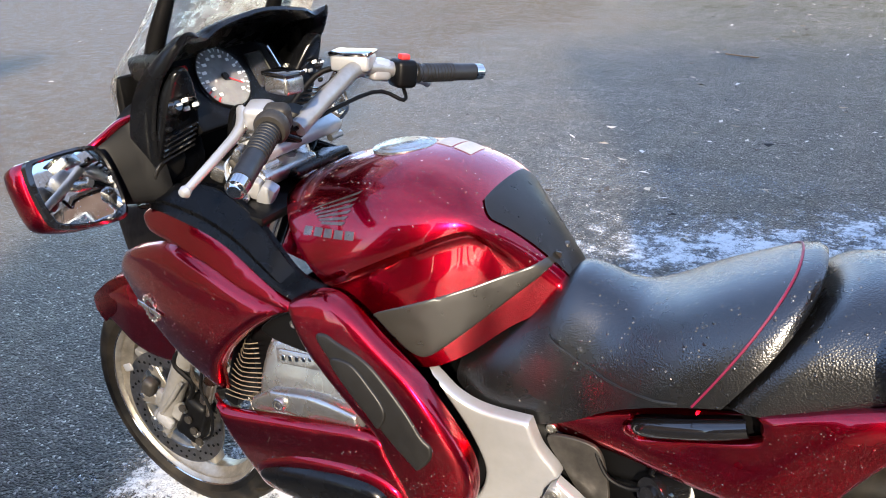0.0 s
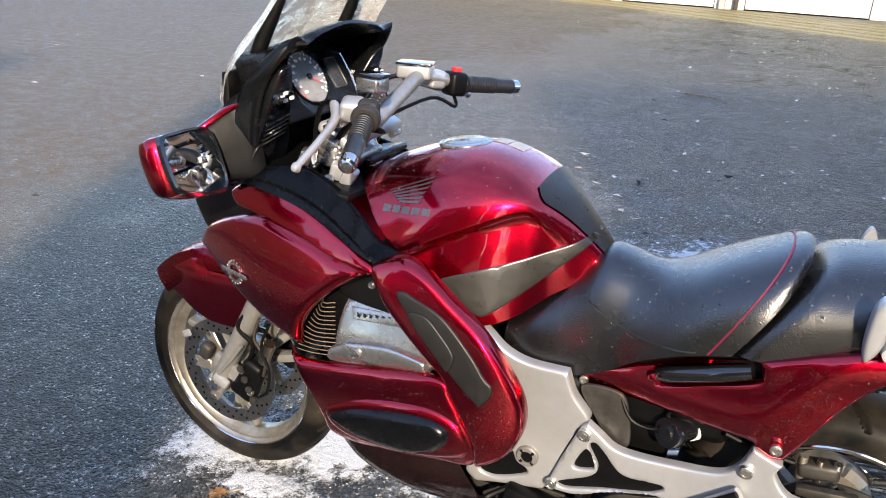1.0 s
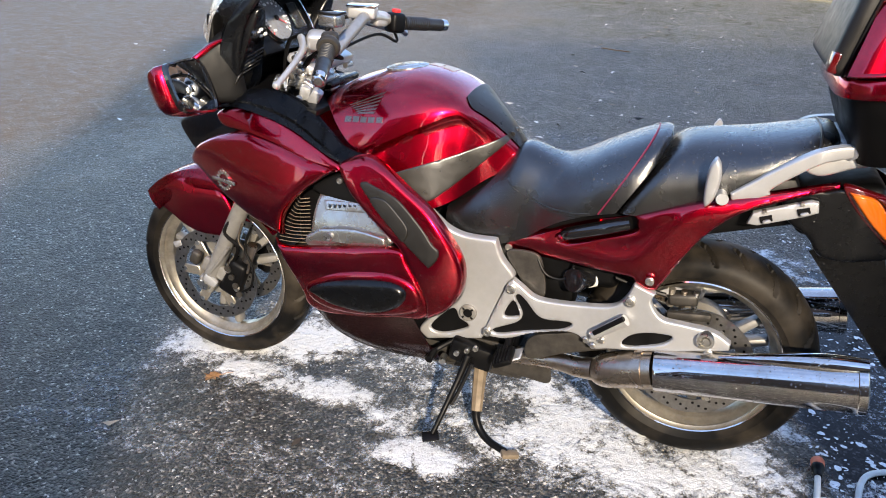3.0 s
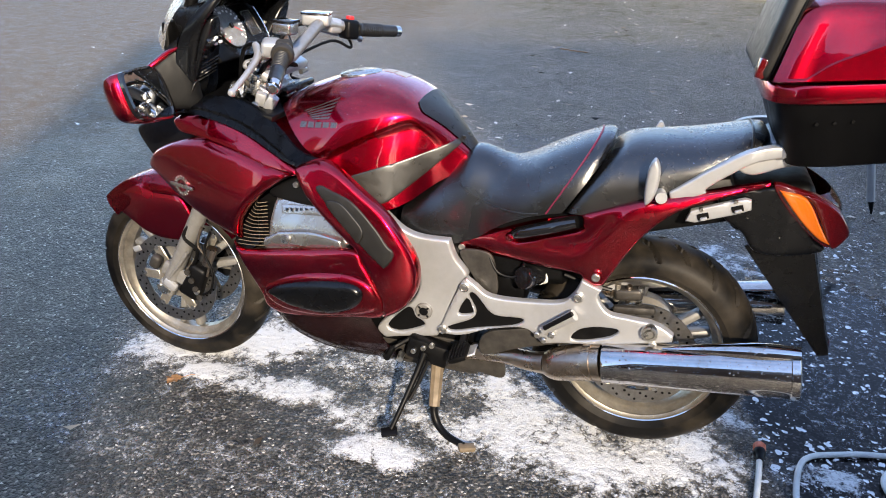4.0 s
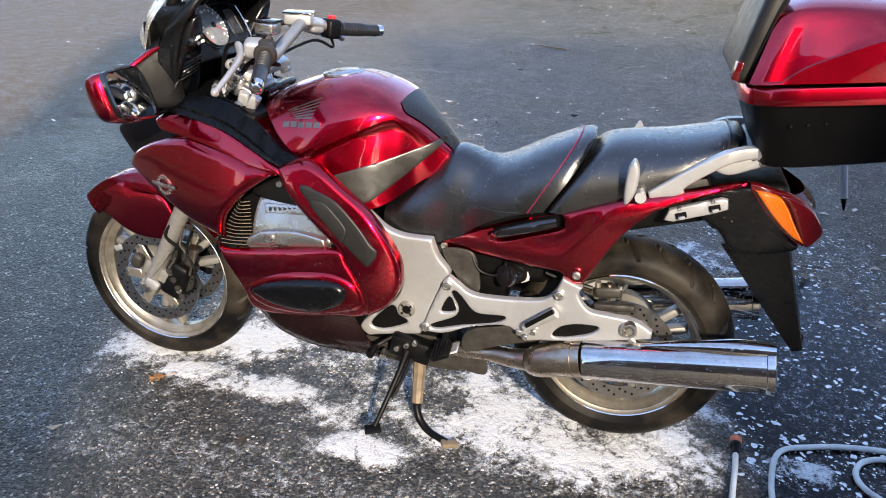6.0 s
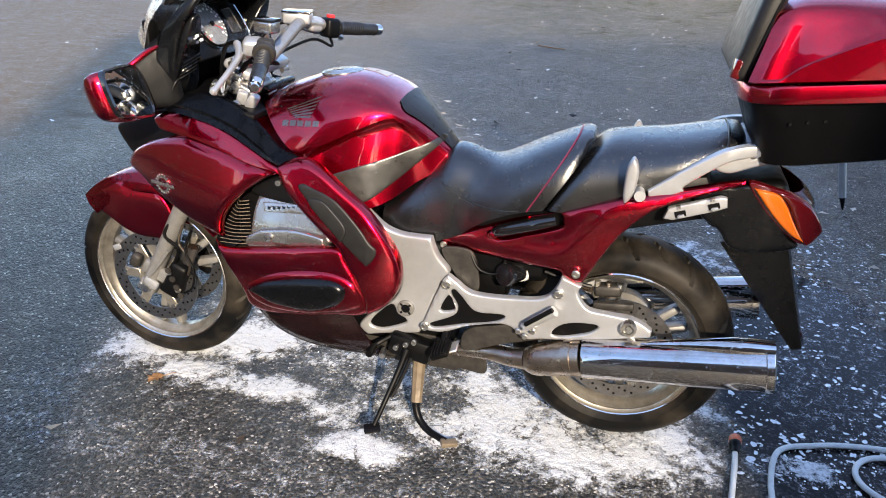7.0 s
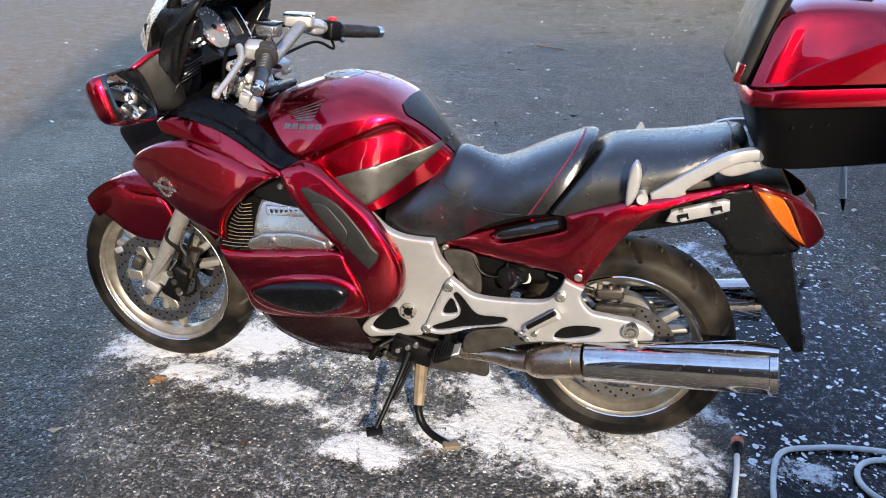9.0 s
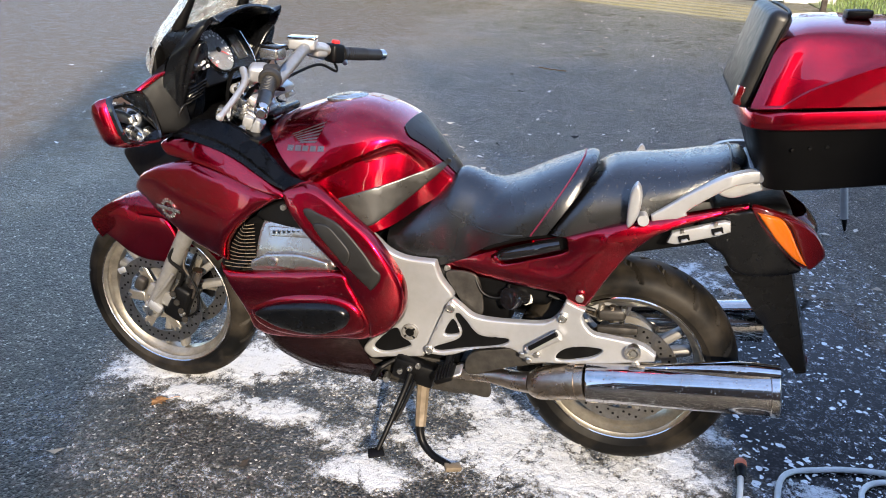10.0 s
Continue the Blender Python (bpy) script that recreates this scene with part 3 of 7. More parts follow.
both("knee_pad_inset", [(-0.106, 0.735), (-0.068, 0.744), (-0.026, 0.712), (0.004, 0.676), (-0.007, 0.642), (-0.03, 0.66)], fair(0.020), PADGREY, bike, rim=0.004, thick=0.002)
LOWER = [(-0.394, 0.58), (-0.367, 0.563), (-0.278, 0.576), (-0.159, 0.594), (-0.027, 0.611), (0.004, 0.576), (0.033, 0.531), (0.058, 0.481), (0.06, 0.431), (0.031, 0.405), (-0.039, 0.392), (-0.152, 0.360), (-0.262, 0.35), (-0.312, 0.375), (-0.318, 0.426), (-0.335, 0.474), (-0.372, 0.537)]
both("lower_fairing", LOWER, fair(0.004), RED, bike, "dark red lower fairing", rim=0.014, thick=0.006)
both("pod_housing", [(-0.302, 0.458), (-0.257, 0.493), (-0.187, 0.525), (-0.102, 0.542), (-0.036, 0.545), (0.016, 0.53), (0.044, 0.497), (0.043, 0.446), (0.005, 0.420), (-0.067, 0.394), (-0.16, 0.373), (-0.246, 0.379), (-0.294, 0.411)], fair(0.012), RED, bike, rim=0.02, thick=0.004)
both("crash_pad", [(-0.286, 0.453), (-0.234, 0.486), (-0.146, 0.512), (-0.063, 0.525), (-0.014, 0.521), (0.008, 0.498), (-0.008, 0.457), (-0.056, 0.421), (-0.127, 0.400), (-0.213, 0.407), (-0.264, 0.431)], fair(0.022), BLACK, bike, "black crash bar cover", rim=0.018, thick=0.004, bulge=0.012)

# belly pan under the engine
rings = []
for k in range(25):
    t = k / 24
    x = -0.345 + 0.375 * t
    top = table((-0.345, 0.40), (-0.25, 0.40), (-0.1, 0.38), (0.03, 0.40))(x)
    bot = table((-0.345, 0.33), (-0.30, 0.255), (-0.2, 0.205), (-0.05, 0.185), (0.03, 0.18))(x)
    w = table((-0.345, 0.20), (-0.25, 0.245), (-0.1, 0.25), (0.03, 0.215))(x)
    ring = []
    for i in range(29):
        a = math.pi * i / 28
        z = top - (top - bot) * math.sin(a) ** 0.8
        ring.append(Vector((x + t * t * 0.55 * (0.31 - z), -w * abs(math.cos(a)) ** 0.75 * (1 if math.cos(a) > 0 else -1), z)))
    rings.append(ring)
bm = loft(rings, False, wrap=False)
bmesh.ops.solidify(bm, geom=bm.faces[:], thickness=0.004)
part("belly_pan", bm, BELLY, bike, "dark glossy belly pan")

# engine behind the opening
part("engine_block", rbox((0.50, 0.24, 0.36), pose(0.02, 0, 0.42), 0.03, 3), DARK, bike, "dark engine block")
part("engine_head_dark", rbox((0.34, 0.40, 0.18), pose(-0.2, 0, 0.62, 0, 0, 0), 0.03, 3), DARK, bike)
GUARD = [(-0.298, 0.602), (-0.253, 0.630), (-0.159, 0.642), (-0.068, 0.632), (-0.061, 0.604), (-0.161, 0.588), (-0.184, 0.576), (-0.248, 0.568), (-0.302, 0.566)]
COVER = [(-0.278, 0.713), (-0.20, 0.722), (-0.128, 0.716), (-0.09, 0.67), (-0.05, 0.62), (-0.067, 0.605), (-0.168, 0.602), (-0.228, 0.570), (-0.297, 0.582), (-0.293, 0.629), (-0.288, 0.678)]
both("cylinder_cover", COVER, lambda x, z: fair(-0.026)(x, z) + 0.22 * max(0, z - 0.635), CAST, bike, "silver cylinder head cover", rim=0.012, thick=0.05, sharp=(0, 2, 4, 7, 8))
both("cover_guard", GUARD, lambda x, z: fair(-0.006)(x, z) + 1.1 * max(0, 0.598 + 0.12 * (x + 0.2) - z), CAST, bike, rim=0.007, thick=0.02, sharp=(0, 1, 3, 4, 5, 6, 8))
part("cover_plate", shell([(-0.262, 0.698), (-0.15, 0.703), (-0.128, 0.68), (-0.255, 0.672)], lambda x, z: fair(-0.024)(x, z) + 0.22 * max(0, z - 0.635), 0.002, 0.003, sharp=(0, 1, 2, 3)), CAST, bike)
bm = bmesh.new()
for k in range(7):
    rbox((0.009, 0.002, 0.012), pose(-0.24 + 0.014 * k, -0.2445 + 0.0012 * k, 0.6855 + 0.0012 * k), 0.001, 1, bm)
part("cover_marks", bm, CHROME, bike, "row of small raised marks")
bolt(bike, (-0.228, -0.281, 0.613), 0.013, h=0.008)
bolt(bike, (-0.215, -0.235, 0.757), 0.008)
both("duct_black", [(-0.30, 0.722), (-0.215, 0.774), (-0.175, 0.742), (-0.12, 0.705), (-0.2, 0.70)], fair(-0.04), DARK, bike, rim=0.006, thick=0.01)
part("radiator", rbox((0.04, 0.40, 0.22), pose(-0.40, 0, 0.60, 0, 20, 0), 0.01, 2), DARK, bike)
for s in (-1, 1):
    for k in range(13):
        z = 0.557 + 0.011 * k
        x0 = -0.405 + 0.055 * (k / 12) ** 1.3
        part("radiator_fin", tube([(x0, s * (0.238 - 0.03 * (k / 12)), z), ((x0 - 0.31) / 2, s * 0.243, z + 0.003), (-0.305, s * 0.235, z + 0.006)], 0.0011, 6, 3), RADIATOR, bike)

# emblem on the fairing side: winged ring, as a plain shape
EMB = pose(-0.570, lobe_y(-0.570, 0.709) - 0.003, 0.709, 0, 0, -17)
em = part("emblem", lathe([(0.024, -0.001), (0.024, 0.001), (0.019, 0.0015), (0.019, -0.001)], 28, EMB, closed=True), CAST, lobe, "small silver winged emblem")
for k in range(16):
    a = 2 * math.pi * k / 16
    part("emblem_tooth", rbox((0.004, 0.003, 0.006), EMB @ pose(0.0275 * math.cos(a), 0, 0.0275 * math.sin(a), 0, 90 - math.degrees(a), 0), 0.001, 1), CAST, em)
for sgn in (-1, 1):
    part("emblem_wing", rbox((0.050, 0.004, 0.011), EMB @ pose(0.022 * sgn, -0.002, 0.0), 0.002, 2, taper=(1, 1)), CAST, em)

# tank
T_TOP = table((-0.378, 0.914), (-0.327, 0.951), (-0.256, 0.987), (-0.185, 1.012), (-0.134, 1.024), (-0.073, 1.030), (-0.012, 1.021), (0.049, 0.998), (0.09, 0.970), (0.145, 0.929), (0.186, 0.889), (0.222, 0.850), (0.240, 0.822))
T_BOT = table((-0.378, 0.93), (-0.303, 0.926), (-0.213, 0.85), (-0.137, 0.797), (-0.079, 0.746), (-0.03, 0.707), (0.011, 0.690), (0.073, 0.713), (0.16, 0.774), (0.240, 0.798))
T_W = table((-0.378, 0.155), (-0.3, 0.19), (-0.2, 0.20), (-0.1, 0.197), (0.0, 0.178), (0.08, 0.140), (0.13, 0.103), (0.185, 0.072), (0.240, 0.048))
T_CR = table((-0.378, 0.795), (-0.21, 0.806), (-0.17, 0.828), (-0.069, 0.882), (0.0035, 0.918), (0.054, 0.938), (0.082, 0.936), (0.162, 0.864), (0.240, 0.800))


def tank_c(z):
    """The tank's middle line, which leans a little to the far side."""
    return 0.032 * max(0.0, min(1.0, (z - 0.70) / 0.33))


def tank_y(x, z):
    """Half the tank's width at a height: a rounded top, a crease with a scooped flank below it, narrow towards the seat."""
    zt, zc, w = T_TOP(x), T_CR(x), T_W(x)
    step = 0.024 * min(1, max(0, (x + 0.19) / 0.08)) * min(1, max(0, (0.15 - x) / 0.08))
    up = w * max(0.0, 1 - max(0.0, min(1.0, (z - zc) / max(zt - zc, 0.01))) ** 2.3) ** (1 / 2.3)
    if z >= zc:
        return up
    d = zc - z
    return w - step * min(1, d / 0.018) + 0.03 * step / 0.024 * max(0, d - 0.02) / 0.2 - 0.08 * max(0, d - 0.07)


rings = []
NX = 64
for k in range(NX + 1):
    x = -0.378 + 0.618 * k / NX
    zt, zc, zb = T_TOP(x), T_CR(x), T_BOT(x)
    zc = max(zc, zb)
    half = []
    for i in range(23):
        a = i / 22 * math.pi / 2
        z = zc + (zt - zc) * math.cos(a) ** (2 / 2.3)
        half.append((tank_y(x, z), z))
    for i in range(1, 21):
        z = zc - (zc - zb) * i / 20
        half.append((tank_y(x, z), z))
    rings.append([Vector((x, tank_c(z) - y, z)) for y, z in half] + [Vector((x, tank_c(z) + y, z)) for y, z in reversed(half[1:])])
tank = part("fuel_tank", loft(rings), RED, bike, "glossy candy-red fuel tank with water beads", smooth=50)


def tank_pad_y(off):
    return lambda x, z: tank_c(z) - tank_y(x, z) - off


both("tank_side_pad", [(-0.088, 0.777), (-0.019, 0.805), (0.074, 0.838), (0.15, 0.868), (0.192, 0.887), (0.202, 0.88), (0.182, 0.855), (0.108, 0.786), (0.048, 0.733), (0.018, 0.711), (-0.001, 0.709), (-0.032, 0.725), (-0.074, 0.761)], tank_pad_y(0.002), TANKPAD, tank, "grey rubber tank pad", rim=0.006, thick=0.004)
# rear tank pad, wrapped over the tank's back


def tank_patch(x0, x1, a0, a1, off, nx=10, na=9, edge=None):
    """A thin sheet lying on the tank between two stations and two angles round its top; edge(t) narrows it."""
    rings = []
    for k in range(nx + 1):
        x = x0 + (x1 - x0) * k / nx
        zt, zc = T_TOP(x), max(T_CR(x), T_BOT(x))
        f = edge(k / nx) if edge else 1.0
        ring = []
        for i in range(na + 1):
            a = a0 * f + (a1 - a0) * f * i / na
            z = zc + (zt - zc) * max(0.0, math.cos(a)) ** (2 / 2.3)
            y = tank_y(x, z)
            ring.append(Vector((x, tank_c(z) + (y + off * abs(math.sin(a))) * (1 if a > 0 else -1), z + off * math.cos(a))))
        rings.append(ring)
    bm = loft(rings, False, wrap=False)
    bmesh.ops.solidify(bm, geom=bm.faces[:], thickness=0.5 * off)
    return bm


part("tank_rear_pad", tank_patch(0.076, 0.237, -0.96, 0.96, 0.005, 22, 20, lambda t: (0.62 + 0.38 * math.sin(math.pi / 2 * min(1, t * 6))) * (1 - 0.30 * t)), TANKPAD, tank, "grey rubber pad over the tank's back")
part("filler_cap", lathe([(0, 0.001), (0.046, 0.001), (0.049, -0.001), (0.052, 0.0), (0.060, -0.003), (0.062, -0.02), (0, -0.02)], 40, aim((-0.128, 0.030, 1.027), (-0.12, 0, 1))), CAST, tank, "round steel filler cap")
for x0, x1 in ((-0.070, -0.036), (-0.032, 0.004)):
    part("sticker", tank_patch(x0, x1, 0.03, 0.40, 0.0012, 4, 5), STICKER, tank, "white paper sticker")
# maker's mark on the tank, as plain silver shapes
mk = None
for k in range(6):
    x0, z0 = -0.229 + 0.006 * k, 0.936 - 0.003 * k
    x1, z1 = -0.128 - 0.003 * k, 0.982 - 0.0095 * k
    q = shell([(x0, z0), (x0 + 0.004, z0 + 0.004), (x1, z1), (x1 - 0.006, z1 - 0.006)], tank_pad_y(0.0012), 0.0008, 0.0, sharp=(0, 1, 2, 3), res=0.01, curve=5)
    ob = part("tank_emblem" if mk is None else "emblem_feather", q, LOGO, tank if mk is None else mk, "silver wing-shaped emblem" if mk is None else "")
    mk = mk or ob
for k in range(5):
    x, z = -0.232 + 0.0235 * k, 0.898 + 0.0024 * k
    part("emblem_bar", shell([(x, z), (x + 0.019, z + 0.002), (x + 0.019, z + 0.016), (x, z + 0.014)], tank_pad_y(0.0012), 0.0008, 0.0, sharp=(0, 1, 2, 3), curve=1, res=0.005), LOGO, mk)

# seats
def saddle(name, u0, u1, top, bot, wid, shear, mat, label, nx=44, expo=2.6, z_piv=0.95):
    rings = []
    for k in range(nx + 1):
        u = u0 + (u1 - u0) * k / nx
        zt, zb, w = top(u), bot(u), wid(u)
        half = []
        for i in range(25):
            a = i / 24 * math.pi / 2
            f = math.cos(a) ** (2 / expo)
            z = zb + (zt - zb) * f
            half.append((w * math.sin(a) ** (2 / expo), z))
        ring = []
        for y, z in [(-y, z) for y, z in half] + [(y, z) for y, z in reversed(half[1:])]:
            ring.append(Vector((u + shear(u) * (z - z_piv), y, z)))
        rings.append(ring)
    return part(name, loft(rings), mat, bike, label, smooth=60)


sh = table((0.0, 0.0), (0.25, 0.0), (0.45, 0.35), (0.62, 0.62), (0.7, 0.62), (0.8, 0.35), (0.95, 0.1))
S_TOP = table((0.04, 0.69), (0.10, 0.745), (0.18, 0.812), (0.225, 0.858), (0.27, 0.856), (0.32, 0.842), (0.37, 0.839), (0.425, 0.858), (0.48, 0.890), (0.53, 0.918), (0.575, 0.941), (0.605, 0.944), (0.622, 0.922))
S_BOT = table((0.03, 0.66), (0.064, 0.628), (0.108, 0.605), (0.178, 0.603), (0.282, 0.635), (0.375, 0.674), (0.5, 0.725), (0.62, 0.755))
S_W = table((0.04, 0.115), (0.1, 0.132), (0.2, 0.132), (0.3, 0.134), (0.4, 0.152), (0.5, 0.170), (0.62, 0.175))
rider = saddle("rider_seat", 0.045, 0.622, S_TOP, S_BOT, S_W, sh, VINYL, "black vinyl rider seat with red piping", expo=2.5)
P_TOP = table((0.634, 0.908), (0.65, 0.933), (0.70, 0.947), (0.80, 0.963), (0.88, 0.981), (0.94, 0.994), (0.965, 0.987), (0.98, 0.955))
P_BOT = table((0.634, 0.755), (0.7, 0.765), (0.78, 0.83), (0.86, 0.89), (0.95, 0.945), (0.98, 0.95))
P_W = table((0.634, 0.165), (0.66, 0.175), (0.78, 0.168), (0.88, 0.15), (0.95, 0.115), (0.98, 0.08))
pill = saddle("pillion_seat", 0.634, 0.98, P_TOP, P_BOT, P_W, sh, VINYL, "black vinyl pillion seat beaded with water", nx=36, expo=2.7)


def seam(top, bot, wid, u, expo, off, a0=-1.45, a1=1.45, n=25, du=lambda a: 0.0):
    out = []
    for i in range(n):
        a = a0 + (a1 - a0) * i / (n - 1)
        uu = u + du(a)
        zt, zb, w = top(uu), bot(uu), wid(uu)
        z = zb + (zt - zb) * math.cos(a) ** (2 / expo)
        y = w * abs(math.sin(a)) ** (2 / expo) * (1 if a > 0 else -1)
        out.append((uu + sh(uu) * (z - 0.95), y * (1 + off / 0.17), z + off * math.cos(a)))
    return out


part("seat_piping", tube(seam(S_TOP, S_BOT, S_W, 0.573, 2.5, 0.001, -1.565, 1.565, 45), 0.0021, 6, 1), PIPING, rider, "thin magenta piping")


def seat_side(x, z, off=0.0):
    """A point on the rider seat's near side above the given x and z."""
    u = x
    for _ in range(6):
        u = x - sh(u) * (z - 0.95)
    q = max(0.0, min(1.0, (z - S_BOT(u)) / (S_TOP(u) - S_BOT(u))))
    return (x, -(S_W(u) * (1 - q ** 2.5) ** (1 / 2.5) + off), z)


part("seat_stitching", tube([seat_side(x, z, 0.0006) for x, z in ((0.168, 0.798), (0.212, 0.774), (0.252, 0.753), (0.293, 0.74), (0.333, 0.734), (0.397, 0.738), (0.439, 0.745))], 0.002, 6, 5), VINYL_SMOOTH, rider)
part("seat_piping", tube(seam(P_TOP, P_BOT, P_W, 0.925, 2.7, 0.001), 0.003, 6, 1), VINYL_SMOOTH, pill)

# tail fairing
TAILW = table((0.2, 0.106), (0.35, 0.130), (0.48, 0.168), (0.6, 0.190), (0.8, 0.185), (1.0, 0.16), (1.2, 0.12))
TAIL = [(0.211, 0.618), (0.251, 0.635), (0.359, 0.679), (0.451, 0.722), (0.553, 0.76), (0.676, 0.81), (0.756, 0.833), (0.871, 0.867), (0.983, 0.894), (0.985, 0.881), (0.888, 0.847), (0.787, 0.803), (0.715, 0.731), (0.668, 0.654), (0.639, 0.592), (0.627, 0.566), (0.602, 0.561), (0.573, 0.578), (0.549, 0.592), (0.414, 0.586), (0.284, 0.577), (0.231, 0.583)]
RECESS = [(0.379, 0.65), (0.373, 0.67), (0.388, 0.684), (0.482, 0.729), (0.545, 0.755), (0.556, 0.736), (0.552, 0.72), (0.472, 0.684), (0.398, 0.651)]
FOLD = table((0.2, 0.60), (0.27, 0.604), (0.43, 0.613), (0.56, 0.640), (0.63, 0.718), (0.684, 0.784), (0.75, 0.805), (1.0, 0.87))
tail_y = lambda x, z: -(TAILW(x) + 0.011 * max(0, 1 - abs(z - FOLD(x)) / 0.05) - 0.25 * max(0, 0.62 - z) - 0.15 * max(0, z - 0.78))
both("tail_fairing", TAIL, tail_y, RED, bike, "glossy red tail side panel", rim=0.012, thick=0.006, holes=[RECESS], sharp=(8, 9, 15, 16))
part("lift_handle_recess", shell([(0.364, 0.635), (0.364, 0.686), (0.56, 0.773), (0.57, 0.709)], lambda x, z: -TAILW(x) + 0.03, 0.004, 0.004), DARK, bike)
part("lift_handle", tube([(0.378, -0.140, 0.664), (0.405, -0.156, 0.680), (0.488, -0.176, 0.716), (0.54, -0.175, 0.734)], [0.014, 0.0165, 0.0165, 0.014], 14), GLOSSBLACK, bike, "glossy black folding lift handle")
part("handle_latch", lathe([(0, 0.016), (0.007, 0.015), (0.0125, 0.010), (0.014, 0.0), (0.0125, -0.010), (0, -0.014)], 20, aim((0.370, -0.140, 0.657), (0.7, -0.6, 0.35))), RED, bike, "glossy red handle latch")
bolt(bike, (0.608, -0.197, 0.60), 0.011)
bolt(bike, (0.228, -0.116, 0.594), 0.010)
part("subframe", rbox((0.62, 0.24, 0.12), pose(0.62, 0, 0.74, 0, -17, 0), 0.02, 2), DARK, bike, "dark subframe under the seats")
part("inner_tail", rbox((0.20, 0.26, 0.12), pose(1.0, 0, 0.82, 0, -12, 0), 0.03, 3), DARK, bike, "black inner tail section")
both("tail_side_black", [(0.88, 0.848), (1.0, 0.882), (1.03, 0.86), (1.10, 0.765), (1.135, 0.735), (1.085, 0.715), (0.985, 0.708), (0.94, 0.755), (0.89, 0.79)], lambda x, z: -0.148 + 0.12 * max(0, x - 1.05), BLACK, bike, rim=0.01, thick=0.01)
both("indicator", [(1.003, 0.878), (1.056, 0.870), (1.083, 0.845), (1.112, 0.797), (1.142, 0.752), (1.109, 0.768), (1.06, 0.812)], lambda x, z: -0.164 + 0.16 * max(0, x - 1.03), AMBER, bike, "amber indicator lens", rim=0.006, thick=0.02, sharp=(0, 4))
both("tail_lamp_side", [(1.06, 0.872), (1.10, 0.864), (1.148, 0.835), (1.180, 0.79), (1.178, 0.768), (1.148, 0.742), (1.116, 0.797), (1.087, 0.847)], lambda x, z: -0.160 + 0.16 * max(0, x - 1.03) + 2.0 * max(0, x - 1.12) ** 2, REDLENS, bike, "dark red tail lamp lens", rim=0.006, thick=0.015)
both("lamp_housing", [(0.99, 0.888), (1.06, 0.878), (1.10, 0.866), (1.148, 0.838), (1.176, 0.792), (1.172, 0.77), (1.145, 0.742), (1.10, 0.765), (1.04, 0.82)], lambda x, z: -0.152 + 0.16 * max(0, x - 1.03) + 2.0 * max(0, x - 1.12) ** 2, REDLENS, bike, rim=0.004, thick=0.02)
rings = []
for k in range(13):
    t = k / 12
    zc, hw = 0.86 - 0.14 * t, 0.135 - 0.02 * t
    xb = 1.085 + 0.09 * math.sin(math.pi * min(1, 0.2 + t * 0.85))
    rings.append([Vector((xb - 0.10 * abs(u) ** 3, hw * u, zc)) for u in np.linspace(-1, 1, 21)])
bm = loft(rings, False, wrap=False)
bmesh.ops.solidify(bm, geom=bm.faces[:], thickness=0.02)
part("tail_lamp", bm, REDLENS, bike, "dark red tail lamp lens")
rings = []
for k in range(13):
    t = k / 12
    xc = 0.96 + 0.235 * t
    zt = 0.70 - 0.285 * t
    hw = 0.085 - 0.01 * t
    L = 0.15 - 0.125 * t
    ring = [Vector((xc, -hw, zt)), Vector((xc + L, -hw, zt + L * 0.35)), Vector((xc + L + 0.008, -hw * 0.6, zt + L * 0.37)), Vector((xc + L + 0.008, hw * 0.6, zt + L * 0.37)), Vector((xc + L, hw, zt + L * 0.35)), Vector((xc, hw, zt)), Vector((xc + 0.004, hw * 0.9, zt)), Vector((xc + L - 0.006, 0, zt + L * 0.35)), Vector((xc + 0.004, -hw * 0.9, zt))]
    rings.append(ring)
part("rear_mudguard", loft(rings), BLACK, bike, "long black rear mudguard")
part("number_plate", rbox((0.004, 0.14, 0.22), pose(1.150, 0, 0.60, 0, -23, 0), 0.001, 1), STICKER, bike, "plain pale number plate")
part("rear_reflector", rbox((0.01, 0.10, 0.03), pose(1.218, 0, 0.445, 0, -15, 0), 0.004, 2), REDLENS, bike)
pb = part("pannier_bracket", shell([(0.803, 0.776), (0.812, 0.806), (0.93, 0.851), (0.945, 0.849), (0.949, 0.825), (0.921, 0.811), (0.826, 0.775)], flat(-0.172), 0.012, 0.004, sharp=(0, 1, 2, 3, 4, 5, 6)), ALLOY, bike, "pale metal pannier bracket")
for bx, bz in ((0.842, 0.796), (0.917, 0.826)):
    part("bracket_slot", rbox((0.027, 0.004, 0.015), pose(bx, -0.174, bz, 0, -20, 0), 0.001, 1), DARK, pb)
    part("bracket_tab", rbox((0.017, 0.010, 0.008), pose(bx + 0.002, -0.178, bz - 0.005, 0, -20, 0), 0.002, 1), ALLOY, pb)
    bolt(pb, (bx - 0.006, -0.172, bz + 0.016), 0.005, name="bracket_screw")
for s in (-1, 1):
    part("grab_rail", shell([(0.759, 0.828), (0.755, 0.846), (0.808, 0.888), (0.82, 0.899), (0.895, 0.953), (0.93, 0.972), (0.978, 0.983), (1.011, 0.977), (1.013, 0.963), (0.972, 0.952), (0.924, 0.935), (0.844, 0.872), (0.84, 0.855), (0.809, 0.838)], lambda x, z: -(0.178 - 0.25 * max(0, x - 0.93)), 0.022, 0.005, flip=-s, sharp=(0, 1, 2, 3, 12, 13)), ALLOY, bike, "silver pillion grab rail")
    part("grab_rail_strut", shell([(0.905, 0.915), (0.95, 0.945), (1.01, 0.958), (1.05, 0.945), (1.0, 0.93), (0.94, 0.905)], flat(-0.15), 0.016, 0.006, flip=-s), ALLOY, bike)
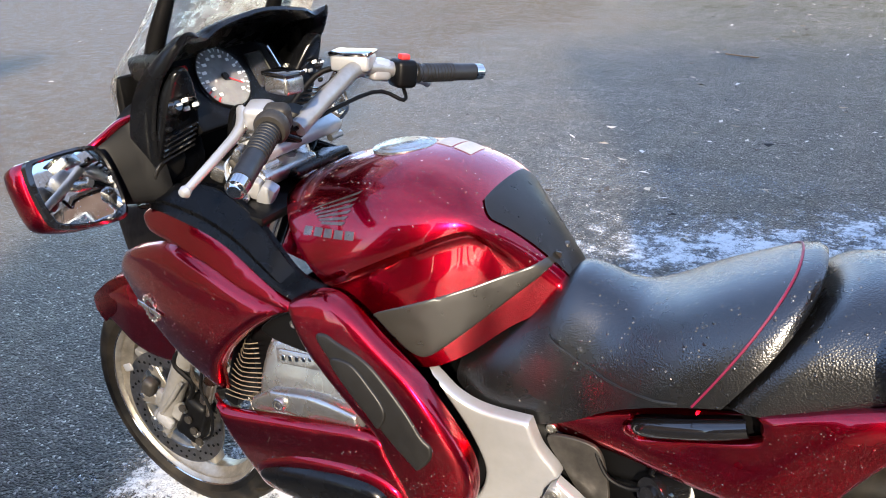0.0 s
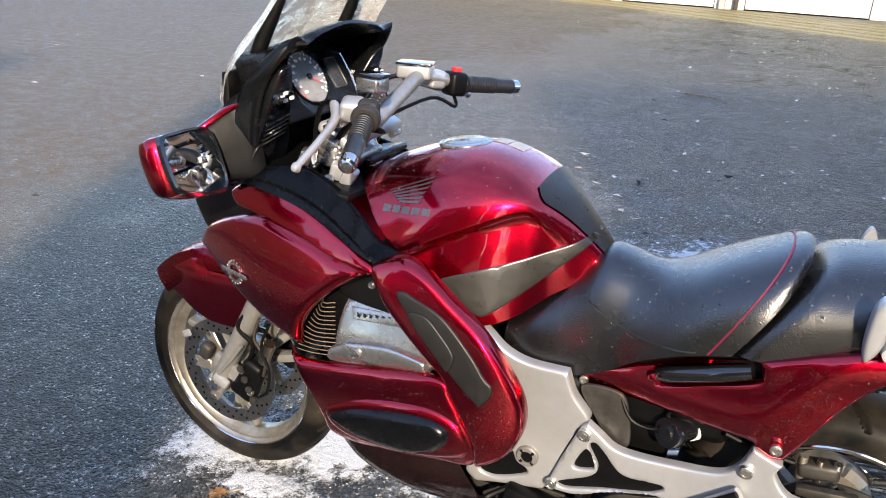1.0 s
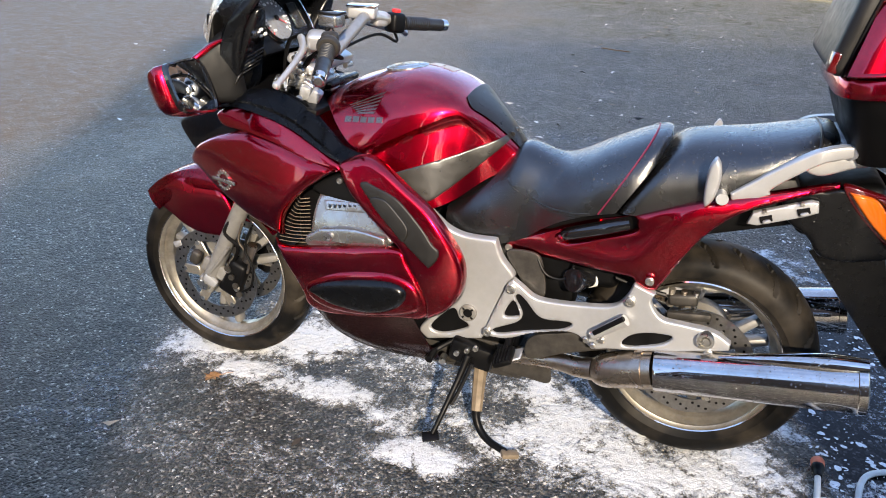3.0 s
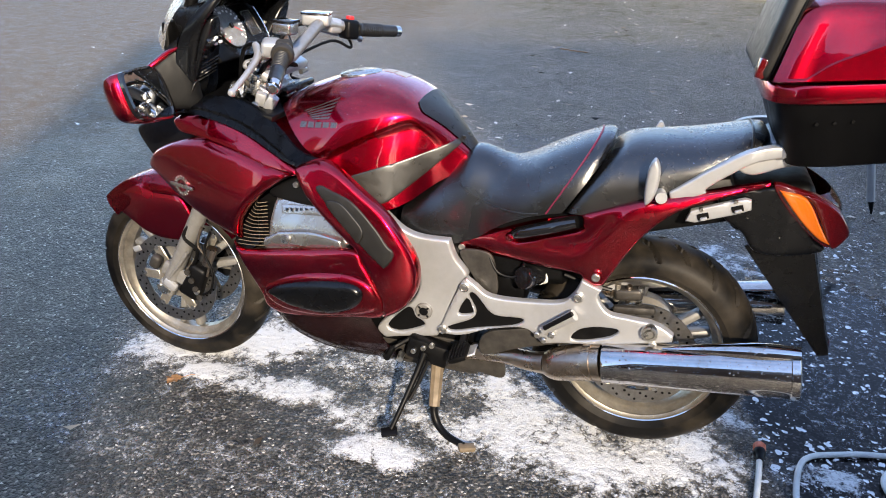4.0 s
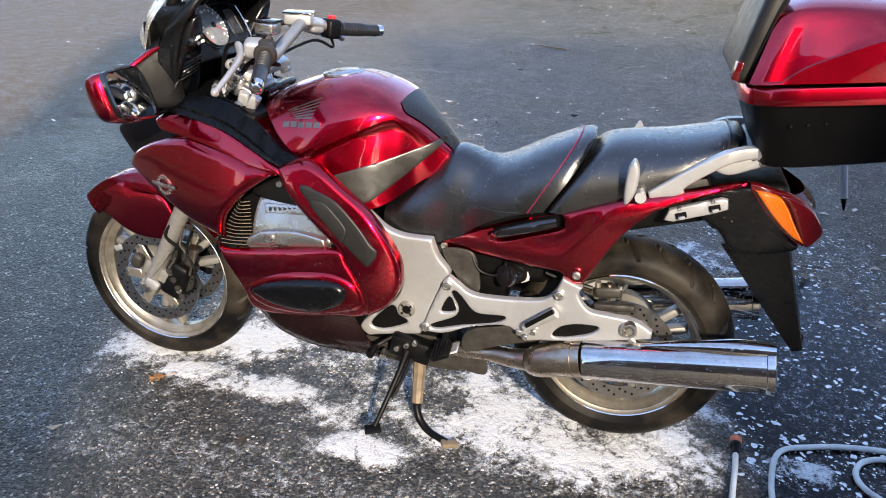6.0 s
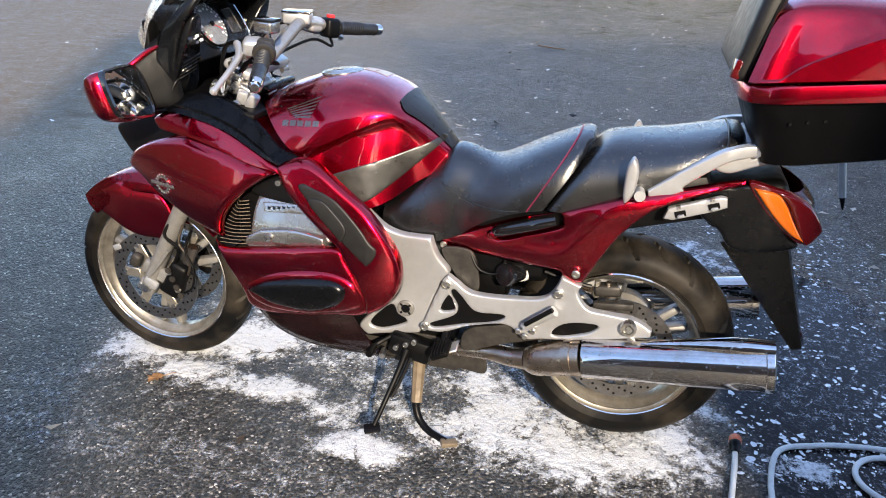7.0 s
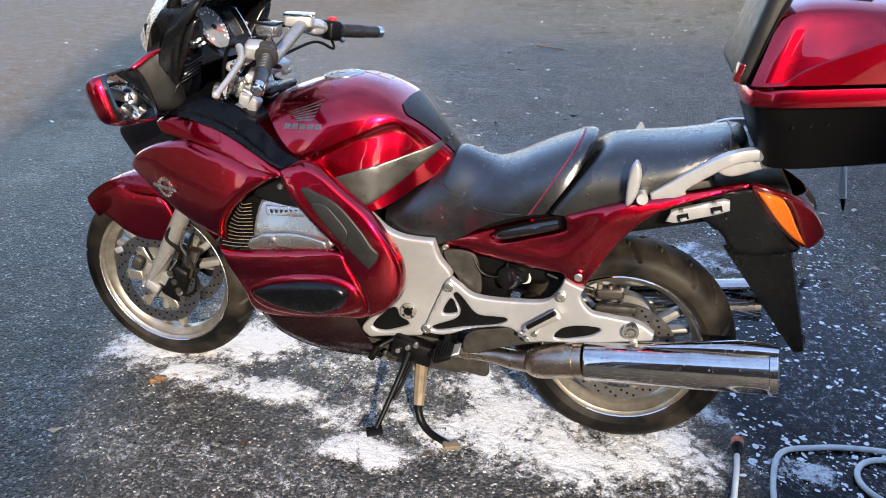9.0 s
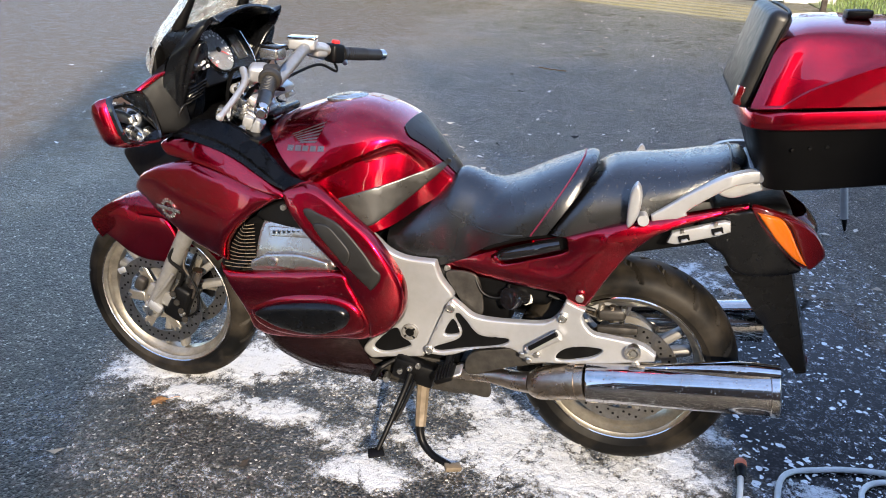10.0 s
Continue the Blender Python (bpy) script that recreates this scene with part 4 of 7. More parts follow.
part("grab_rail_bridge", tube([(0.985, -0.16, 0.968), (1.02, -0.1, 0.975), (1.03, 0, 0.978), (1.02, 0.1, 0.975), (0.985, 0.16, 0.968)], 0.016, 10), ALLOY, bike)
part("rack_plate", rbox((0.26, 0.20, 0.022), pose(1.10, 0, 0.975, 0, -4, 0), 0.008, 2), ALLOY, bike)
for s in (-1, 1):
    fp = part("folded_footpeg", shell([(0.714, 0.931), (0.724, 0.915), (0.728, 0.885), (0.722, 0.84), (0.704, 0.815), (0.697, 0.841), (0.698, 0.9), (0.706, 0.925)], flat(-0.21), 0.02, 0.008, flip=-s), ALLOY, bike, "grey folded pillion rest")
    part("footpeg_pivot", tube([(0.735, -0.165 * -s, 0.838), (0.738, -0.215 * -s, 0.842)], 0.014, 12), ALLOY, fp)

# frame plate, swingarm and foot gear
FRAME = [(0.012, 0.691), (0.034, 0.672), (0.071, 0.643), (0.121, 0.628), (0.203, 0.629), (0.222, 0.577), (0.257, 0.530), (0.242, 0.505), (0.215, 0.43), (0.19, 0.344), (0.174, 0.312), (0.077, 0.293), (0.015, 0.277), (-0.011, 0.306), (0.023, 0.351), (0.093, 0.411), (0.117, 0.47), (0.112, 0.524), (0.072, 0.605)]
both("frame_plate", FRAME, lambda x, z: -0.150 - 0.02 * max(0, min(1, (z - 0.45) / 0.2)), ALLOY, bike, "silver painted alloy frame plate", rim=0.008, thick=0.02, holes=[[(0.023, 0.322), (0.067, 0.378), (0.093, 0.392), (0.107, 0.366), (0.132, 0.352), (0.126, 0.337), (0.059, 0.309)]], sharp=(0, 4, 10, 12))
ARM = [(0.188, 0.352), (0.243, 0.508), (0.258, 0.524), (0.285, 0.506), (0.33, 0.480), (0.426, 0.482), (0.519, 0.499), (0.554, 0.531), (0.572, 0.578), (0.604, 0.567), (0.627, 0.561), (0.62, 0.534), (0.65, 0.498), (0.703, 0.492), (0.778, 0.486), (0.823, 0.462), (0.822, 0.442), (0.742, 0.423), (0.608, 0.391), (0.531, 0.376), (0.484, 0.366), (0.433, 0.398), (0.337, 0.378), (0.255, 0.342), (0.204, 0.337)]
SLOT_A = [(0.212, 0.362), (0.277, 0.398), (0.290, 0.428), (0.268, 0.470), (0.278, 0.483), (0.298, 0.467), (0.342, 0.425), (0.423, 0.427), (0.401, 0.402), (0.304, 0.375), (0.229, 0.352)]
both("footrest_hanger", ARM, lambda x, z: -0.168 - 0.02 * max(0, min(1, (x - 0.45) / 0.2)), ALLOY, bike, "silver alloy footrest hanger and swingarm", rim=0.006, thick=0.018, res=0.016,
     holes=[SLOT_A, [(0.240, 0.412), (0.262, 0.462), (0.281, 0.430), (0.276, 0.416)], [(0.564, 0.409), (0.588, 0.435), (0.632, 0.451), (0.678, 0.454), (0.679, 0.441), (0.651, 0.421), (0.576, 0.397)]], sharp=(1, 2, 8, 10, 15, 16, 24))
for s in (-1, 1):
    part("hanger_infill", shell([(0.20, 0.345), (0.27, 0.50), (0.30, 0.48), (0.35, 0.43), (0.44, 0.43), (0.41, 0.39), (0.30, 0.365)], flat(-0.158), 0.004, 0.0, flip=-s), DARK, bike, "black perforated infill")
    part("hanger_infill", shell([(0.55, 0.40), (0.59, 0.45), (0.69, 0.46), (0.68, 0.42)], flat(-0.176), 0.004, 0.0, flip=-s), DARK, bike)
    part("frame_infill", shell([(0.01, 0.30), (0.09, 0.41), (0.15, 0.37), (0.14, 0.32)], flat(-0.142), 0.004, 0.0, flip=-s), DARK, bike)
    part("swingarm", tube([(0.2, 0.115 * s, 0.40), (0.45, 0.12 * s, 0.40), (0.745, 0.12 * s, 0.345)], [0.03, 0.03, 0.028], 14), DARK, bike)
bolt(bike, (0.254, -0.172, 0.498), 0.014)
bolt(bike, (0.196, -0.170, 0.352), 0.013)
bolt(bike, (0.568, -0.186, 0.528), 0.013)
bolt(bike, (0.762, -0.190, 0.466), 0.022, h=0.016)
bolt(bike, (0.775, -0.19, 0.425), 0.012)
piv = part("swingarm_pivot", lathe([(0, -0.006), (0.013, -0.006), (0.014, 0.009), (0.022, 0.009), (0.025, 0.006), (0.026, -0.01), (0, -0.01)], 32, aim((0.134, -0.150, 0.392), (0, -1, 0))), FORKGREY, bike, "round castellated pivot nut")
for k in range(4):
    a = math.pi / 4 + k * math.pi / 2
    part("pivot_notch", rbox((0.008, 0.004, 0.006), pose(0.134 + 0.018 * math.cos(a), -0.1585, 0.392 + 0.018 * math.sin(a), 0, -math.degrees(a), 0), 0.001, 1), DARK, piv)
# dark disc standing for the shade inside the nut's hollow
part("pivot_bore", lathe([(0, 0.001), (0.0125, 0.001), (0.0125, -0.003), (0, -0.003)], 20, aim((0.134, -0.1565, 0.392), (0, -1, 0))), DARK, piv)
# rear brake and inner parts
rc = part("rear_caliper", rbox((0.075, 0.04, 0.034), pose(0.695, -0.10, 0.525, 0, -8, 0), 0.010, 3), BROWNDIRT, bike, "dusty rear brake caliper")
for k in range(3):
    part("caliper_bolt", tube([(0.665 + 0.03 * k, -0.105, 0.50), (0.665 + 0.03 * k, -0.11, 0.552)], 0.008, 10, 1), (ALLOY_DIRTY, PIPE, STEEL)[k], rc)
part("caliper_bracket", rbox((0.11, 0.02, 0.022), pose(0.715, -0.13, 0.492, 0, -6, 0), 0.006, 2), BROWNDIRT, rc)
part("bleed_nipple", tube([(0.735, -0.115, 0.535), (0.74, -0.125, 0.565)], 0.005, 8, 1), STEEL, rc)
part("rear_brake_hose", tube([(0.65, -0.11, 0.53), (0.58, -0.12, 0.545), (0.52, -0.12, 0.56)], 0.006, 8), DARK, bike)
part("rear_axle", lathe([(0, -0.165), (0.02, -0.165), (0.022, -0.15), (0.022, 0.15), (0, 0.165)], 20, pose(0.745, 0, 0.335)), STEEL, bike)
part("final_drive", lathe([(0, 0.07), (0.08, 0.07), (0.095, 0.09), (0.09, 0.14), (0.05, 0.165), (0, 0.165)], 32, pose(0.745, 0, 0.335)), ALLOY_DIRTY, bike)
part("rear_hugger", rbox((0.20, 0.19, 0.012), pose(0.60, 0, 0.645, 0, -20, 0), 0.005, 2), DARK, bike)
# dark block added to blacken the see-through gap under the airbox
part("inner_fender", rbox((0.14, 0.20, 0.18), pose(0.345, 0, 0.51), 0.02, 2), DARK, bike)
part("airbox", rbox((0.30, 0.22, 0.18), pose(0.38, 0, 0.60), 0.03, 3), DARK, bike)
part("preload_knob", lathe([(0, 0.012), (0.016, 0.012), (0.017, 0.006), (0.03, 0.006), (0.032, 0), (0.032, -0.02), (0.024, -0.022), (0.024, -0.08), (0, -0.08)], 24, aim((0.415, -0.150, 0.545), (-0.55, -0.8, 0.15))), GLOSSBLACK, bike, "black suspension preload knob")
part("knob_collar", lathe([(0.026, 0), (0.026, 0.014), (0.023, 0.014), (0.023, 0)], 24, aim((0.458, -0.088, 0.534), (-0.55, -0.8, 0.15)), closed=True), WHITEPRINT, bike)
part("inner_shield", shell([(0.228, 0.59), (0.31, 0.595), (0.335, 0.54), (0.34, 0.475), (0.30, 0.48), (0.26, 0.53)], flat(-0.135), 0.004, 0.003), BROWNDIRT, bike, "dusty grey inner shield")
part("wiring", tube([(0.31, -0.13, 0.59), (0.34, -0.14, 0.545), (0.39, -0.14, 0.54), (0.41, -0.13, 0.58)], 0.004, 8), DARK, bike)
# gear pedal linkage, side stand, centre stand
part("sump", rbox((0.36, 0.24, 0.09), pose(0.12, 0, 0.225), 0.02, 2), BROWNDIRT, bike, "dusty sump and heat shield")
part("stand_cover", shell([(0.12, 0.29), (0.22, 0.30), (0.30, 0.29), (0.36, 0.285), (0.378, 0.205), (0.30, 0.205), (0.15, 0.215)], flat(-0.13), 0.003, 0.003), BROWNDIRT, bike)
part("exhaust_shield", shell([(0.302, 0.319), (0.333, 0.364), (0.462, 0.398), (0.53, 0.395), (0.60, 0.388), (0.529, 0.362), (0.42, 0.325), (0.321, 0.284)], flat(-0.155), 0.004, 0.004), BROWNDIRT, bike, "dull grey exhaust heat shield")
part("footrest_plate", rbox((0.085, 0.05, 0.007), pose(0.268, -0.2, 0.306, 8, -28, 0), 0.003, 1), ALLOY, bike)
pl = part("rider_footrest", rbox((0.055, 0.07, 0.018), pose(0.262, -0.225, 0.318, 8, -28, 0), 0.006, 2), DARK, bike, "black rubber footrest")
for k in range(5):
    part("footrest_rib", rbox((0.004, 0.066, 0.006), pose(0.262, -0.225, 0.318, 8, -28, 0) @ pose(-0.02 + 0.010 * k, 0, 0.010), 0.001, 1), DARK, pl)
part("footrest_arm", tube([(0.26, -0.14, 0.345), (0.262, -0.20, 0.322)], 0.012, 10), DARK, bike)
part("gear_pedal", tube([(0.10, -0.16, 0.30), (0.06, -0.18, 0.275), (0.05, -0.2, 0.268)], 0.007, 8), DARK, bike)
part("gear_pedal_rubber", tube([(0.05, -0.19, 0.268), (0.05, -0.235, 0.266)], 0.011, 10), DARK, bike)
part("gear_pedal_tip", tube([(0.075, -0.17, 0.248), (0.078, -0.20, 0.245)], 0.01, 10), STEEL, bike)
part("pillion_footrest", tube([(0.486, -0.19, 0.415), (0.565, -0.2, 0.484)], [0.012, 0.016], 10), ALLOY, bike, "pale folded metal lever")
part("pillion_rest_rubber", tube([(0.49, -0.205, 0.432), (0.56, -0.214, 0.494)], 0.007, 8), DARK, bike)
for p in ((0.47, -0.185, 0.395), (0.49, -0.19, 0.385), (0.51, -0.185, 0.402)):
    bolt(bike, p, 0.008, hexed=False, name="linkage_nut")
part("stand_bracket", rbox((0.13, 0.05, 0.07), pose(0.155, -0.155, 0.268, 0, 10, 0), 0.012, 2), DARK, bike)
for dx in (0, 0.03, 0.055):
    bolt(bike, (0.115 + dx, -0.185, 0.272 + dx * 0.5), 0.008, name="stand_bolt")
ss = part("side_stand", tube([(0.15, -0.185, 0.275), (0.135, -0.215, 0.215), (0.105, -0.28, 0.115), (0.092, -0.305, 0.075)], [0.012, 0.009, 0.0075, 0.0075], 10), DARK, bike, "black side stand swung down")
part("stand_foot", rbox((0.048, 0.032, 0.008), pose(0.088, -0.312, 0.068, 20, -5, 25), 0.004, 2), DARK, ss)
part("stand_spring", tube([(0.165, -0.195, 0.255), (0.14, -0.225, 0.18), (0.125, -0.25, 0.145)], 0.006, 8), DARK, ss)
cs = part("centre_stand", tube([(0.168, -0.10, 0.23), (0.172, -0.13, 0.14), (0.178, -0.162, 0.078)], [0.021, 0.019, 0.017], 8), STANDTAN, bike, "grimy centre stand holding the bike up")
part("stand_foot_bar", tube([(0.177, -0.158, 0.085), (0.180, -0.168, 0.06), (0.197, -0.182, 0.030), (0.235, -0.205, 0.012), (0.295, -0.235, 0.011)], [0.014, 0.0125, 0.0115, 0.011, 0.011], 12), DARK, cs)
part("stand_leg", tube([(0.16, 0.10, 0.22), (0.17, 0.13, 0.14), (0.18, 0.17, 0.02)], 0.017, 12), BROWNDIRT, cs)
part("stand_crossbar", tube([(0.168, -0.125, 0.15), (0.168, 0.125, 0.15)], 0.013, 10), BROWNDIRT, cs)
part("stand_tread", rbox((0.05, 0.03, 0.016), pose(0.303, -0.238, 0.012, 0, 5, 28), 0.005, 2), STANDTAN, cs)

# exhausts on both sides
for s in (-1, 1):
    part("header_pipe", tube([(0.2, 0.10 * s, 0.25), (0.374, 0.125 * s, 0.278), (0.45, 0.145 * s, 0.286), (0.50, 0.16 * s, 0.298)], [0.026, 0.026, 0.029, 0.032], 18), PIPE, bike, "brown heat-stained exhaust pipe")
    part("exhaust_collector", tube([(0.50, 0.16 * s, 0.298), (0.53, 0.166 * s, 0.306), (0.60, 0.182 * s, 0.335), (0.655, 0.192 * s, 0.352)], [0.034, 0.047, 0.05, 0.05], 24, 4), PIPE, bike)
    part("pipe_clamp", tube([(0.612, 0.184 * s, 0.341), (0.632, 0.188 * s, 0.347)], 0.053, 24, 1), PIPE, bike)
    ax = Vector((1.125 - 0.655, (0.207 - 0.192) * s, 0.425 - 0.352)).normalized()
    mm = aim((0.655, 0.192 * s, 0.352), ax)
    mu = part("silencer", lathe([(0.046, -0.004), (0.054, 0.0), (0.056, 0.006), (0.062, 0.35), (0.064, 0.462), (0.067, 0.464), (0.067, 0.482), (0.062, 0.486), (0.046, 0.488), (0.042, 0.478), (0.02, 0.472), (0.02, 0.44), (0, 0.44)], 48, mm), WETSTEEL, bike, "long polished steel silencer")
    if s < 0:
        part("silencer_top_fin", tube([(0.80, 0.205 * s, 0.430), (0.92, 0.208 * s, 0.452), (1.03, 0.21 * s, 0.468), (1.125, 0.212 * s, 0.478)], [0.006, 0.018, 0.027, 0.025], 18), WETSTEEL, mu)

# handlebars
part("top_yoke", rbox((0.09, 0.26, 0.03), pose(-0.40, 0.04, 1.02, 0, 26, 0), 0.012, 3), ALLOY, bike, "cast alloy top yoke")
part("ignition_lock", lathe([(0, 0.03), (0.02, 0.03), (0.026, 0.02), (0.028, -0.02), (0, -0.02)], 24, aim((-0.36, 0, 1.05), (0.4, 0, 0.9))), DARK, bike)
BARS = ((-1, (-0.385, -0.06, 1.035), (-0.365, -0.085, 1.085), (-0.325, -0.12, 1.105), (-0.272, -0.165, 1.092), (-0.222, -0.315, 1.046)),
        (1, (-0.335, -0.02, 1.045), (-0.32, 0.10, 1.102), (-0.315, 0.19, 1.124), (-0.25, 0.295, 1.098), (-0.172, 0.425, 1.082)))
for s, a, b, c, d, e in BARS:
    hb = part("handlebar", tube([a, b, c, d], [0.019, 0.018, 0.0175, 0.015], 16), BARGREY, bike, "silver cast handlebar")
    d_, e_ = Vector(d), Vector(e)
    ax = (e_ - d_).normalized()
    g = part("hand_grip", lathe([(0.013, 0.0), (0.022, 0.002), (0.022, 0.008), (0.0185, 0.012), (0.0195, 0.05), (0.0185, (e_ - d_).length - 0.012), (0.019, (e_ - d_).length - 0.008), (0.019, (e_ - d_).length), (0.012, (e_ - d_).length + 0.002)], 24, aim(d, ax)), GRIPGREY, hb, "black ribbed rubber grip")
    for k in range(9):
        part("grip_rib", lathe([(0.018, 0), (0.0208, 0.0015), (0.0208, 0.0035), (0.018, 0.005)], 20, aim(d_ + ax * (0.022 + 0.0085 * k), ax), closed=True), GRIPGREY, g)
    part("bar_end", lathe([(0, 0.026), (0.011, 0.026), (0.013, 0.022), (0.0175, 0.02), (0.0185, 0.0), (0, 0.0)], 20, aim(e_ + ax * 0.002, ax)), CHROME, hb, "bright steel bar end")
    sw = part("switch_block", rbox((0.055, 0.05, 0.06) if s > 0 else (0.046, 0.034, 0.048), aim(d_ - ax * 0.03, ax), 0.012, 3), DARK if s > 0 else BROWNDIRT, hb, "black handlebar switch block")
    if s < 0:
        part("grip_collar", lathe([(0.019, -0.014), (0.028, -0.012), (0.031, -0.004), (0.031, 0.006), (0.027, 0.012), (0.019, 0.013)], 24, aim(d_ + ax * 0.004, ax), closed=True), BROWNDIRT, hb, "grimy clamp ring")
    if s > 0:
        part("kill_switch", rbox((0.02, 0.022, 0.014), aim(d_ - ax * 0.025 + Vector((0.0, 0, 0.034)), ax), 0.004, 2), SWITCHRED, sw, "red kill switch")
    part("lever_perch", rbox((0.05, 0.05, 0.045), aim(Vector(c) * 0.6 + d_ * 0.4 + Vector((-0.015, 0, 0)), ax), 0.012, 3), ALLOY, hb)
    lv = [Vector(c) + Vector((-0.05, 0.0, -0.005)), d_ + Vector((-0.075, 0, -0.015)), (d_ + e_) / 2 + Vector((-0.09, 0, -0.02)), e_ + Vector((-0.12, 0.0, -0.034))]
    part("brake_lever" if s > 0 else "clutch_lever", tube([tuple(q) for q in lv], [0.011, 0.010, 0.0085, 0.0075], 10), ALLOY, hb, "silver hand lever with a ball end")
    part("lever_ball", lathe([(0, -0.011), (0.007, -0.008), (0.011, 0), (0.007, 0.008), (0, 0.011)], 16, Matrix.Translation(lv[-1])), ALLOY, hb)
    rp = Vector((-0.335, 0.188, 1.135)) if s > 0 else Vector((-0.302, -0.086, 1.146))
    rs = part("fluid_reservoir", rbox((0.085 if s > 0 else 0.062, 0.055 if s > 0 else 0.045, 0.034), pose(*rp, 0, 0, 12 * s), 0.008, 3), ALLOY if s > 0 else CAST, hb, "cast fluid reservoir")
    part("reservoir_lid", rbox((0.089, 0.059, 0.008) if s > 0 else (0.066, 0.049, 0.008), pose(rp.x, rp.y, rp.z + 0.019, 0, 0, 12 * s), 0.003, 2), CHROME if s > 0 else GLOSSBLACK, rs)
    part("clutch_hose" if s < 0 else "brake_line", tube([tuple(Vector(c) + Vector((-0.04, 0, 0.0))), tuple(Vector(c) + Vector((-0.10, -0.03 * s, -0.02))), (-0.45, 0.08 * s, 1.02), (-0.46, 0.07 * s, 0.94)], 0.006, 8), DARK, hb)
    part("throttle_cable", tube([tuple(d_ - ax * 0.03 + Vector((0, 0, -0.03))), tuple(d_ - ax * 0.06 + Vector((0.03, 0, -0.055))), tuple(Vector(c) + Vector((0.02, 0, -0.05))), tuple(Vector(a) + Vector((0.0, -0.01 * s, 0.0)))], 0.0045, 8), DARK, hb)

# black inner panels beside the tank
IN_EDGE = [(-0.555, -0.19, 0.930), (-0.50, -0.165, 0.958), (-0.425, -0.155, 0.962), (-0.36, -0.165, 0.945), (-0.315, -0.175, 0.922), (-0.267, -0.188, 0.886), (-0.215, -0.198, 0.845), (-0.160, -0.20, 0.828)]
OUT_EDGE = [(-0.60, -0.20, 0.905), (-0.535, -0.215, 0.916), (-0.45, -0.222, 0.904), (-0.385, -0.226, 0.888), (-0.33, -0.232, 0.867), (-0.28, -0.24, 0.842), (-0.235, -0.246, 0.822), (-0.19, -0.246, 0.808)]


def strip(a0, a1, lift, t0, t1, n=18):
    """A padded strip between the two edges, from the share t0 to t1 across."""
    pa, pb = curve_through(IN_EDGE, 5), curve_through(OUT_EDGE, 5)
    i0, i1 = int(a0 * (len(pa) - 1)), int(a1 * (len(pa) - 1))
    rings = []
    for i in range(i0, i1 + 1):
        ends = min(1.0, (i - i0) / 3, (i1 - i) / 3)
        rings.append([Vector(pa[i] + (pb[i] - pa[i]) * (t0 + (t1 - t0) * k / n)) + Vector((0, -0.4, 0.9)) * lift * min(1.0, 9 * min(k / n, 1 - k / n)) * (0.3 + 0.7 * ends) for k in range(n + 1)])
    return rings


for s in (-1, 1):
    for nm, args in (("inner_panel", (0.0, 1.0, 0.004, 0.0, 1.0)), ("inner_panel_raised", (0.06, 0.86, 0.010, 0.08, 0.86))):
        bm = loft([[Vector((q.x, -s * q.y, q.z)) for q in r] for r in strip(*args)], False, wrap=False)
        bmesh.ops.solidify(bm, geom=bm.faces[:], thickness=0.006)
        part(nm, bm, BLACK, bike, "satin black inner fairing panel" if nm == "inner_panel" else "", smooth=28)
part("cockpit_floor", rbox((0.32, 0.38, 0.02), pose(-0.46, 0, 0.93, 0, 5, 0), 0.006, 2), DARK, bike)
# dark sheet added behind the fascia to hide a see-through gap
part("cockpit_liner", rbox((0.02, 0.44, 0.26), pose(-0.615, 0.04, 1.02), 0.006, 2), DARK, bike)
part("lower_yoke", rbox((0.08, 0.17, 0.035), pose(-0.385, -0.03, 0.975, 0, 26, 0), 0.012, 3), CAST, bike)
part("steering_stem", tube([(-0.36, 0.03, 0.93), (-0.405, 0.04, 1.03)], 0.025, 16, 1), CAST, bike)
for y in (-0.075, 0.145):
    part("fork_cap", lathe([(0, 0.012), (0.010, 0.012), (0.012, 0.006), (0.022, 0.006), (0.024, 0.0), (0.024, -0.01), (0, -0.01)], 18, aim((-0.408, y, 1.042), (-0.44, 0, 0.9))), CAST, bike)
    part("clamp_bolt", tube([(-0.365, y - 0.02, 0.985), (-0.365, y + 0.02, 0.985)], 0.008, 8, 1), STEEL, bike)
part("clutch_cylinder", tube([(-0.372, -0.12, 1.06), (-0.345, -0.14, 1.075), (-0.315, -0.135, 1.10)], [0.013, 0.016, 0.016], 12), CAST, bike)
part("clutch_banjo", lathe([(0, 0.006), (0.010, 0.006), (0.011, 0), (0.011, -0.01), (0, -0.01)], 14, aim((-0.372, -0.125, 1.065), (-0.3, -0.8, 0.5))), STEEL, bike)
part("wire_loom", tube([(-0.33, -0.10, 1.085), (-0.37, -0.085, 1.04), (-0.40, -0.09, 0.99), (-0.42, -0.08, 0.94)], 0.008, 8), DARK, bike)
part("cable_guide", tube([(-0.40, -0.10, 1.02), (-0.43, -0.12, 0.99), (-0.42, -0.13, 0.955)], 0.005, 8), STEEL, bike)
part("bracket_lug", rbox((0.04, 0.03, 0.05), pose(-0.395, -0.11, 0.985, 0, 20, 15), 0.008, 2), CAST, bike)
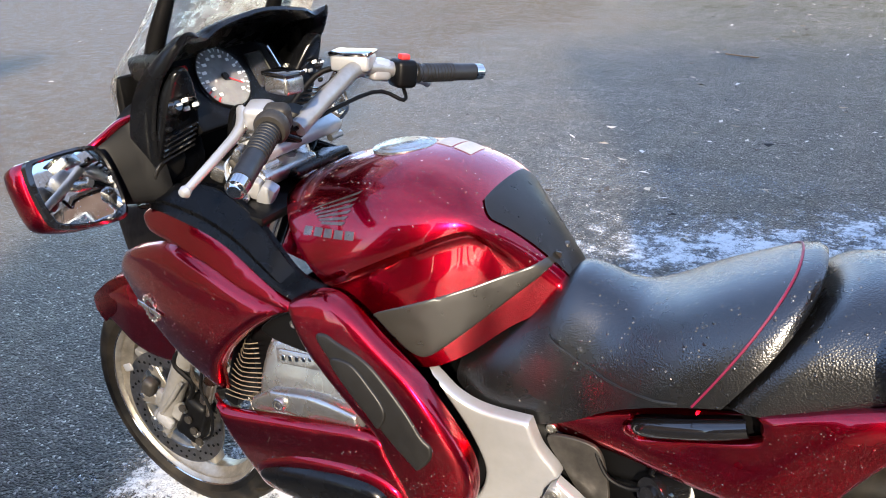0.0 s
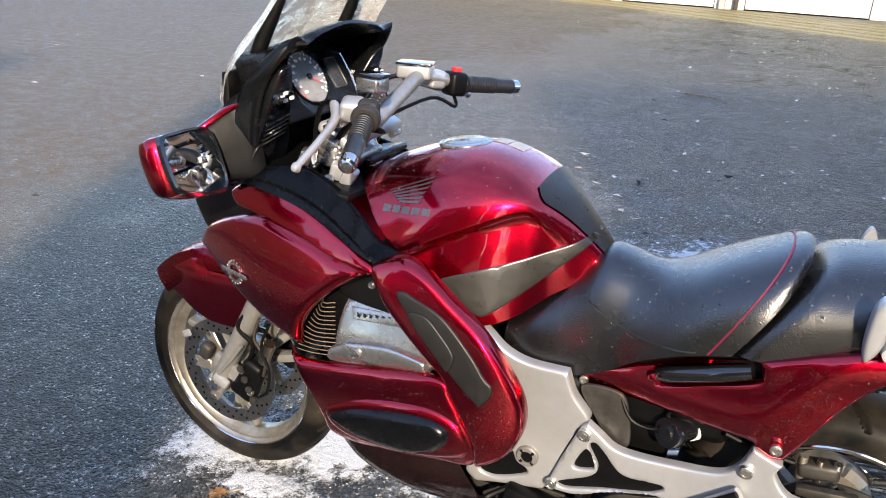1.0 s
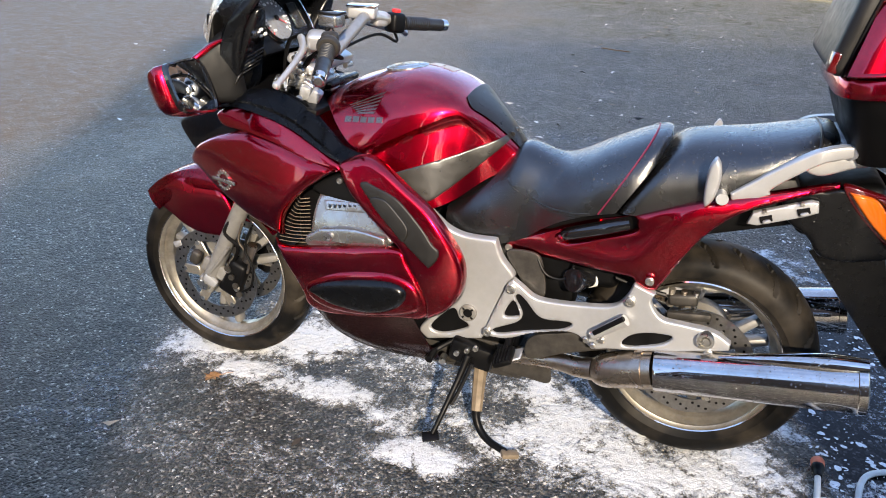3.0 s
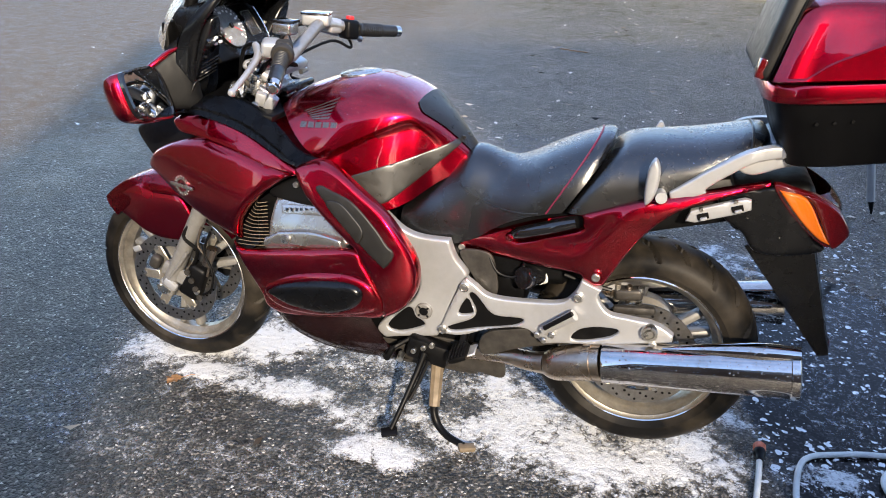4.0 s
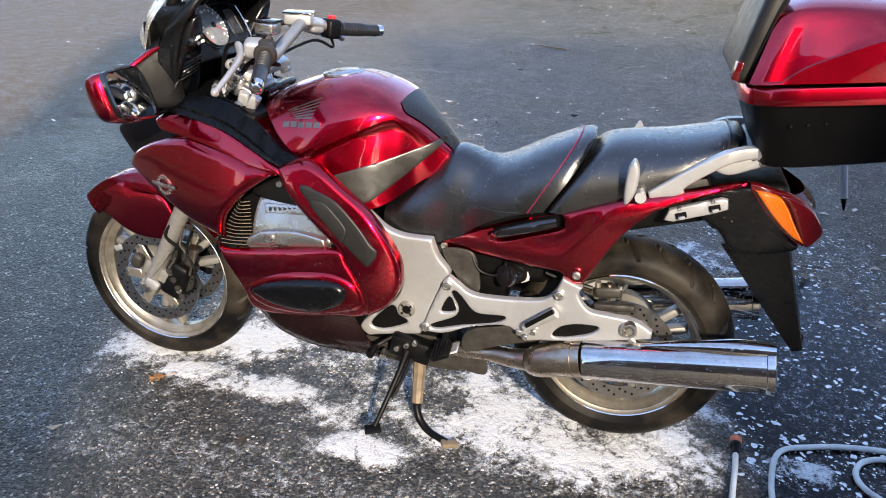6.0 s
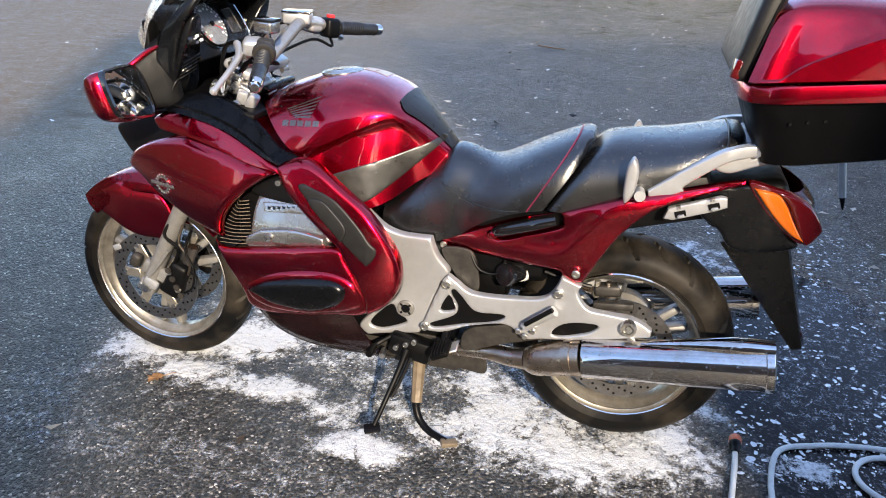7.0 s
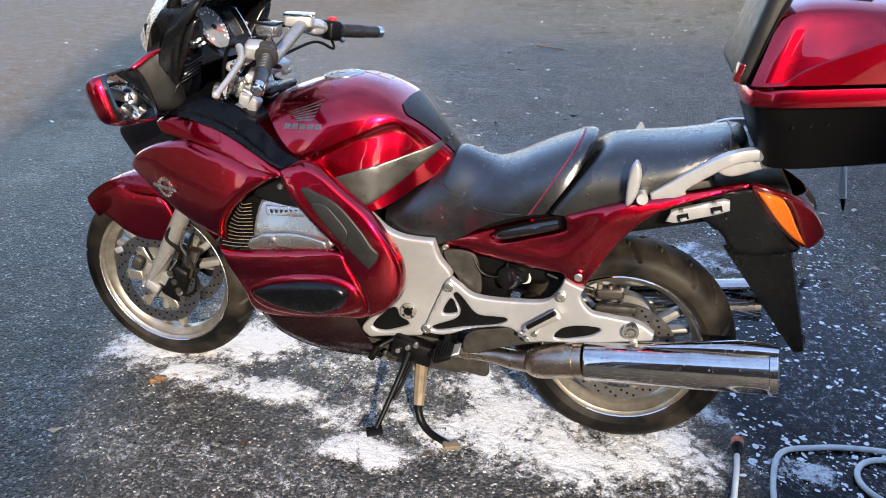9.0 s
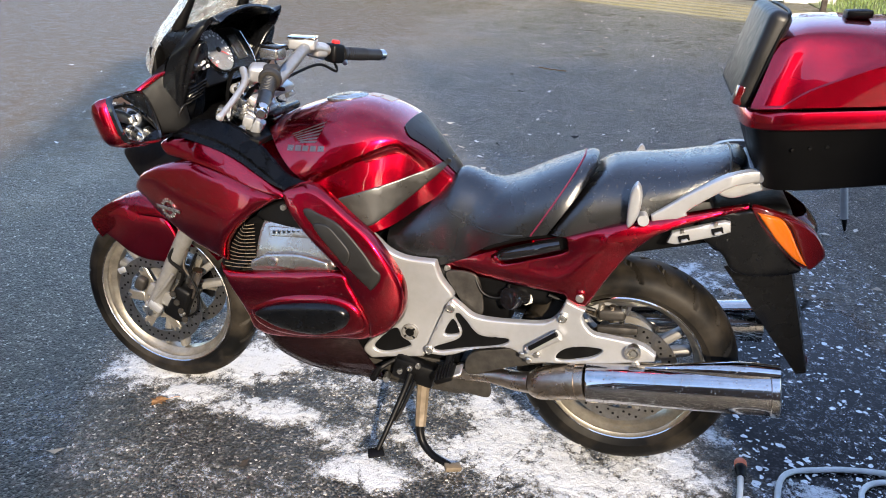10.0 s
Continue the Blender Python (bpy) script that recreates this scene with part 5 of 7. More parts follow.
for p_, sz, an, mt in (((-0.448, -0.12, 0.974), (0.03, 0.03, 0.035), 25, CAST), ((-0.421, -0.122, 0.952), (0.026, 0.02, 0.03), -20, DARK), ((-0.366, -0.125, 0.955), (0.03, 0.025, 0.04), 15, ALLOY), ((-0.338, -0.12, 0.945), (0.03, 0.03, 0.045), 30, ALLOY),
                       ((-0.392, -0.115, 1.012), (0.034, 0.03, 0.03), 35, CAST), ((-0.405, -0.12, 0.99), (0.016, 0.02, 0.04), -30, BROWNDIRT)):
    part("clamp_casting", rbox(sz, pose(*p_, 12, an, 18), 0.007, 2), mt, bike)
part("inner_panel_lock", lathe([(0, 0.003), (0.010, 0.003), (0.012, 0), (0.012, -0.004), (0, -0.004)], 20, aim((-0.373, -0.150, 0.942), (0.2, -0.5, 1))), STEEL, bike)
part("frame_top_cover", rbox((0.07, 0.18, 0.02), pose(-0.36, 0.05, 0.955, 0, -12, 0), 0.008, 3), BLACK, bike)

# cockpit hood, nose cowl, instruments; all set about their own middle line
YC = 0.04


def spread(pts):
    """A line across the bike from a half line given as (half width, x, z), outermost first."""
    h = [(YC - w, x, z) for w, x, z in pts]
    return [Vector((x, y, z)) for y, x, z in [tuple(q) for q in curve_through(h + [(2 * YC - y, x, z) for y, x, z in reversed(h[:-1])], 5)]]


RIM = spread([(0.228, -0.535, 0.935), (0.244, -0.522, 1.04), (0.243, -0.50, 1.13), (0.236, -0.462, 1.195), (0.212, -0.435, 1.238), (0.165, -0.435, 1.229), (0.12, -0.435, 1.243), (0.0, -0.438, 1.256)])
MIDL = spread([(0.24, -0.585, 0.955), (0.25, -0.572, 1.03), (0.25, -0.556, 1.10), (0.242, -0.53, 1.155), (0.215, -0.505, 1.195), (0.17, -0.505, 1.205), (0.12, -0.51, 1.215), (0.0, -0.52, 1.225)])
FRONT = spread([(0.17, -0.69, 0.91), (0.175, -0.69, 0.95), (0.165, -0.69, 0.99), (0.145, -0.69, 1.02), (0.12, -0.69, 1.045), (0.095, -0.69, 1.06), (0.06, -0.69, 1.07), (0.0, -0.69, 1.075)])
NOSE = spread([(0.09, -0.84, 0.86), (0.10, -0.84, 0.89), (0.095, -0.84, 0.915), (0.085, -0.84, 0.93), (0.07, -0.84, 0.94), (0.055, -0.84, 0.946), (0.035, -0.84, 0.95), (0.0, -0.84, 0.952)])
INNER = spread([(0.216, -0.538, 0.938), (0.231, -0.525, 1.04), (0.230, -0.503, 1.128), (0.222, -0.465, 1.185), (0.198, -0.44, 1.222), (0.160, -0.44, 1.217), (0.12, -0.44, 1.231), (0.0, -0.443, 1.244)])
DEEP = spread([(0.20, -0.565, 0.97), (0.205, -0.56, 1.04), (0.20, -0.575, 1.10), (0.195, -0.60, 1.15), (0.18, -0.62, 1.175), (0.15, -0.62, 1.18), (0.10, -0.62, 1.185), (0.0, -0.62, 1.19)])
hood = part("cockpit_hood", loft([MIDL, [(a * 0.4 + b * 0.6) + Vector((0, 0, 0.006)) for a, b in zip(MIDL, RIM)], RIM, [(a + b) / 2 + Vector((0.006, 0, 0)) for a, b in zip(RIM, INNER)], INNER, DEEP], False, wrap=False), BLACK, bike, "satin black cockpit hood", smooth=70)
bm = loft([NOSE, FRONT, MIDL], False, wrap=False)
bmesh.ops.solidify(bm, geom=bm.faces[:], thickness=0.006)
part("nose_cowl", bm, BLACK, bike, "black nose cowl below the screen", smooth=70)
for s_ in (-1, 1):
    for y, z, x in ((0.232, 1.10, -0.485), (0.238, 1.07, -0.49)):
        bolt(hood, (x + 0.006, YC + s_ * (y - 0.004), z), 0.005, (1, s_ * 0.2, 0.2), hexed=False, mat=DARK, name="hood_screw")

pm = pose(-0.522, YC, 1.108, 0, 58, 0)      # its z axis faces the rider
dash = part("instrument_panel", rbox((0.15, 0.32, 0.02), pm @ pose(0.0, 0.01, -0.015), 0.008, 2), DARK, bike, "black instrument panel")


# grey face: glare on the cover glass is put into its colour
DIALGREY = grimy("dial_face_glare", (0.13, 0.13, 0.125), 0.4, 0, 60, 0.7, 0)


def dial(y, r, n, red, dx=0.0):
    at = pm @ pose(dx, y, 0.0)
    dl = part("dial", lathe([(0, 0.001), (r, 0.001), (r, -0.004), (0, -0.004)], 40, at @ pose(0, 0, 0.002, 90, 0, 0)), DIALGREY, dash, "dark dial with white scale marks")
    part("bezel", lathe([(r, -0.002), (r + 0.003, -0.002), (r + 0.003, 0.004), (r, 0.003)], 40, at @ pose(0, 0, 0.002, 90, 0, 0), closed=True), DARK, dl)
    for k in range(n):
        a = radians(-135 + 270 * k / (n - 1)) + math.pi
        big = k % 2 == 0
        part("scale_mark", rbox((0.008 if big else 0.005, 0.0032 if big else 0.0016, 0.001), at @ pose(0, 0, 0.0045) @ pose(math.cos(a) * (r - 0.005), math.sin(a) * (r - 0.005), 0, 0, 0, math.degrees(a)), 0, 1), SWITCHRED if red and k > n - 4 else WHITEPRINT, dl)
        if big:
            part("scale_figure", rbox((0.008, 0.006, 0.001), at @ pose(0, 0, 0.0045) @ pose(math.cos(a) * (r - 0.017), math.sin(a) * (r - 0.017), 0, 0, 0, 90), 0, 1), WHITEPRINT, dl)
    part("needle", rbox((r * 0.8, 0.003, 0.001), at @ pose(0, 0, 0.007, 0, 0, 60) @ pose(r * 0.3, 0, 0), 0, 1), SWITCHRED, dl)
    part("needle_hub", lathe([(0, 0.006), (0.007, 0.006), (0.008, 0), (0, 0)], 16, at @ pose(0, 0, 0.006, 90, 0, 0)), DARK, dl)


dial(-0.035, 0.062, 25, True, -0.014)
dial(0.16, 0.028, 13, False, 0.02)
part("warning_lamp", rbox((0.012, 0.03, 0.002), pm @ pose(-0.05, -0.125, 0.003), 0.004, 2), SWITCHRED, dash, "small red warning lamp")
part("display", rbox((0.075, 0.05, 0.002), pm @ pose(-0.01, 0.075, 0.003), 0.004, 2), BROWNDIRT, dash, "grey display")
part("display_trim", tube([tuple(pm @ Vector((-0.05, 0.115, 0.02))), tuple(pm @ Vector((0.02, 0.118, 0.018))), tuple(pm @ Vector((0.06, 0.112, 0.01)))], 0.004, 8), CHROME, dash)
rings = []
for k in range(7):
    t = k / 6
    rings.append([pm @ Vector((0.078 * (1 - 0.12 * t) * abs(math.cos(a)) ** 0.6 * (1 if math.cos(a) > 0 else -1), 0.01 + 0.115 * (1 - 0.1 * t) * abs(math.sin(a)) ** 0.6 * (1 if math.sin(a) > 0 else -1), 0.004 + 0.022 * math.sin(t * math.pi / 2))) for a in (2 * math.pi * i / 40 for i in range(40))])
dg = part("dial_glass", loft(rings), GLASS, dash, "clear wet instrument cover")
dg.visible_shadow = False


def facing_rider(outline, xf, **k):
    """A panel whose outline is given in y and z and which faces the rider."""
    bm = shell(outline, lambda u, w: -xf(u, w), **k)
    for q in bm.verts:
        q.co = Vector((-q.co.y, q.co.x, q.co.z))
    return bm


fx = lambda u, w: -0.482 - 0.38 * (1.11 - w)
for s in (-1, 1):
    sy = lambda q: [(YC + (YC - y) if s > 0 else y, z) for y, z in q]
    fa = part("fascia", facing_rider(sy([(-0.196, 1.05), (-0.190, 1.13), (-0.178, 1.172), (-0.15, 1.172), (-0.118, 1.12), (-0.09, 1.04), (-0.06, 0.96), (-0.10, 0.91), (-0.185, 0.91), (-0.195, 0.98)]), fx, thick=0.02, rim=0.01), BLACK, bike, "black fascia with vents and buttons")
    mir_y = lambda y: 2 * YC - y if s > 0 else y
    for k in range(5):
        z = 1.055 - 0.011 * k
        part("vent_slat", tube([(fx(0, z) + 0.006, mir_y(-0.195), z - 0.006), (fx(0, z) + 0.010, mir_y(-0.115), z + 0.008)], 0.0025, 6, 1), GLOSSBLACK, fa)
    part("adjust_knob", lathe([(0, 0.010), (0.009, 0.010), (0.013, 0.004), (0.014, 0), (0, 0)], 18, aim((-0.479, mir_y(-0.178), 1.108), (1, 0, 0.4))), GLOSSBLACK, fa)
    part("knob_mark", rbox((0.002, 0.012, 0.004), pose(-0.466, mir_y(-0.178), 1.114), 0, 1), WHITEPRINT, fa)
    for k, (y, z) in enumerate(((-0.158, 1.117), (-0.150, 1.099), (-0.128, 1.102))):
        part("push_button", rbox((0.006, 0.014, 0.008), pose(fx(0, z) + 0.007, mir_y(y), z), 0.002, 2), WHITEPRINT if k != 1 else ALLOY, fa)
    part("button_bezel", tube([(fx(0, 1.12) + 0.004, mir_y(-0.17), 1.12), (fx(0, 1.12) + 0.004, mir_y(-0.135), 1.118), (fx(0, 1.1) + 0.004, mir_y(-0.115), 1.098), (fx(0, 1.09) + 0.004, mir_y(-0.125), 1.09)], 0.0018, 6), GLOSSBLACK, fa)
    part("speaker_mesh", facing_rider(sy([(-0.195, 1.0), (-0.135, 1.008), (-0.135, 0.965), (-0.195, 0.958)]), lambda u, w: fx(u, w) + 0.003, thick=0.002, rim=0.003), PADGREY, fa)

# mirrors in their red pods
for s in (-1, 1):
    my = lambda y: 2 * YC - y if s > 0 else y
    face = [np.array(q) for q in curve_through([(-0.597, -0.403, 1.038), (-0.600, -0.367, 1.047), (-0.600, -0.292, 1.044), (-0.597, -0.264, 1.028), (-0.580, -0.258, 0.974), (-0.562, -0.268, 0.926), (-0.560, -0.315, 0.926), (-0.560, -0.380, 0.942), (-0.567, -0.404, 0.966)], 4, True)]
    mid = np.mean(face, axis=0)
    mn = Vector(np.linalg.svd(np.array(face) - mid)[2][2])
    mn = mn if mn.x > 0 else -mn
    face = [f - np.array(mn) * float(np.dot(f - mid, mn)) for f in face]

    def ring_at(k, out, sx=0.0, sz=0.0):
        return [Vector((q[0], my(q[1]), q[2])) for q in (mid + (f - mid) * k + np.array(mn) * out + np.array((0.0, sx, sz)) for f in face)]
    mir = part("mirror_pod", loft([ring_at(0.9, -0.02), ring_at(1.04, -0.004), ring_at(1.07, 0.001), ring_at(1.11, -0.006, -0.004), ring_at(1.13, -0.022, -0.010), ring_at(1.06, -0.042, -0.014), ring_at(0.86, -0.062, -0.014), ring_at(0.5, -0.075, -0.012), ring_at(0.1, -0.08, -0.012)]), RED, bike, "dark red mirror housing faired into the cowl", smooth=60)
    part("mirror_frame", loft([ring_at(1.13, -0.004), ring_at(1.12, 0.006), ring_at(1.04, 0.009), ring_at(0.98, 0.003)], False), GLOSSBLACK, mir)
    part("mirror_glass", loft([ring_at(1.0, 0.0035), ring_at(0.99, 0.0055), ring_at(0.5, 0.006)]), MIRROR, mir, "wet mirror glass")
    # a black arm sweeps from the mirror to the hood, with a red strip along its top
    rings = []
    for cx, cy, cz, hh, ht in ((-0.632, -0.262, 0.976, 0.050, 0.016), (-0.622, -0.246, 0.978, 0.055, 0.016), (-0.604, -0.230, 0.985, 0.062, 0.018), (-0.578, -0.212, 1.0, 0.076, 0.022), (-0.556, -0.196, 1.012, 0.090, 0.024), (-0.545, -0.180, 1.018, 0.095, 0.02)):
        rings.append([Vector((cx + ht * abs(math.cos(a)) ** 0.7 * (1 if math.cos(a) > 0 else -1) - 0.25 * hh * math.sin(a), my(cy), cz + hh * abs(math.sin(a)) ** 0.8 * (1 if math.sin(a) > 0 else -1))) for a in (2 * math.pi * i / 24 for i in range(24))])
    part("mirror_shroud", loft(rings), DARK, mir, smooth=60)
    part("mirror_strip", tube([(-0.645, my(-0.285), 1.030), (-0.640, my(-0.255), 1.028), (-0.622, my(-0.230), 1.046), (-0.590, my(-0.212), 1.074), (-0.556, my(-0.202), 1.092)], [0.006, 0.008, 0.009, 0.008, 0.004], 12), RED, mir)

# windscreen with its side rails
rings = []
for k in range(19):
    t = k / 18
    ring = []
    for i in range(25):
        u = -1 + i / 12
        hw = 0.23 + 0.018 * math.sin(math.pi * t) + 0.035 * math.exp(-((t - 0.25) / 0.18) ** 2) - 0.08 * max(0, t - 0.75) / 0.25
        lift = 0.05 * (1 - abs(u) ** 1.5) * (1 - t) + 0.02 * (1 - abs(u)) * t
        ring.append(Vector((-0.735 + 0.25 * t + 0.12 * u * u * (1 - 0.2 * t) + 0.0 * lift, YC + hw * u, 1.075 + 0.33 * t + lift)))
    rings.append(ring)
bm = loft(rings, False, wrap=False)
bmesh.ops.solidify(bm, geom=bm.faces[:], thickness=0.004)
ws = part("windscreen", bm, SCREEN, bike, "clear wet windscreen")
ws.visible_shadow = False
for s in (-1, 1):
    part("screen_rail", tube([(-0.60, YC + 0.165 * s, 1.10), (-0.56, YC + 0.165 * s, 1.20), (-0.52, YC + 0.16 * s, 1.28), (-0.49, YC + 0.155 * s, 1.335)], [0.014, 0.017, 0.014, 0.009], 10), DARK, bike, "black screen slider")

# beads of water and foam clinging to the bodywork
m = Mat("water_bead", (0.95, 0.96, 0.97), 0.03, 0.0, Transmission_Weight=0.92, IOR=1.33)
BEAD = m.m
rb = random.Random(11)
bm = bmesh.new()


def bead(p, n, r):
    m0 = aim(p, n)
    ring = [bm.verts.new(m0 @ Vector((r * math.cos(a), 0, r * math.sin(a)))) for a in (k * math.pi / 3 for k in range(6))]
    mid_ = [bm.verts.new(m0 @ Vector((0.65 * r * math.cos(a), 0.45 * r, 0.65 * r * math.sin(a)))) for a in (k * math.pi / 3 for k in range(6))]
    t = bm.verts.new(m0 @ Vector((0, 0.6 * r, 0)))
    for k in range(6):
        bm.faces.new((ring[k], ring[(k + 1) % 6], mid_[(k + 1) % 6], mid_[k]))
        bm.faces.new((mid_[k], mid_[(k + 1) % 6], t))


SMOOTH = [np.array(curve_through(q, 5, True)) for q in (LOBE, LEG, LOWER, TAIL)]
for poly, f, n, lean in ((SMOOTH[0], lambda x, z: lobe_y(x, z) - 0.001, 260, 0.1), (SMOOTH[1], fair(0.013), 260, 0.1), (SMOOTH[2], fair(0.005), 330, 0.2), (SMOOTH[3], lambda x, z: tail_y(x, z) - 0.001, 330, 0.05)):
    lo, hi = poly.min(0), poly.max(0)
    k = 0
    while k < n:
        x, z = rb.uniform(lo[0], hi[0]), rb.uniform(lo[1], hi[1])
        if not inside_many((x, z), poly)[0] or dist_many((x, z), [poly])[0] < 0.02:
            continue
        if f is not None and 0.37 < x < 0.57 and 0.65 < z < 0.77 and poly is SMOOTH[3]:
            k += 1
            continue
        k += 1
        bead((x, f(x, z), z), (0, -1, lean), 0.0004 + 0.0011 * rb.random() ** 2)
for k in range(420):
    x, a = rb.uniform(-0.28, 0.22), rb.uniform(-1.35, 0.6)
    zt, zc = T_TOP(x), max(T_CR(x), T_BOT(x))
    z = zc + (zt - zc) * math.cos(a) ** (2 / 2.3)
    bead((x, tank_c(z) + tank_y(x, z) * (1 if a > 0 else -1), z), (0, math.sin(a), math.cos(a)), 0.0007 + 0.0016 * rb.random() ** 2)
for top, bot, wid, u0, u1, expo, n in ((S_TOP, S_BOT, S_W, 0.26, 0.61, 2.5, 300), (P_TOP, P_BOT, P_W, 0.65, 0.95, 2.7, 420)):
    for k in range(n):
        u, a = rb.uniform(u0, u1), rb.uniform(-1.3, 1.0)
        z = bot(u) + (top(u) - bot(u)) * math.cos(a) ** (2 / expo)
        y = wid(u) * abs(math.sin(a)) ** (2 / expo) * (1 if a > 0 else -1)
        bead((u + sh(u) * (z - 0.95), y, z), (0, math.sin(a), math.cos(a)), 0.0007 + 0.0016 * rb.random() ** 2)
tagged(part("bead_spray", bm, BEAD, bike, "tiny beads of water and foam"), kind="stuff")

# ---- top case on the rack ----
case = tagged(new("top_case"), "glossy red and black hard top case with a padded backrest", "top case")


def squircle(x0, x1, hw, z, n=40, e=0.35, front=0.0):
    cx, hx = (x0 + x1) / 2, (x1 - x0) / 2
    out = []
    for i in range(n):
        a = 2 * math.pi * i / n
        c_, s_ = math.cos(a), math.sin(a)
        out.append(Vector((cx + hx * abs(c_) ** e * (1 if c_ > 0 else -1), hw * abs(s_) ** e * (1 if s_ > 0 else -1), z(cx + hx * abs(c_) ** e * (1 if c_ > 0 else -1)) if callable(z) else z)))
    return out


rise = lambda z: (lambda x: z + 0.20 * (x - 0.93))
seam_z = lambda z: (lambda x: z + 0.13 * (x - 0.93))
part("case_base", loft([squircle(1.02, 1.36, 0.18, rise(0.922)), squircle(0.995, 1.385, 0.20, rise(0.930)), squircle(0.955, 1.41, 0.225, rise(1.03)), squircle(0.935, 1.42, 0.235, seam_z(1.087))]), DARK, case, "matt black case bottom")
part("case_rim", loft([squircle(0.932, 1.425, 0.236, seam_z(1.087)), squircle(0.922, 1.43, 0.242, seam_z(1.092)), squircle(0.920, 1.43, 0.2445, seam_z(1.122)), squircle(0.926, 1.425, 0.240, seam_z(1.131))]), RED, case, "red band round the case")
# the lid: a crease climbs along its flank, with a flatter panel leaning in above it
CREASE = table((0.93, 1.137), (1.0, 1.147), (1.037, 1.184), (1.087, 1.215), (1.173, 1.258), (1.30, 1.295), (1.42, 1.31))
RIDGE = table((0.93, 1.285), (0.969, 1.293), (0.996, 1.301), (1.075, 1.308), (1.173, 1.309), (1.30, 1.318), (1.42, 1.325))
rings = []
for k in range(31):
    u = (k / 30) ** 1.3
    xs = 0.95 + 0.465 * u
    zb, zr = 1.136 + 0.13 * (xs - 0.93), RIDGE(xs)
    zc = max(zb + 0.006, min(CREASE(xs), zr - 0.012))
    zt = zr + 0.030
    kk = 1 - 0.07 * max(0.0, 1 - u / 0.06) ** 2 - 0.08 * max(0.0, (u - 0.93) / 0.07) ** 2
    half = [(0.236, zb), (0.2425, zb + 0.004), (0.2415, zc), (0.2365, zc + 0.004)]
    half += [(0.2365 + (0.194 - 0.2365) * t ** 1.2, zc + 0.004 + (zr - zc - 0.004) * t) for t in (0.25, 0.5, 0.75, 0.93)]
    half += [(0.190, zr + 0.001), (0.183, zr + 0.006), (0.14, zr + 0.018), (0.07, zt - 0.003), (0.0, zt)]
    ring = []
    for y, z in [(-a, b) for a, b in half] + [(a, b) for a, b in reversed(half[:-1])]:
        xf = 0.930 + 0.26 * (z - 1.14) + (0.0 if z < zr else 0.6 * (z - zr))
        ring.append(Vector((xf + (1.42 - 0.1 * (z - 1.14) - xf) * u, y * kk, z)))
    rings.append(ring)
part("case_lid", loft(rings), RED, case, "glossy red lid with a climbing crease", smooth=32)
br = part("backrest", rbox((0.046, 0.385, 0.222), pose(0.941, 0, 1.240, 0, 14, 0), 0.0215, 5, taper=(1.15, 0.95)), PADGREY, case, "dark grey padded backrest with rounded edges", smooth=60)
part("backrest_piping", tube([(0.928, -0.180, 1.135), (0.932, -0.190, 1.16), (0.955, -0.188, 1.25), (0.976, -0.178, 1.325), (0.982, -0.150, 1.345), (0.983, 0.0, 1.348), (0.982, 0.150, 1.345), (0.976, 0.178, 1.325), (0.955, 0.188, 1.25), (0.932, 0.190, 1.16)], 0.004, 8), DARK, br)
part("case_reflector", rbox((0.022, 0.05, 0.045), pose(0.908, -0.165, 1.160, 0, 12, 0), 0.006, 2), REDLENS, case)
part("case_latch", rbox((0.055, 0.05, 0.018), pose(1.14, -0.06, 1.345, 0, -4, 0), 0.005, 2), DARK, case)
for k in range(3):
    bolt(case, (1.035 + 0.035 * k, -0.2265, 1.058 + 0.007 * k), 0.004, hexed=False, mat=DARK, name="rivet")

# ---- ground ----
def plain(name, bm, mat, label, category="", kind="structure", smooth=0):
    ob = part(name, bm, mat, None, "", smooth)
    return tagged(ob, label, category, "", kind)


m = Mat("wet_asphalt", (0.03, 0.03, 0.03), 0.4, Specular_IOR_Level=0.75)
g2, g3 = m.noise(330, 3, 0.6), m.noise(3.4, 6)
v, v2 = m.voronoi(135), m.voronoi(62)
r = m.add("ShaderNodeTexWhiteNoise")
m.link(v.outputs["Position"], r.inputs["Vector"])
stone = m.ramp(r.outputs["Value"], (0.0, (0.006, 0.006, 0.0062)), (0.55, (0.026, 0.0245, 0.023)), (0.88, (0.10, 0.093, 0.085)), (0.97, (0.24, 0.22, 0.20)), (1.0, (0.55, 0.52, 0.48)))
sep = m.add("ShaderNodeSeparateXYZ")
m.link(m.co, sep.inputs[0])
# moss towards the far right; its dark tone also paints the dimmer reflections there
dim_moss = m.math("MULTIPLY", m.math("MULTIPLY", m.ramp(m.noise(5, 8, 0.78), (0.34, 0.15), (0.66, 1.0)), m.ramp(m.noise(1.1, 6, 0.6), (0.38, 0.55), (0.6, 1.0))), m.ramp(m.math("ADD", m.math("ADD", m.math("MULTIPLY", sep.outputs["Y"], 0.06), m.math("MULTIPLY", sep.outputs["X"], 0.05)), m.math("MULTIPLY", m.math("SUBTRACT", m.noise(0.45, 6, 0.7), 0.5), 0.9)), (0.10, 0.0), (0.62, 0.9)))
band = m.math("ADD", m.math("MULTIPLY", sep.outputs["X"], 0.53), m.math("MULTIPLY", sep.outputs["Y"], 0.85))
bandn = m.math("ADD", band, m.math("MULTIPLY", m.noise(0.7, 5), 1.4))
tone = m.math("MULTIPLY", m.ramp(m.noise(13, 6, 0.6), (0.34, 0.35), (0.66, 1.6)), m.ramp(m.noise(0.8, 5), (0.3, 0.75), (0.7, 1.2)))
mx = m.nt.nodes.new("ShaderNodeMix")
mx.data_type, mx.blend_type = "RGBA", "MULTIPLY"
mx.inputs[0].default_value = 1.0
m.link(stone, mx.inputs[6])
m.link(tone, mx.inputs[7])
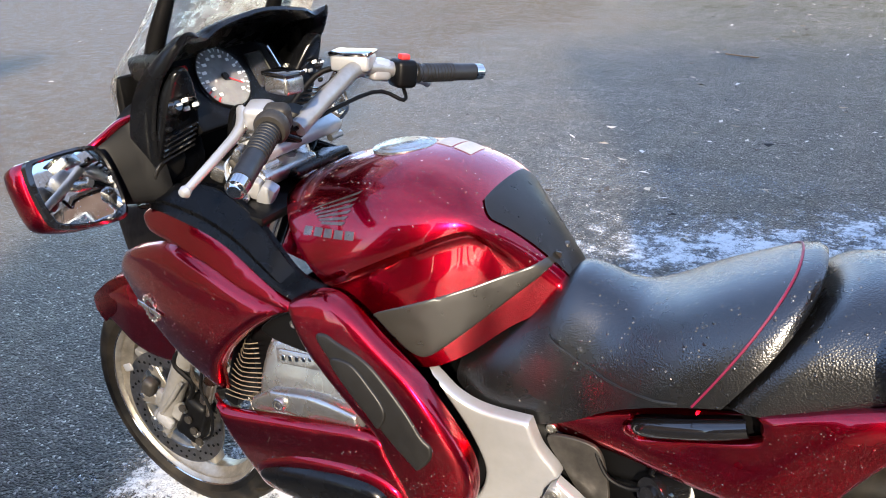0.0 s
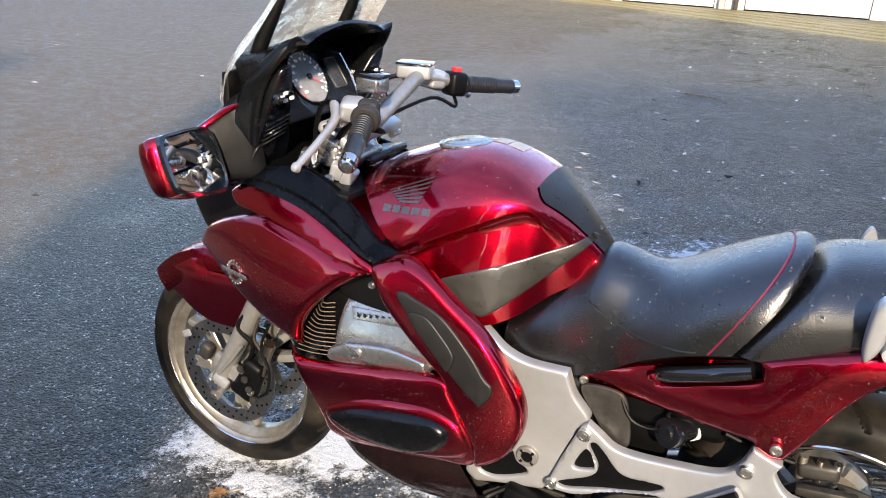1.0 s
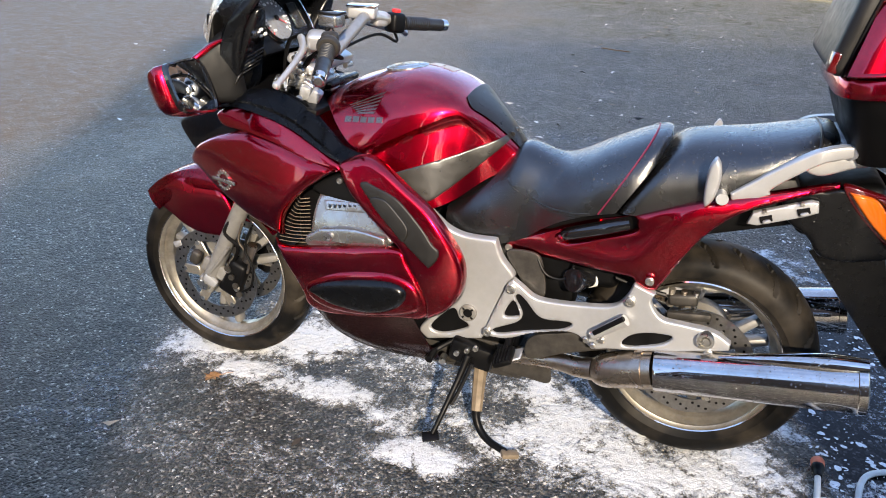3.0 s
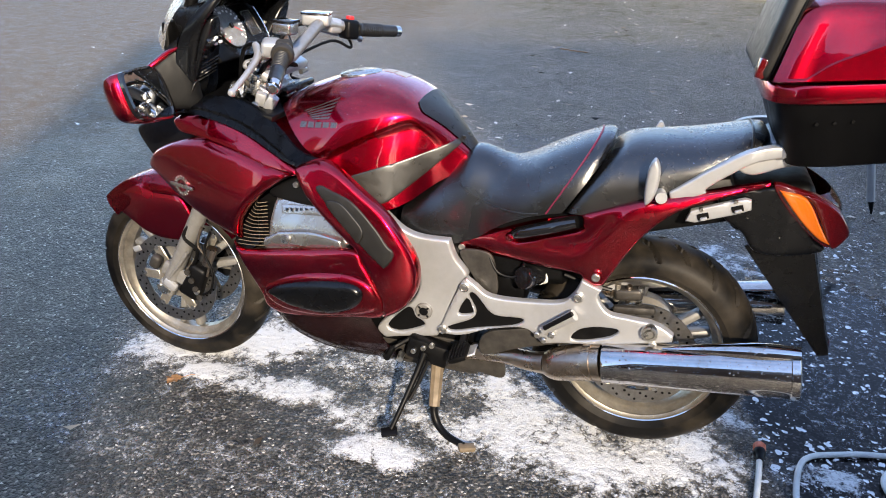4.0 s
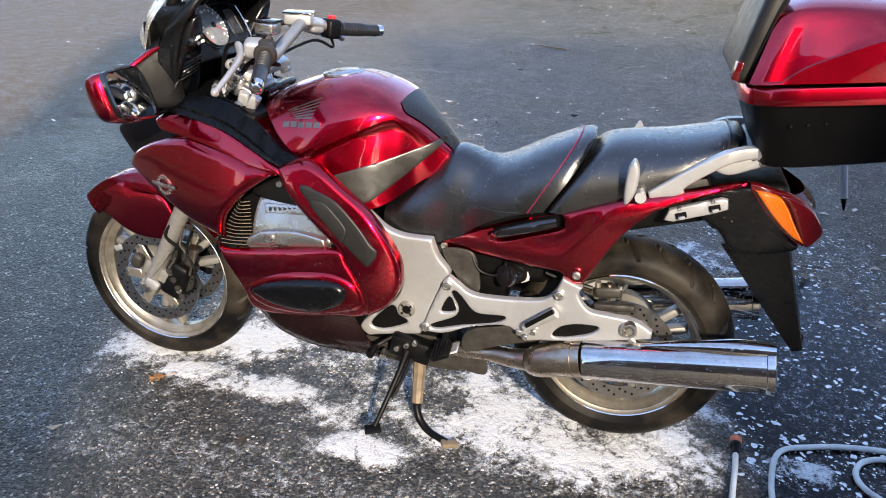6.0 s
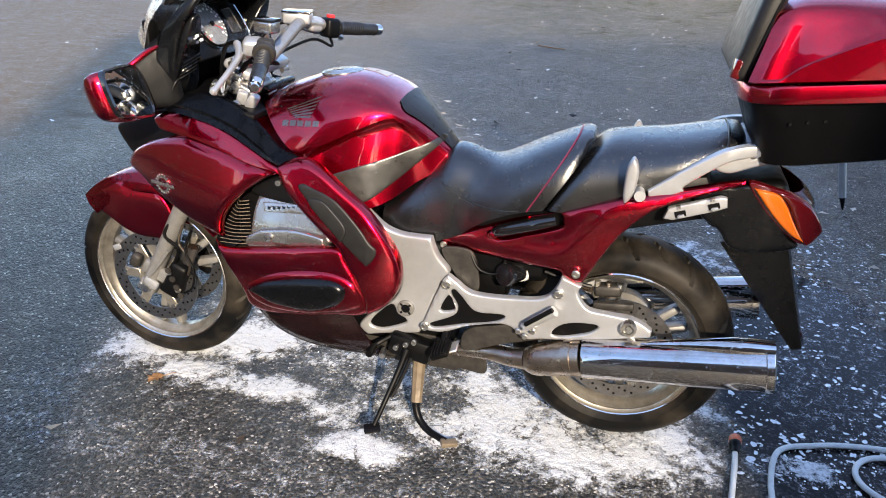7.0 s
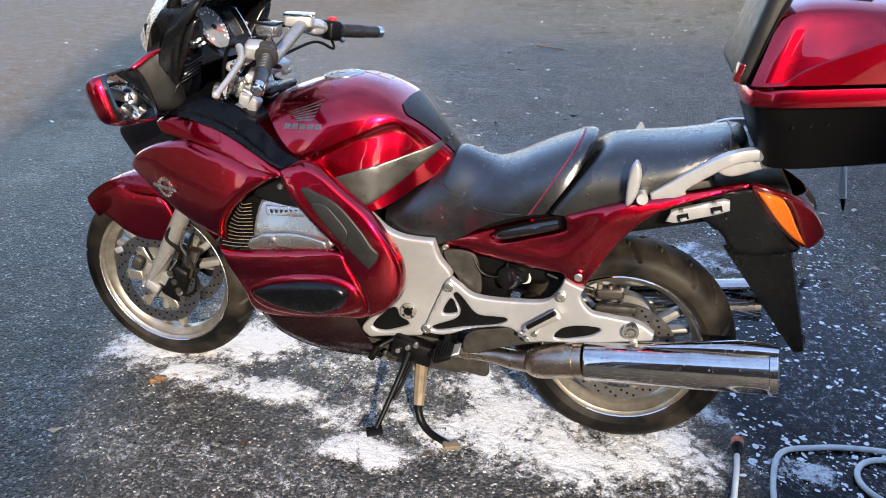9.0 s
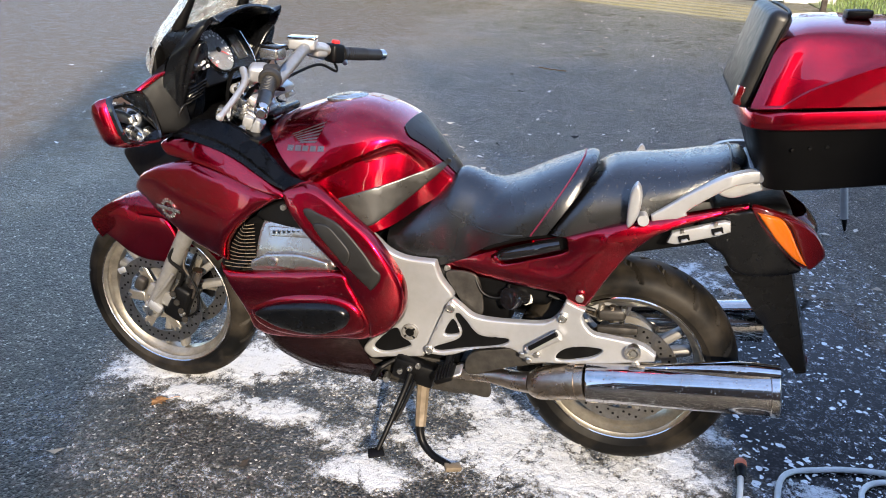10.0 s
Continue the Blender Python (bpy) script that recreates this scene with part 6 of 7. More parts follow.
stone = mx.outputs[2]
# far sunlit band with streaks of sun, painted yellow into the ground colour
sun_band = m.ramp(m.math("MULTIPLY", m.math("SUBTRACT", bandn, 14.0), 0.2), (0.02, 0.0), (0.16, 1.0), (0.75, 0.9), (1.0, 0.1))
sun_streak = m.math("ADD", m.math("MULTIPLY", m.math("SINE", m.math("MULTIPLY", band, 9.0)), 0.3), 0.6)
# warm sunlight on the yard's open side, painted in as a mottled sandy tint
west = m.math("MULTIPLY", m.math("ADD", m.math("ADD", sep.outputs["X"], 1.0), m.math("MULTIPLY", m.math("SUBTRACT", m.noise(0.5, 6, 0.6), 0.5), 5.0)), -0.4)
sun_tint = m.math("MULTIPLY", m.ramp(west, (0.1, 0.0), (0.9, 0.85)), m.ramp(m.noise(7, 8, 0.75), (0.34, 0.45), (0.66, 1.0)))
stone = m.mix(sun_tint, stone, m.mix(m.noise(220, 4, 0.7), (0.07, 0.05, 0.032), (0.30, 0.225, 0.15)))
dry = m.mix(m.math("MULTIPLY", sun_band, sun_streak), m.mix(dim_moss, stone, m.mix(m.noise(30, 5, 0.7), (0.006, 0.009, 0.004), (0.10, 0.095, 0.018))), (0.30, 0.24, 0.07))
# water lies in a shallow basin behind the rear wheel and in scattered films elsewhere
px = m.math("MULTIPLY", m.math("SUBTRACT", sep.outputs["X"], 1.44), 2.4)
py = m.math("MULTIPLY", m.math("SUBTRACT", sep.outputs["Y"], 0.62), 0.95)
pd = m.math("SQRT", m.math("ADD", m.math("MULTIPLY", px, px), m.math("MULTIPLY", py, py)))
pool = m.ramp(m.math("ADD", pd, m.math("MULTIPLY", m.math("SUBTRACT", m.noise(6, 5), 0.5), 0.9)), (0.80, 1.0), (1.02, 0.0))
soak = m.nt.nodes.new("ShaderNodeMix")
soak.data_type, soak.blend_type = "RGBA", "MULTIPLY"
m.link(pool, soak.inputs[0])
m.link(dry, soak.inputs[6])
soak.inputs[7].default_value = (0.22, 0.22, 0.24, 1)
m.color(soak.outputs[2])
wet = m.math("MAXIMUM", pool, m.math("MULTIPLY", m.ramp(g3, (0.5, 0.0), (0.72, 1.0)), 0.2))
rg = m.nt.nodes.new("ShaderNodeMapRange")
rg.inputs["To Min"].default_value, rg.inputs["To Max"].default_value = 0.46, 0.03
m.link(wet, rg.inputs["Value"])
m.rough(m.math("MAXIMUM", rg.outputs[0], m.math("MULTIPLY", m.math("MAXIMUM", dim_moss, sun_tint), 0.9)))
bp = m.add("ShaderNodeBump", Distance=0.0095)
m.link(m.math("ADD", m.math("ADD", m.math("MULTIPLY", v.outputs["Distance"], -1.5), m.math("MULTIPLY", m.noise(26, 4, 0.6), 2.6)), m.math("ADD", m.math("MULTIPLY", g2, 0.7), m.math("MULTIPLY", v2.outputs["Distance"], -1.3))), bp.inputs["Height"])
st = m.nt.nodes.new("ShaderNodeMapRange")
st.inputs["To Min"].default_value, st.inputs["To Max"].default_value = 1.0, 0.015
m.link(wet, st.inputs["Value"])
m.link(st.outputs[0], bp.inputs["Strength"])
m.link(bp.outputs[0], m.b.inputs["Normal"])
sp = m.nt.nodes.new("ShaderNodeMapRange")
sp.inputs["To Min"].default_value, sp.inputs["To Max"].default_value = 0.42, 0.08
m.link(m.math("MAXIMUM", pool, m.math("MULTIPLY", m.math("MAXIMUM", dim_moss, sun_tint), 0.9)), sp.inputs["Value"])
m.link(sp.outputs[0], m.b.inputs["Specular IOR Level"])
ASPHALT = m.m
bm = bmesh.new()
bmesh.ops.create_grid(bm, x_segments=8, y_segments=8, size=150)
plain("ground", bm, ASPHALT, "wet dark grey asphalt yard", "asphalt")

# foam left by the washing
m = Mat("wash_foam", (0.60, 0.61, 0.62), 0.6)
m.bump(m.math("ADD", m.noise(260, 4), m.math("MULTIPLY", m.noise(60, 4), 2.0)), 0.8, 0.005)
fs = m.add("ShaderNodeSeparateXYZ")
m.link(m.co, fs.inputs[0])
wv = m.add("ShaderNodeVectorMath")
wn_ = m.add("ShaderNodeTexNoise", Scale=30.0, Detail=5.0)
m.link(m.co, wn_.inputs["Vector"])
wv.operation = "MULTIPLY_ADD"
m.link(wn_.outputs["Color"], wv.inputs[0])
wv.inputs[1].default_value = (0.10, 0.10, 0.0)
m.link(m.co, wv.inputs[2])
crack = m.add("ShaderNodeTexVoronoi", Scale=15.0)
crack.feature = "DISTANCE_TO_EDGE"
m.link(wv.outputs[0], crack.inputs["Vector"])
# torn gaps here and there, and a grainy edge where the foam sinks between the stones
gap = m.math("MULTIPLY", m.ramp(crack.outputs["Distance"], (0.0, 1.0), (0.11, 0.0)), m.ramp(m.noise(5.5, 4), (0.46, 0.0), (0.66, 0.6)))
grain = m.math("ADD", m.math("MULTIPLY", m.math("SUBTRACT", m.noise(150, 4, 0.7), 0.5), 1.5), m.math("MULTIPLY", m.math("SUBTRACT", m.noise(28, 5, 0.65), 0.5), 1.5))
cover = m.math("SUBTRACT", m.math("ADD", m.math("MULTIPLY", fs.outputs["Z"], 1.0 / 0.007), grain), gap)
m.link(m.ramp(cover, (0.36, 0.0), (0.58, 0.35), (0.95, 0.96)), m.b.inputs["Alpha"])
FOAM = m.m
FLECK = grimy("foam_fleck", (0.74, 0.76, 0.78), 0.5, 0, 60, 0.8, 0.2)
FOAM_SPOTS = [(-0.80, -0.02, 0.25, 0.14, 10, 1.1), (-0.55, 0.11, 0.28, 0.15, 18, 1.3), (-0.60, -0.11, 0.2, 0.07, 0, 1.0), (-0.35, -0.13, 0.28, 0.075, 8, 1.05), (-0.45, -0.28, 0.28, 0.09, 0, 0.45), (-0.09, -0.2, 0.12, 0.08, -40, 0.92), (0.06, -0.13, 0.26, 0.11, 0, 0.72),
              (0.08, -0.33, 0.16, 0.085, 0, 1.1), (-0.08, 0.05, 0.30, 0.13, 0, 0.72), (0.32, 0.1, 0.2, 0.16, 0, 0.9), (0.5, -0.1, 0.32, 0.21, -15, 1.15), (0.75, -0.15, 0.36, 0.14, 10, 1.1), (0.95, -0.05, 0.16, 0.16, 20, 1.05),
              (0.28, -0.18, 0.14, 0.10, 0, 0.98), (0.70, 0.15, 0.42, 0.15, 0, 0.8), (1.06, 0.16, 0.09, 0.06, 0, 0.7), (1.35, -0.02, 0.07, 0.06, 0, 1.0), (1.24, -0.05, 0.11, 0.08, 0, 0.6), (-0.4, 0.4, 0.5, 0.2, 0, 0.6),
              (0.30, 2.15, 0.75, 0.5, 20, 0.85), (0.95, 2.6, 0.5, 0.4, 20, 0.85), (1.05, 1.45, 0.35, 0.25, 20, 0.8), (0.75, 0.9, 0.4, 0.3, 0, 0.6)]


def foam_density(x, y):
    d = 0.0
    for cx, cy, rx, ry, an, k in FOAM_SPOTS:
        dx, dy = x - cx, y - cy
        ca, sa = math.cos(radians(an)), math.sin(radians(an))
        u, w = (dx * ca + dy * sa) / rx, (-dx * sa + dy * ca) / ry
        q = u * u + w * w
        if q < 2.6:
            d = max(d, k * math.exp(-q * 0.8))
    return d


def foam_patch(bm, x0, x1, y0, y1, cell, thick):
    nx, ny = int((x1 - x0) / cell), int((y1 - y0) / cell)
    hgt = np.zeros((nx + 1, ny + 1))
    for i in range(nx + 1):
        for j in range(ny + 1):
            x, y = x0 + i * cell, y0 + j * cell
            d = foam_density(x, y)
            if d < 0.05:
                continue
            n1 = noise.fractal(Vector((x * 9, y * 9, 1.7)), 0.7, 2.1, 4)
            n2 = noise.fractal(Vector((x * 55, y * 55, 4.1)), 0.8, 2.0, 3)
            hgt[i, j] = d - 0.42 + 0.34 * n1 + 0.16 * n2 * (0.4 + d)
    vs = {}

    def vert(i, j):
        if (i, j) not in vs:
            h = max(0.0, min(1.0, (hgt[i, j] + 0.22) * 1.2))
            jit = cell * 0.35
            vs[(i, j)] = bm.verts.new((x0 + i * cell + jit * math.sin(i * 12.9 + j * 78.2), y0 + j * cell + jit * math.cos(i * 39.3 + j * 11.1), 0.0005 + thick * h))
        return vs[(i, j)]
    for i in range(nx):
        for j in range(ny):
            if min(hgt[i, j], hgt[i + 1, j], hgt[i, j + 1], hgt[i + 1, j + 1]) > -0.22:
                bm.faces.new((vert(i, j), vert(i + 1, j), vert(i + 1, j + 1), vert(i, j + 1)))


bm = bmesh.new()
foam_patch(bm, -1.15, 1.75, -0.6, 0.75, 0.0055, 0.007)
foam_patch(bm, -0.9, 1.9, 0.76, 3.3, 0.010, 0.007)
plain("wash_foam", bm, FOAM, "white soap foam melting on the wet asphalt", "foam", "stuff", 60)
rng = random.Random(5)
bm = bmesh.new()
for k in range(3000):
    x, y = 1.12 + rng.random() ** 1.2 * 1.3, -0.1 + rng.random() ** 1.2 * 2.1
    s = 0.003 + 0.012 * rng.random() ** 2.2
    if k % 6 == 0:
        x, y = -1.3 + 2.6 * rng.random(), -0.85 + 1.2 * rng.random()
        s = 0.0015 + 0.003 * rng.random()
        if rng.random() > foam_density(x, y) * 1.2 + 0.12:
            continue
    elif k % 6 == 1:
        x, y = rng.uniform(-5.0, 3.0), rng.uniform(0.6, 7.0)
        s = rng.uniform(0.002, 0.006)
    elif noise.noise(Vector((x * 4.0, y * 4.0, 2.0))) < -0.12 + 0.3 * rng.random() - 0.15:
        continue
    a, e, bend = rng.random() * 6.28, 0.3 + 0.5 * rng.random(), rng.uniform(-0.5, 0.5)
    ca, sa = math.cos(a), math.sin(a)
    vv = []
    for q in range(8):
        t = q * math.pi / 4 + 0.35 * rng.random()
        u, w = s * math.cos(t), s * e * math.sin(t) * (0.75 + 0.5 * rng.random())
        w += bend * (u * u / s - 0.4 * s)
        vv.append(bm.verts.new((x + u * ca - w * sa, y + u * sa + w * ca, 0.0015)))
    top = bm.verts.new((x - bend * s * 0.3 * -sa, y - bend * s * 0.3 * ca, 0.0035))
    for i in range(8):
        bm.faces.new((vv[i], vv[(i + 1) % 8], top))
plain("foam_flecks", bm, FLECK, "loose white foam flecks floating on the shallow water", "foam", "stuff", 60)

# fallen leaf, debris
m = Mat("dry_leaf", (0.30, 0.15, 0.06), 0.6)
m.color(m.mix(m.noise(60, 4), (0.20, 0.09, 0.035), (0.42, 0.24, 0.10)))
LEAF = m.m
m = Mat("leaf_scraps", (0.3, 0.25, 0.18), 0.6)
m.color(m.ramp(m.add("ShaderNodeNewGeometry").outputs["Random Per Island"], (0.0, (0.012, 0.010, 0.008)), (0.28, (0.05, 0.035, 0.02)), (0.45, (0.32, 0.26, 0.18)), (0.75, (0.55, 0.50, 0.42)), (1.0, (0.70, 0.68, 0.64))))
SCRAP = m.m


def leaf_mesh(size, seed):
    rg_ = random.Random(seed)
    bm = bmesh.new()
    c = bm.verts.new((0, 0, size * 0.12))
    ring = []
    for k in range(20):
        a = 2 * math.pi * k / 20
        rr = size * (1.0 if k % 4 == 0 else 0.62 if k % 2 else 0.75) * (0.85 + 0.3 * rg_.random())
        ring.append(bm.verts.new((rr * math.cos(a), rr * 0.8 * math.sin(a), size * 0.25 * rg_.random() + 0.001)))
    for k in range(20):
        bm.faces.new((c, ring[k], ring[(k + 1) % 20]))
    bmesh.ops.solidify(bm, geom=bm.faces[:], thickness=0.0008)
    tube([(size * 0.9, 0, 0.004), (size * 1.5, size * 0.2, 0.003), (size * 1.9, size * 0.1, 0.002)], 0.0012, 5, 2, bm=bm)
    return bm


lf = tagged(part("fallen_leaf", leaf_mesh(0.034, 3), LEAF, None), "brown dry fallen leaf lying in the foam", "leaf")
lf.matrix_world = pose(-0.703, -0.2, 0.003, 8, -6, 30)
bm = bmesh.new()
for k in range(1300):
    x, y = rng.uniform(-9, 6), rng.uniform(0.8, 15)
    if k > 240:
        x, y = rng.uniform(-0.8, 5.8), rng.uniform(2.2, 14)
    if k < 40:
        x, y = rng.uniform(-2.5, 2.2), rng.uniform(-1.0, 4)
    s = 0.010 + 0.030 * rng.random() ** 2
    a = rng.random() * 6.28
    p = [bm.verts.new((x + s * q * math.cos(a + t), y + s * q * math.sin(a + t), 0.002 + 0.55 * s * rng.random())) for q, t in ((1, 0), (0.5, 1.2), (0.9, 3.0), (0.45, 4.6))]
    bm.faces.new(p)
plain("ground_litter", bm, SCRAP, "scattered leaf scraps and grit on the asphalt", "litter", "stuff")
twig = tagged(part("twig", tube([(-0.5, 7.1, 0.01), (-0.35, 7.02, 0.012), (-0.18, 7.0, 0.008)], 0.006, 6), LEAF, None), "short dark twig lying on the asphalt", "twig")

# garden hose and its coupling
hose = tagged(new("garden_hose"), "pale grey garden hose lying in loops on the wet ground", "hose")
part("hose_tube", tube([(1.131, -0.02, 0.017), (1.125, -0.09, 0.010), (1.108, -0.22, 0.0095), (1.09, -0.38, 0.0095), (1.12, -0.5, 0.0095), (1.19, -0.42, 0.0095), (1.213, -0.25, 0.0095), (1.222, -0.12, 0.0095), (1.246, 0.0, 0.0095), (1.285, 0.058, 0.0095), (1.36, 0.092, 0.0095), (1.45, 0.122, 0.0095), (1.58, 0.142, 0.0095), (1.75, 0.14, 0.0095), (1.95, 0.05, 0.0095), (1.98, -0.12, 0.0095), (1.80, -0.22, 0.0095), (1.62, -0.16, 0.0095), (1.50, -0.085, 0.0095), (1.468, -0.012, 0.0095), (1.50, 0.062, 0.0095), (1.58, 0.10, 0.0095), (1.7, 0.085, 0.0095), (1.8, -0.02, 0.0095), (1.76, -0.13, 0.0095), (1.6, -0.27, 0.0095), (1.4, -0.235, 0.0095), (1.30, -0.24, 0.0095), (1.2, -0.33, 0.0165)], 0.0088, 10, 6), HOSE, hose)
part("coupling", lathe([(0, 0), (0.017, 0), (0.0185, 0.004), (0.0185, 0.024), (0.0165, 0.028), (0.012, 0.028), (0.011, 0.012), (0, 0.012)], 20, aim((1.134, 0.018, 0.020), (0.05, 1, 0.02))), ORANGE, hose, "orange coupling collar")
part("coupling_body", lathe([(0, -0.045), (0.010, -0.045), (0.013, -0.035), (0.0135, -0.02), (0.017, -0.016), (0.0175, 0.0), (0, 0.001)], 20, aim((1.134, 0.018, 0.020), (0.05, 1, 0.02))), DARK, hose, "dark coupling body")

# grey pole standing behind
pole = tagged(new("metal_pole"), "slim grey metal pole leaning on a dark pointed foot", "pole")
part("pole_tube", tube([(1.882, 2.45, 0.075), (1.70, 2.45, 0.88)], 0.021, 14, 1), ALLOY, pole)
part("pole_foot", tube([(1.900, 2.45, 0.003), (1.882, 2.45, 0.077)], [0.006, 0.017], 12, 1), DARK, pole)

# ---- far side of the yard: garages, post, verge ----
WALL = grimy("pale_render", (0.62, 0.58, 0.50), 0.85, 0, 1.5, 0.8, 0.3)
DOORWHITE = grimy("white_door_paint", (0.80, 0.80, 0.77), 0.5, 0, 1.2, 0.88, 0.05)
CONCRETE = grimy("grey_concrete", (0.36, 0.34, 0.31), 0.85, 0, 3, 0.7, 0.3)
WOOD = grimy("dark_post_wood", (0.06, 0.045, 0.032), 0.8, 0, 12, 0.6, 0.3)
GY = 20.9
DOORS = [(-9.6, -7.2), (-6.9, -4.5), (-4.2, -1.75), (-1.0, 1.95), (2.4, 4.0)]
bm = bmesh.new()
edges_x = [-13.0] + [q for d in DOORS for q in d] + [5.2]
for a, b in zip(edges_x[::2], edges_x[1::2]):
    rbox((b - a, 0.25, 2.45), pose((a + b) / 2, GY + 0.125, 1.225), 0.01, 1, bm)
rbox((18.2, 0.25, 0.35), pose(-3.9, GY + 0.128, 2.275), 0.0, 1, bm)
plain("wall_north", bm, WALL, "pale rendered garage front", "wall")
bm = bmesh.new()
rbox((18.6, 5.4, 0.14), pose(-3.9, GY + 2.4, 2.55), 0.01, 1, bm)
plain("roof", bm, CONCRETE, "flat concrete garage roof", "roof")
bm = bmesh.new()
for x in (-13, 5.2):
    rbox((0.2, 5, 2.45), pose(x, GY + 2.7, 1.225), 0.0, 1, bm)
rbox((18.2, 0.2, 2.45), pose(-3.9, GY + 5.1, 1.225), 0.0, 1, bm)
plain("wall_garage_back", bm, WALL, "plain garage back walls", "wall")
for i, (a, b) in enumerate(DOORS):
    d = tagged(new("door_%d" % (i + 1)), "white ribbed metal garage door, closed", "garage door", "garage doors", "structure")
    d.location = ((a + b) / 2, GY, 0)
    w = b - a
    part("door_leaf", rbox((w - 0.05, 0.05, 2.08), pose(0, 0.06, 1.06), 0.006, 1), DOORWHITE, d)
    for k in range(26):
        part("door_rib", rbox((w - 0.12, 0.02, 0.045), pose(0, 0.03, 0.07 + 0.078 * k), 0.006, 1), DOORWHITE, d)
    part("door_seal", rbox((w - 0.04, 0.04, 0.035), pose(0, 0.05, 0.018), 0.004, 1), DARK, d)
for x in (-1.55, -1.2):
    tagged(part("gate_post", rbox((0.16 if x < -1.4 else 0.1, 0.14, 2.3), pose(x, GY - 0.09, 1.15), 0.01, 1), CONCRETE if x < -1.4 else WOOD, None), "concrete post between the garage doors" if x < -1.4 else "dark timber post between the garage doors", "post")
tagged(part("timber_post", rbox((0.12, 0.12, 1.6), pose(4.43, 17.95, 0.8), 0.01, 2), WOOD, None), "dark brown timber post beside the verge", "post")
m = Mat("verge_soil", (0.10, 0.09, 0.05), 0.9)
m.color(m.mix(m.noise(6, 6), (0.09, 0.075, 0.045), (0.12, 0.16, 0.04)))
VERGE = m.m
bm = bmesh.new()
bmesh.ops.create_grid(bm, x_segments=30, y_segments=20, size=1.0, matrix=Matrix.Translation((11.0, 20.5, 0.03)) @ Matrix.Diagonal((6.4, 3.2, 1, 1)))
for q in bm.verts:
    q.co.z += 0.05 * noise.noise(q.co * 1.3)
bmesh.ops.solidify(bm, geom=bm.faces[:], thickness=0.1)
plain("verge", bm, VERGE, "rough earth verge at the yard's edge", "verge")
m = Mat("grass_blades", (0.10, 0.17, 0.03), 0.6)
m.color(m.mix(m.noise(3, 4), (0.08, 0.13, 0.03), (0.19, 0.24, 0.06)))
GRASS = m.m
vl, fl_ = [], []
for k in range(9000):
    x, y = 4.7 + 12.5 * rng.random(), 17.3 + 6.3 * rng.random()
    if x < 5.6 and y < 18.0:
        continue
    h, a = rng.uniform(0.06, 0.16), rng.random() * 6.28
    dx, dy = 0.012 * math.cos(a), 0.012 * math.sin(a)
    o = len(vl)
    z0 = 0.05
    vl += [(x - dx, y - dy, z0), (x + dx, y + dy, z0), (x + dy * 3, y - dx * 3, z0 + h)]
    fl_.append((o, o + 1, o + 2))
me = bpy.data.meshes.new("grass")
me.from_pydata(vl, [], fl_)
me.materials.append(GRASS)
tagged(new("grass", me), "short green grass on the verge", "grass", "", "stuff")

# ---- behind the camera: unseen houses added to shape the sunlight, and bare trees ----
BRICKISH = grimy("brown_brick_house", (0.11, 0.068, 0.05), 0.85, 0, 1.2, 0.75, 0.3)
SLATE = grimy("slate_roof", (0.10, 0.10, 0.11), 0.6, 0, 3, 0.7, 0.3)


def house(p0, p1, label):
    """An added, unseen house that blocks the sun; its front runs from p0 to p1 across the sun's way."""
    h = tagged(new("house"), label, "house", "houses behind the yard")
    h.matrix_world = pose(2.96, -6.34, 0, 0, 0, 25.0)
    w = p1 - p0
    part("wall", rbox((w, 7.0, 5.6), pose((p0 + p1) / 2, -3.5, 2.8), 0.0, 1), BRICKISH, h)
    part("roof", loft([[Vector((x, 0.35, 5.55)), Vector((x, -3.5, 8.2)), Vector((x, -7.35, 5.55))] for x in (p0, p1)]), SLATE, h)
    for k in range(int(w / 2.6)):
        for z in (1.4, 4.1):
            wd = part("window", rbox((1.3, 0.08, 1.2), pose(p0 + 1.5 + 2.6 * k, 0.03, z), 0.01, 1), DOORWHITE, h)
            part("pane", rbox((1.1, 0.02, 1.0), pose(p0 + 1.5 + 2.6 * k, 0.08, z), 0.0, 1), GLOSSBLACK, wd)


# unseen blocks with gaps between them, added so the sun falls in bands
house(-8.5, -4.5, "unseen brown brick house with a slate roof, added to shade the yard")
house(-2.1, -0.92, "unseen narrow brick block, added to cast shade between two sun gaps")
# unseen house added so the fairing mirrors dark brick instead of bright sky
lh = tagged(new("house"), "unseen long brown brick house, added to darken reflections in the fairing", "house", "houses behind the yard")
lh.matrix_world = pose(-13.0, -8.0, 0, 0, 0, -90)
part("wall", rbox((26.0, 7.0, 5.2), pose(0, -3.5, 2.6), 0.0, 1), BRICKISH, lh)
part("roof", loft([[Vector((x, 0.35, 5.15)), Vector((x, -3.5, 7.6)), Vector((x, -7.35, 5.15))] for x in (-13.2, 13.2)]), SLATE, lh)
# unseen tall block added to hide bright sky from the wet ground's reflection
nb = tagged(new("house"), "unseen tall brown brick house, added to darken reflections on the ground", "house", "houses behind the yard")
nb.matrix_world = pose(17.5, 27.0, 0, 0, 0, 145)
part("wall", rbox((24.0, 8.0, 9.0), pose(0, -4.0, 4.5), 0.0, 1), BRICKISH, nb)
part("roof", loft([[Vector((x, 0.35, 8.95)), Vector((x, -4.0, 12.5)), Vector((x, -8.35, 8.95))] for x in (-12.2, 12.2)]), SLATE, nb)
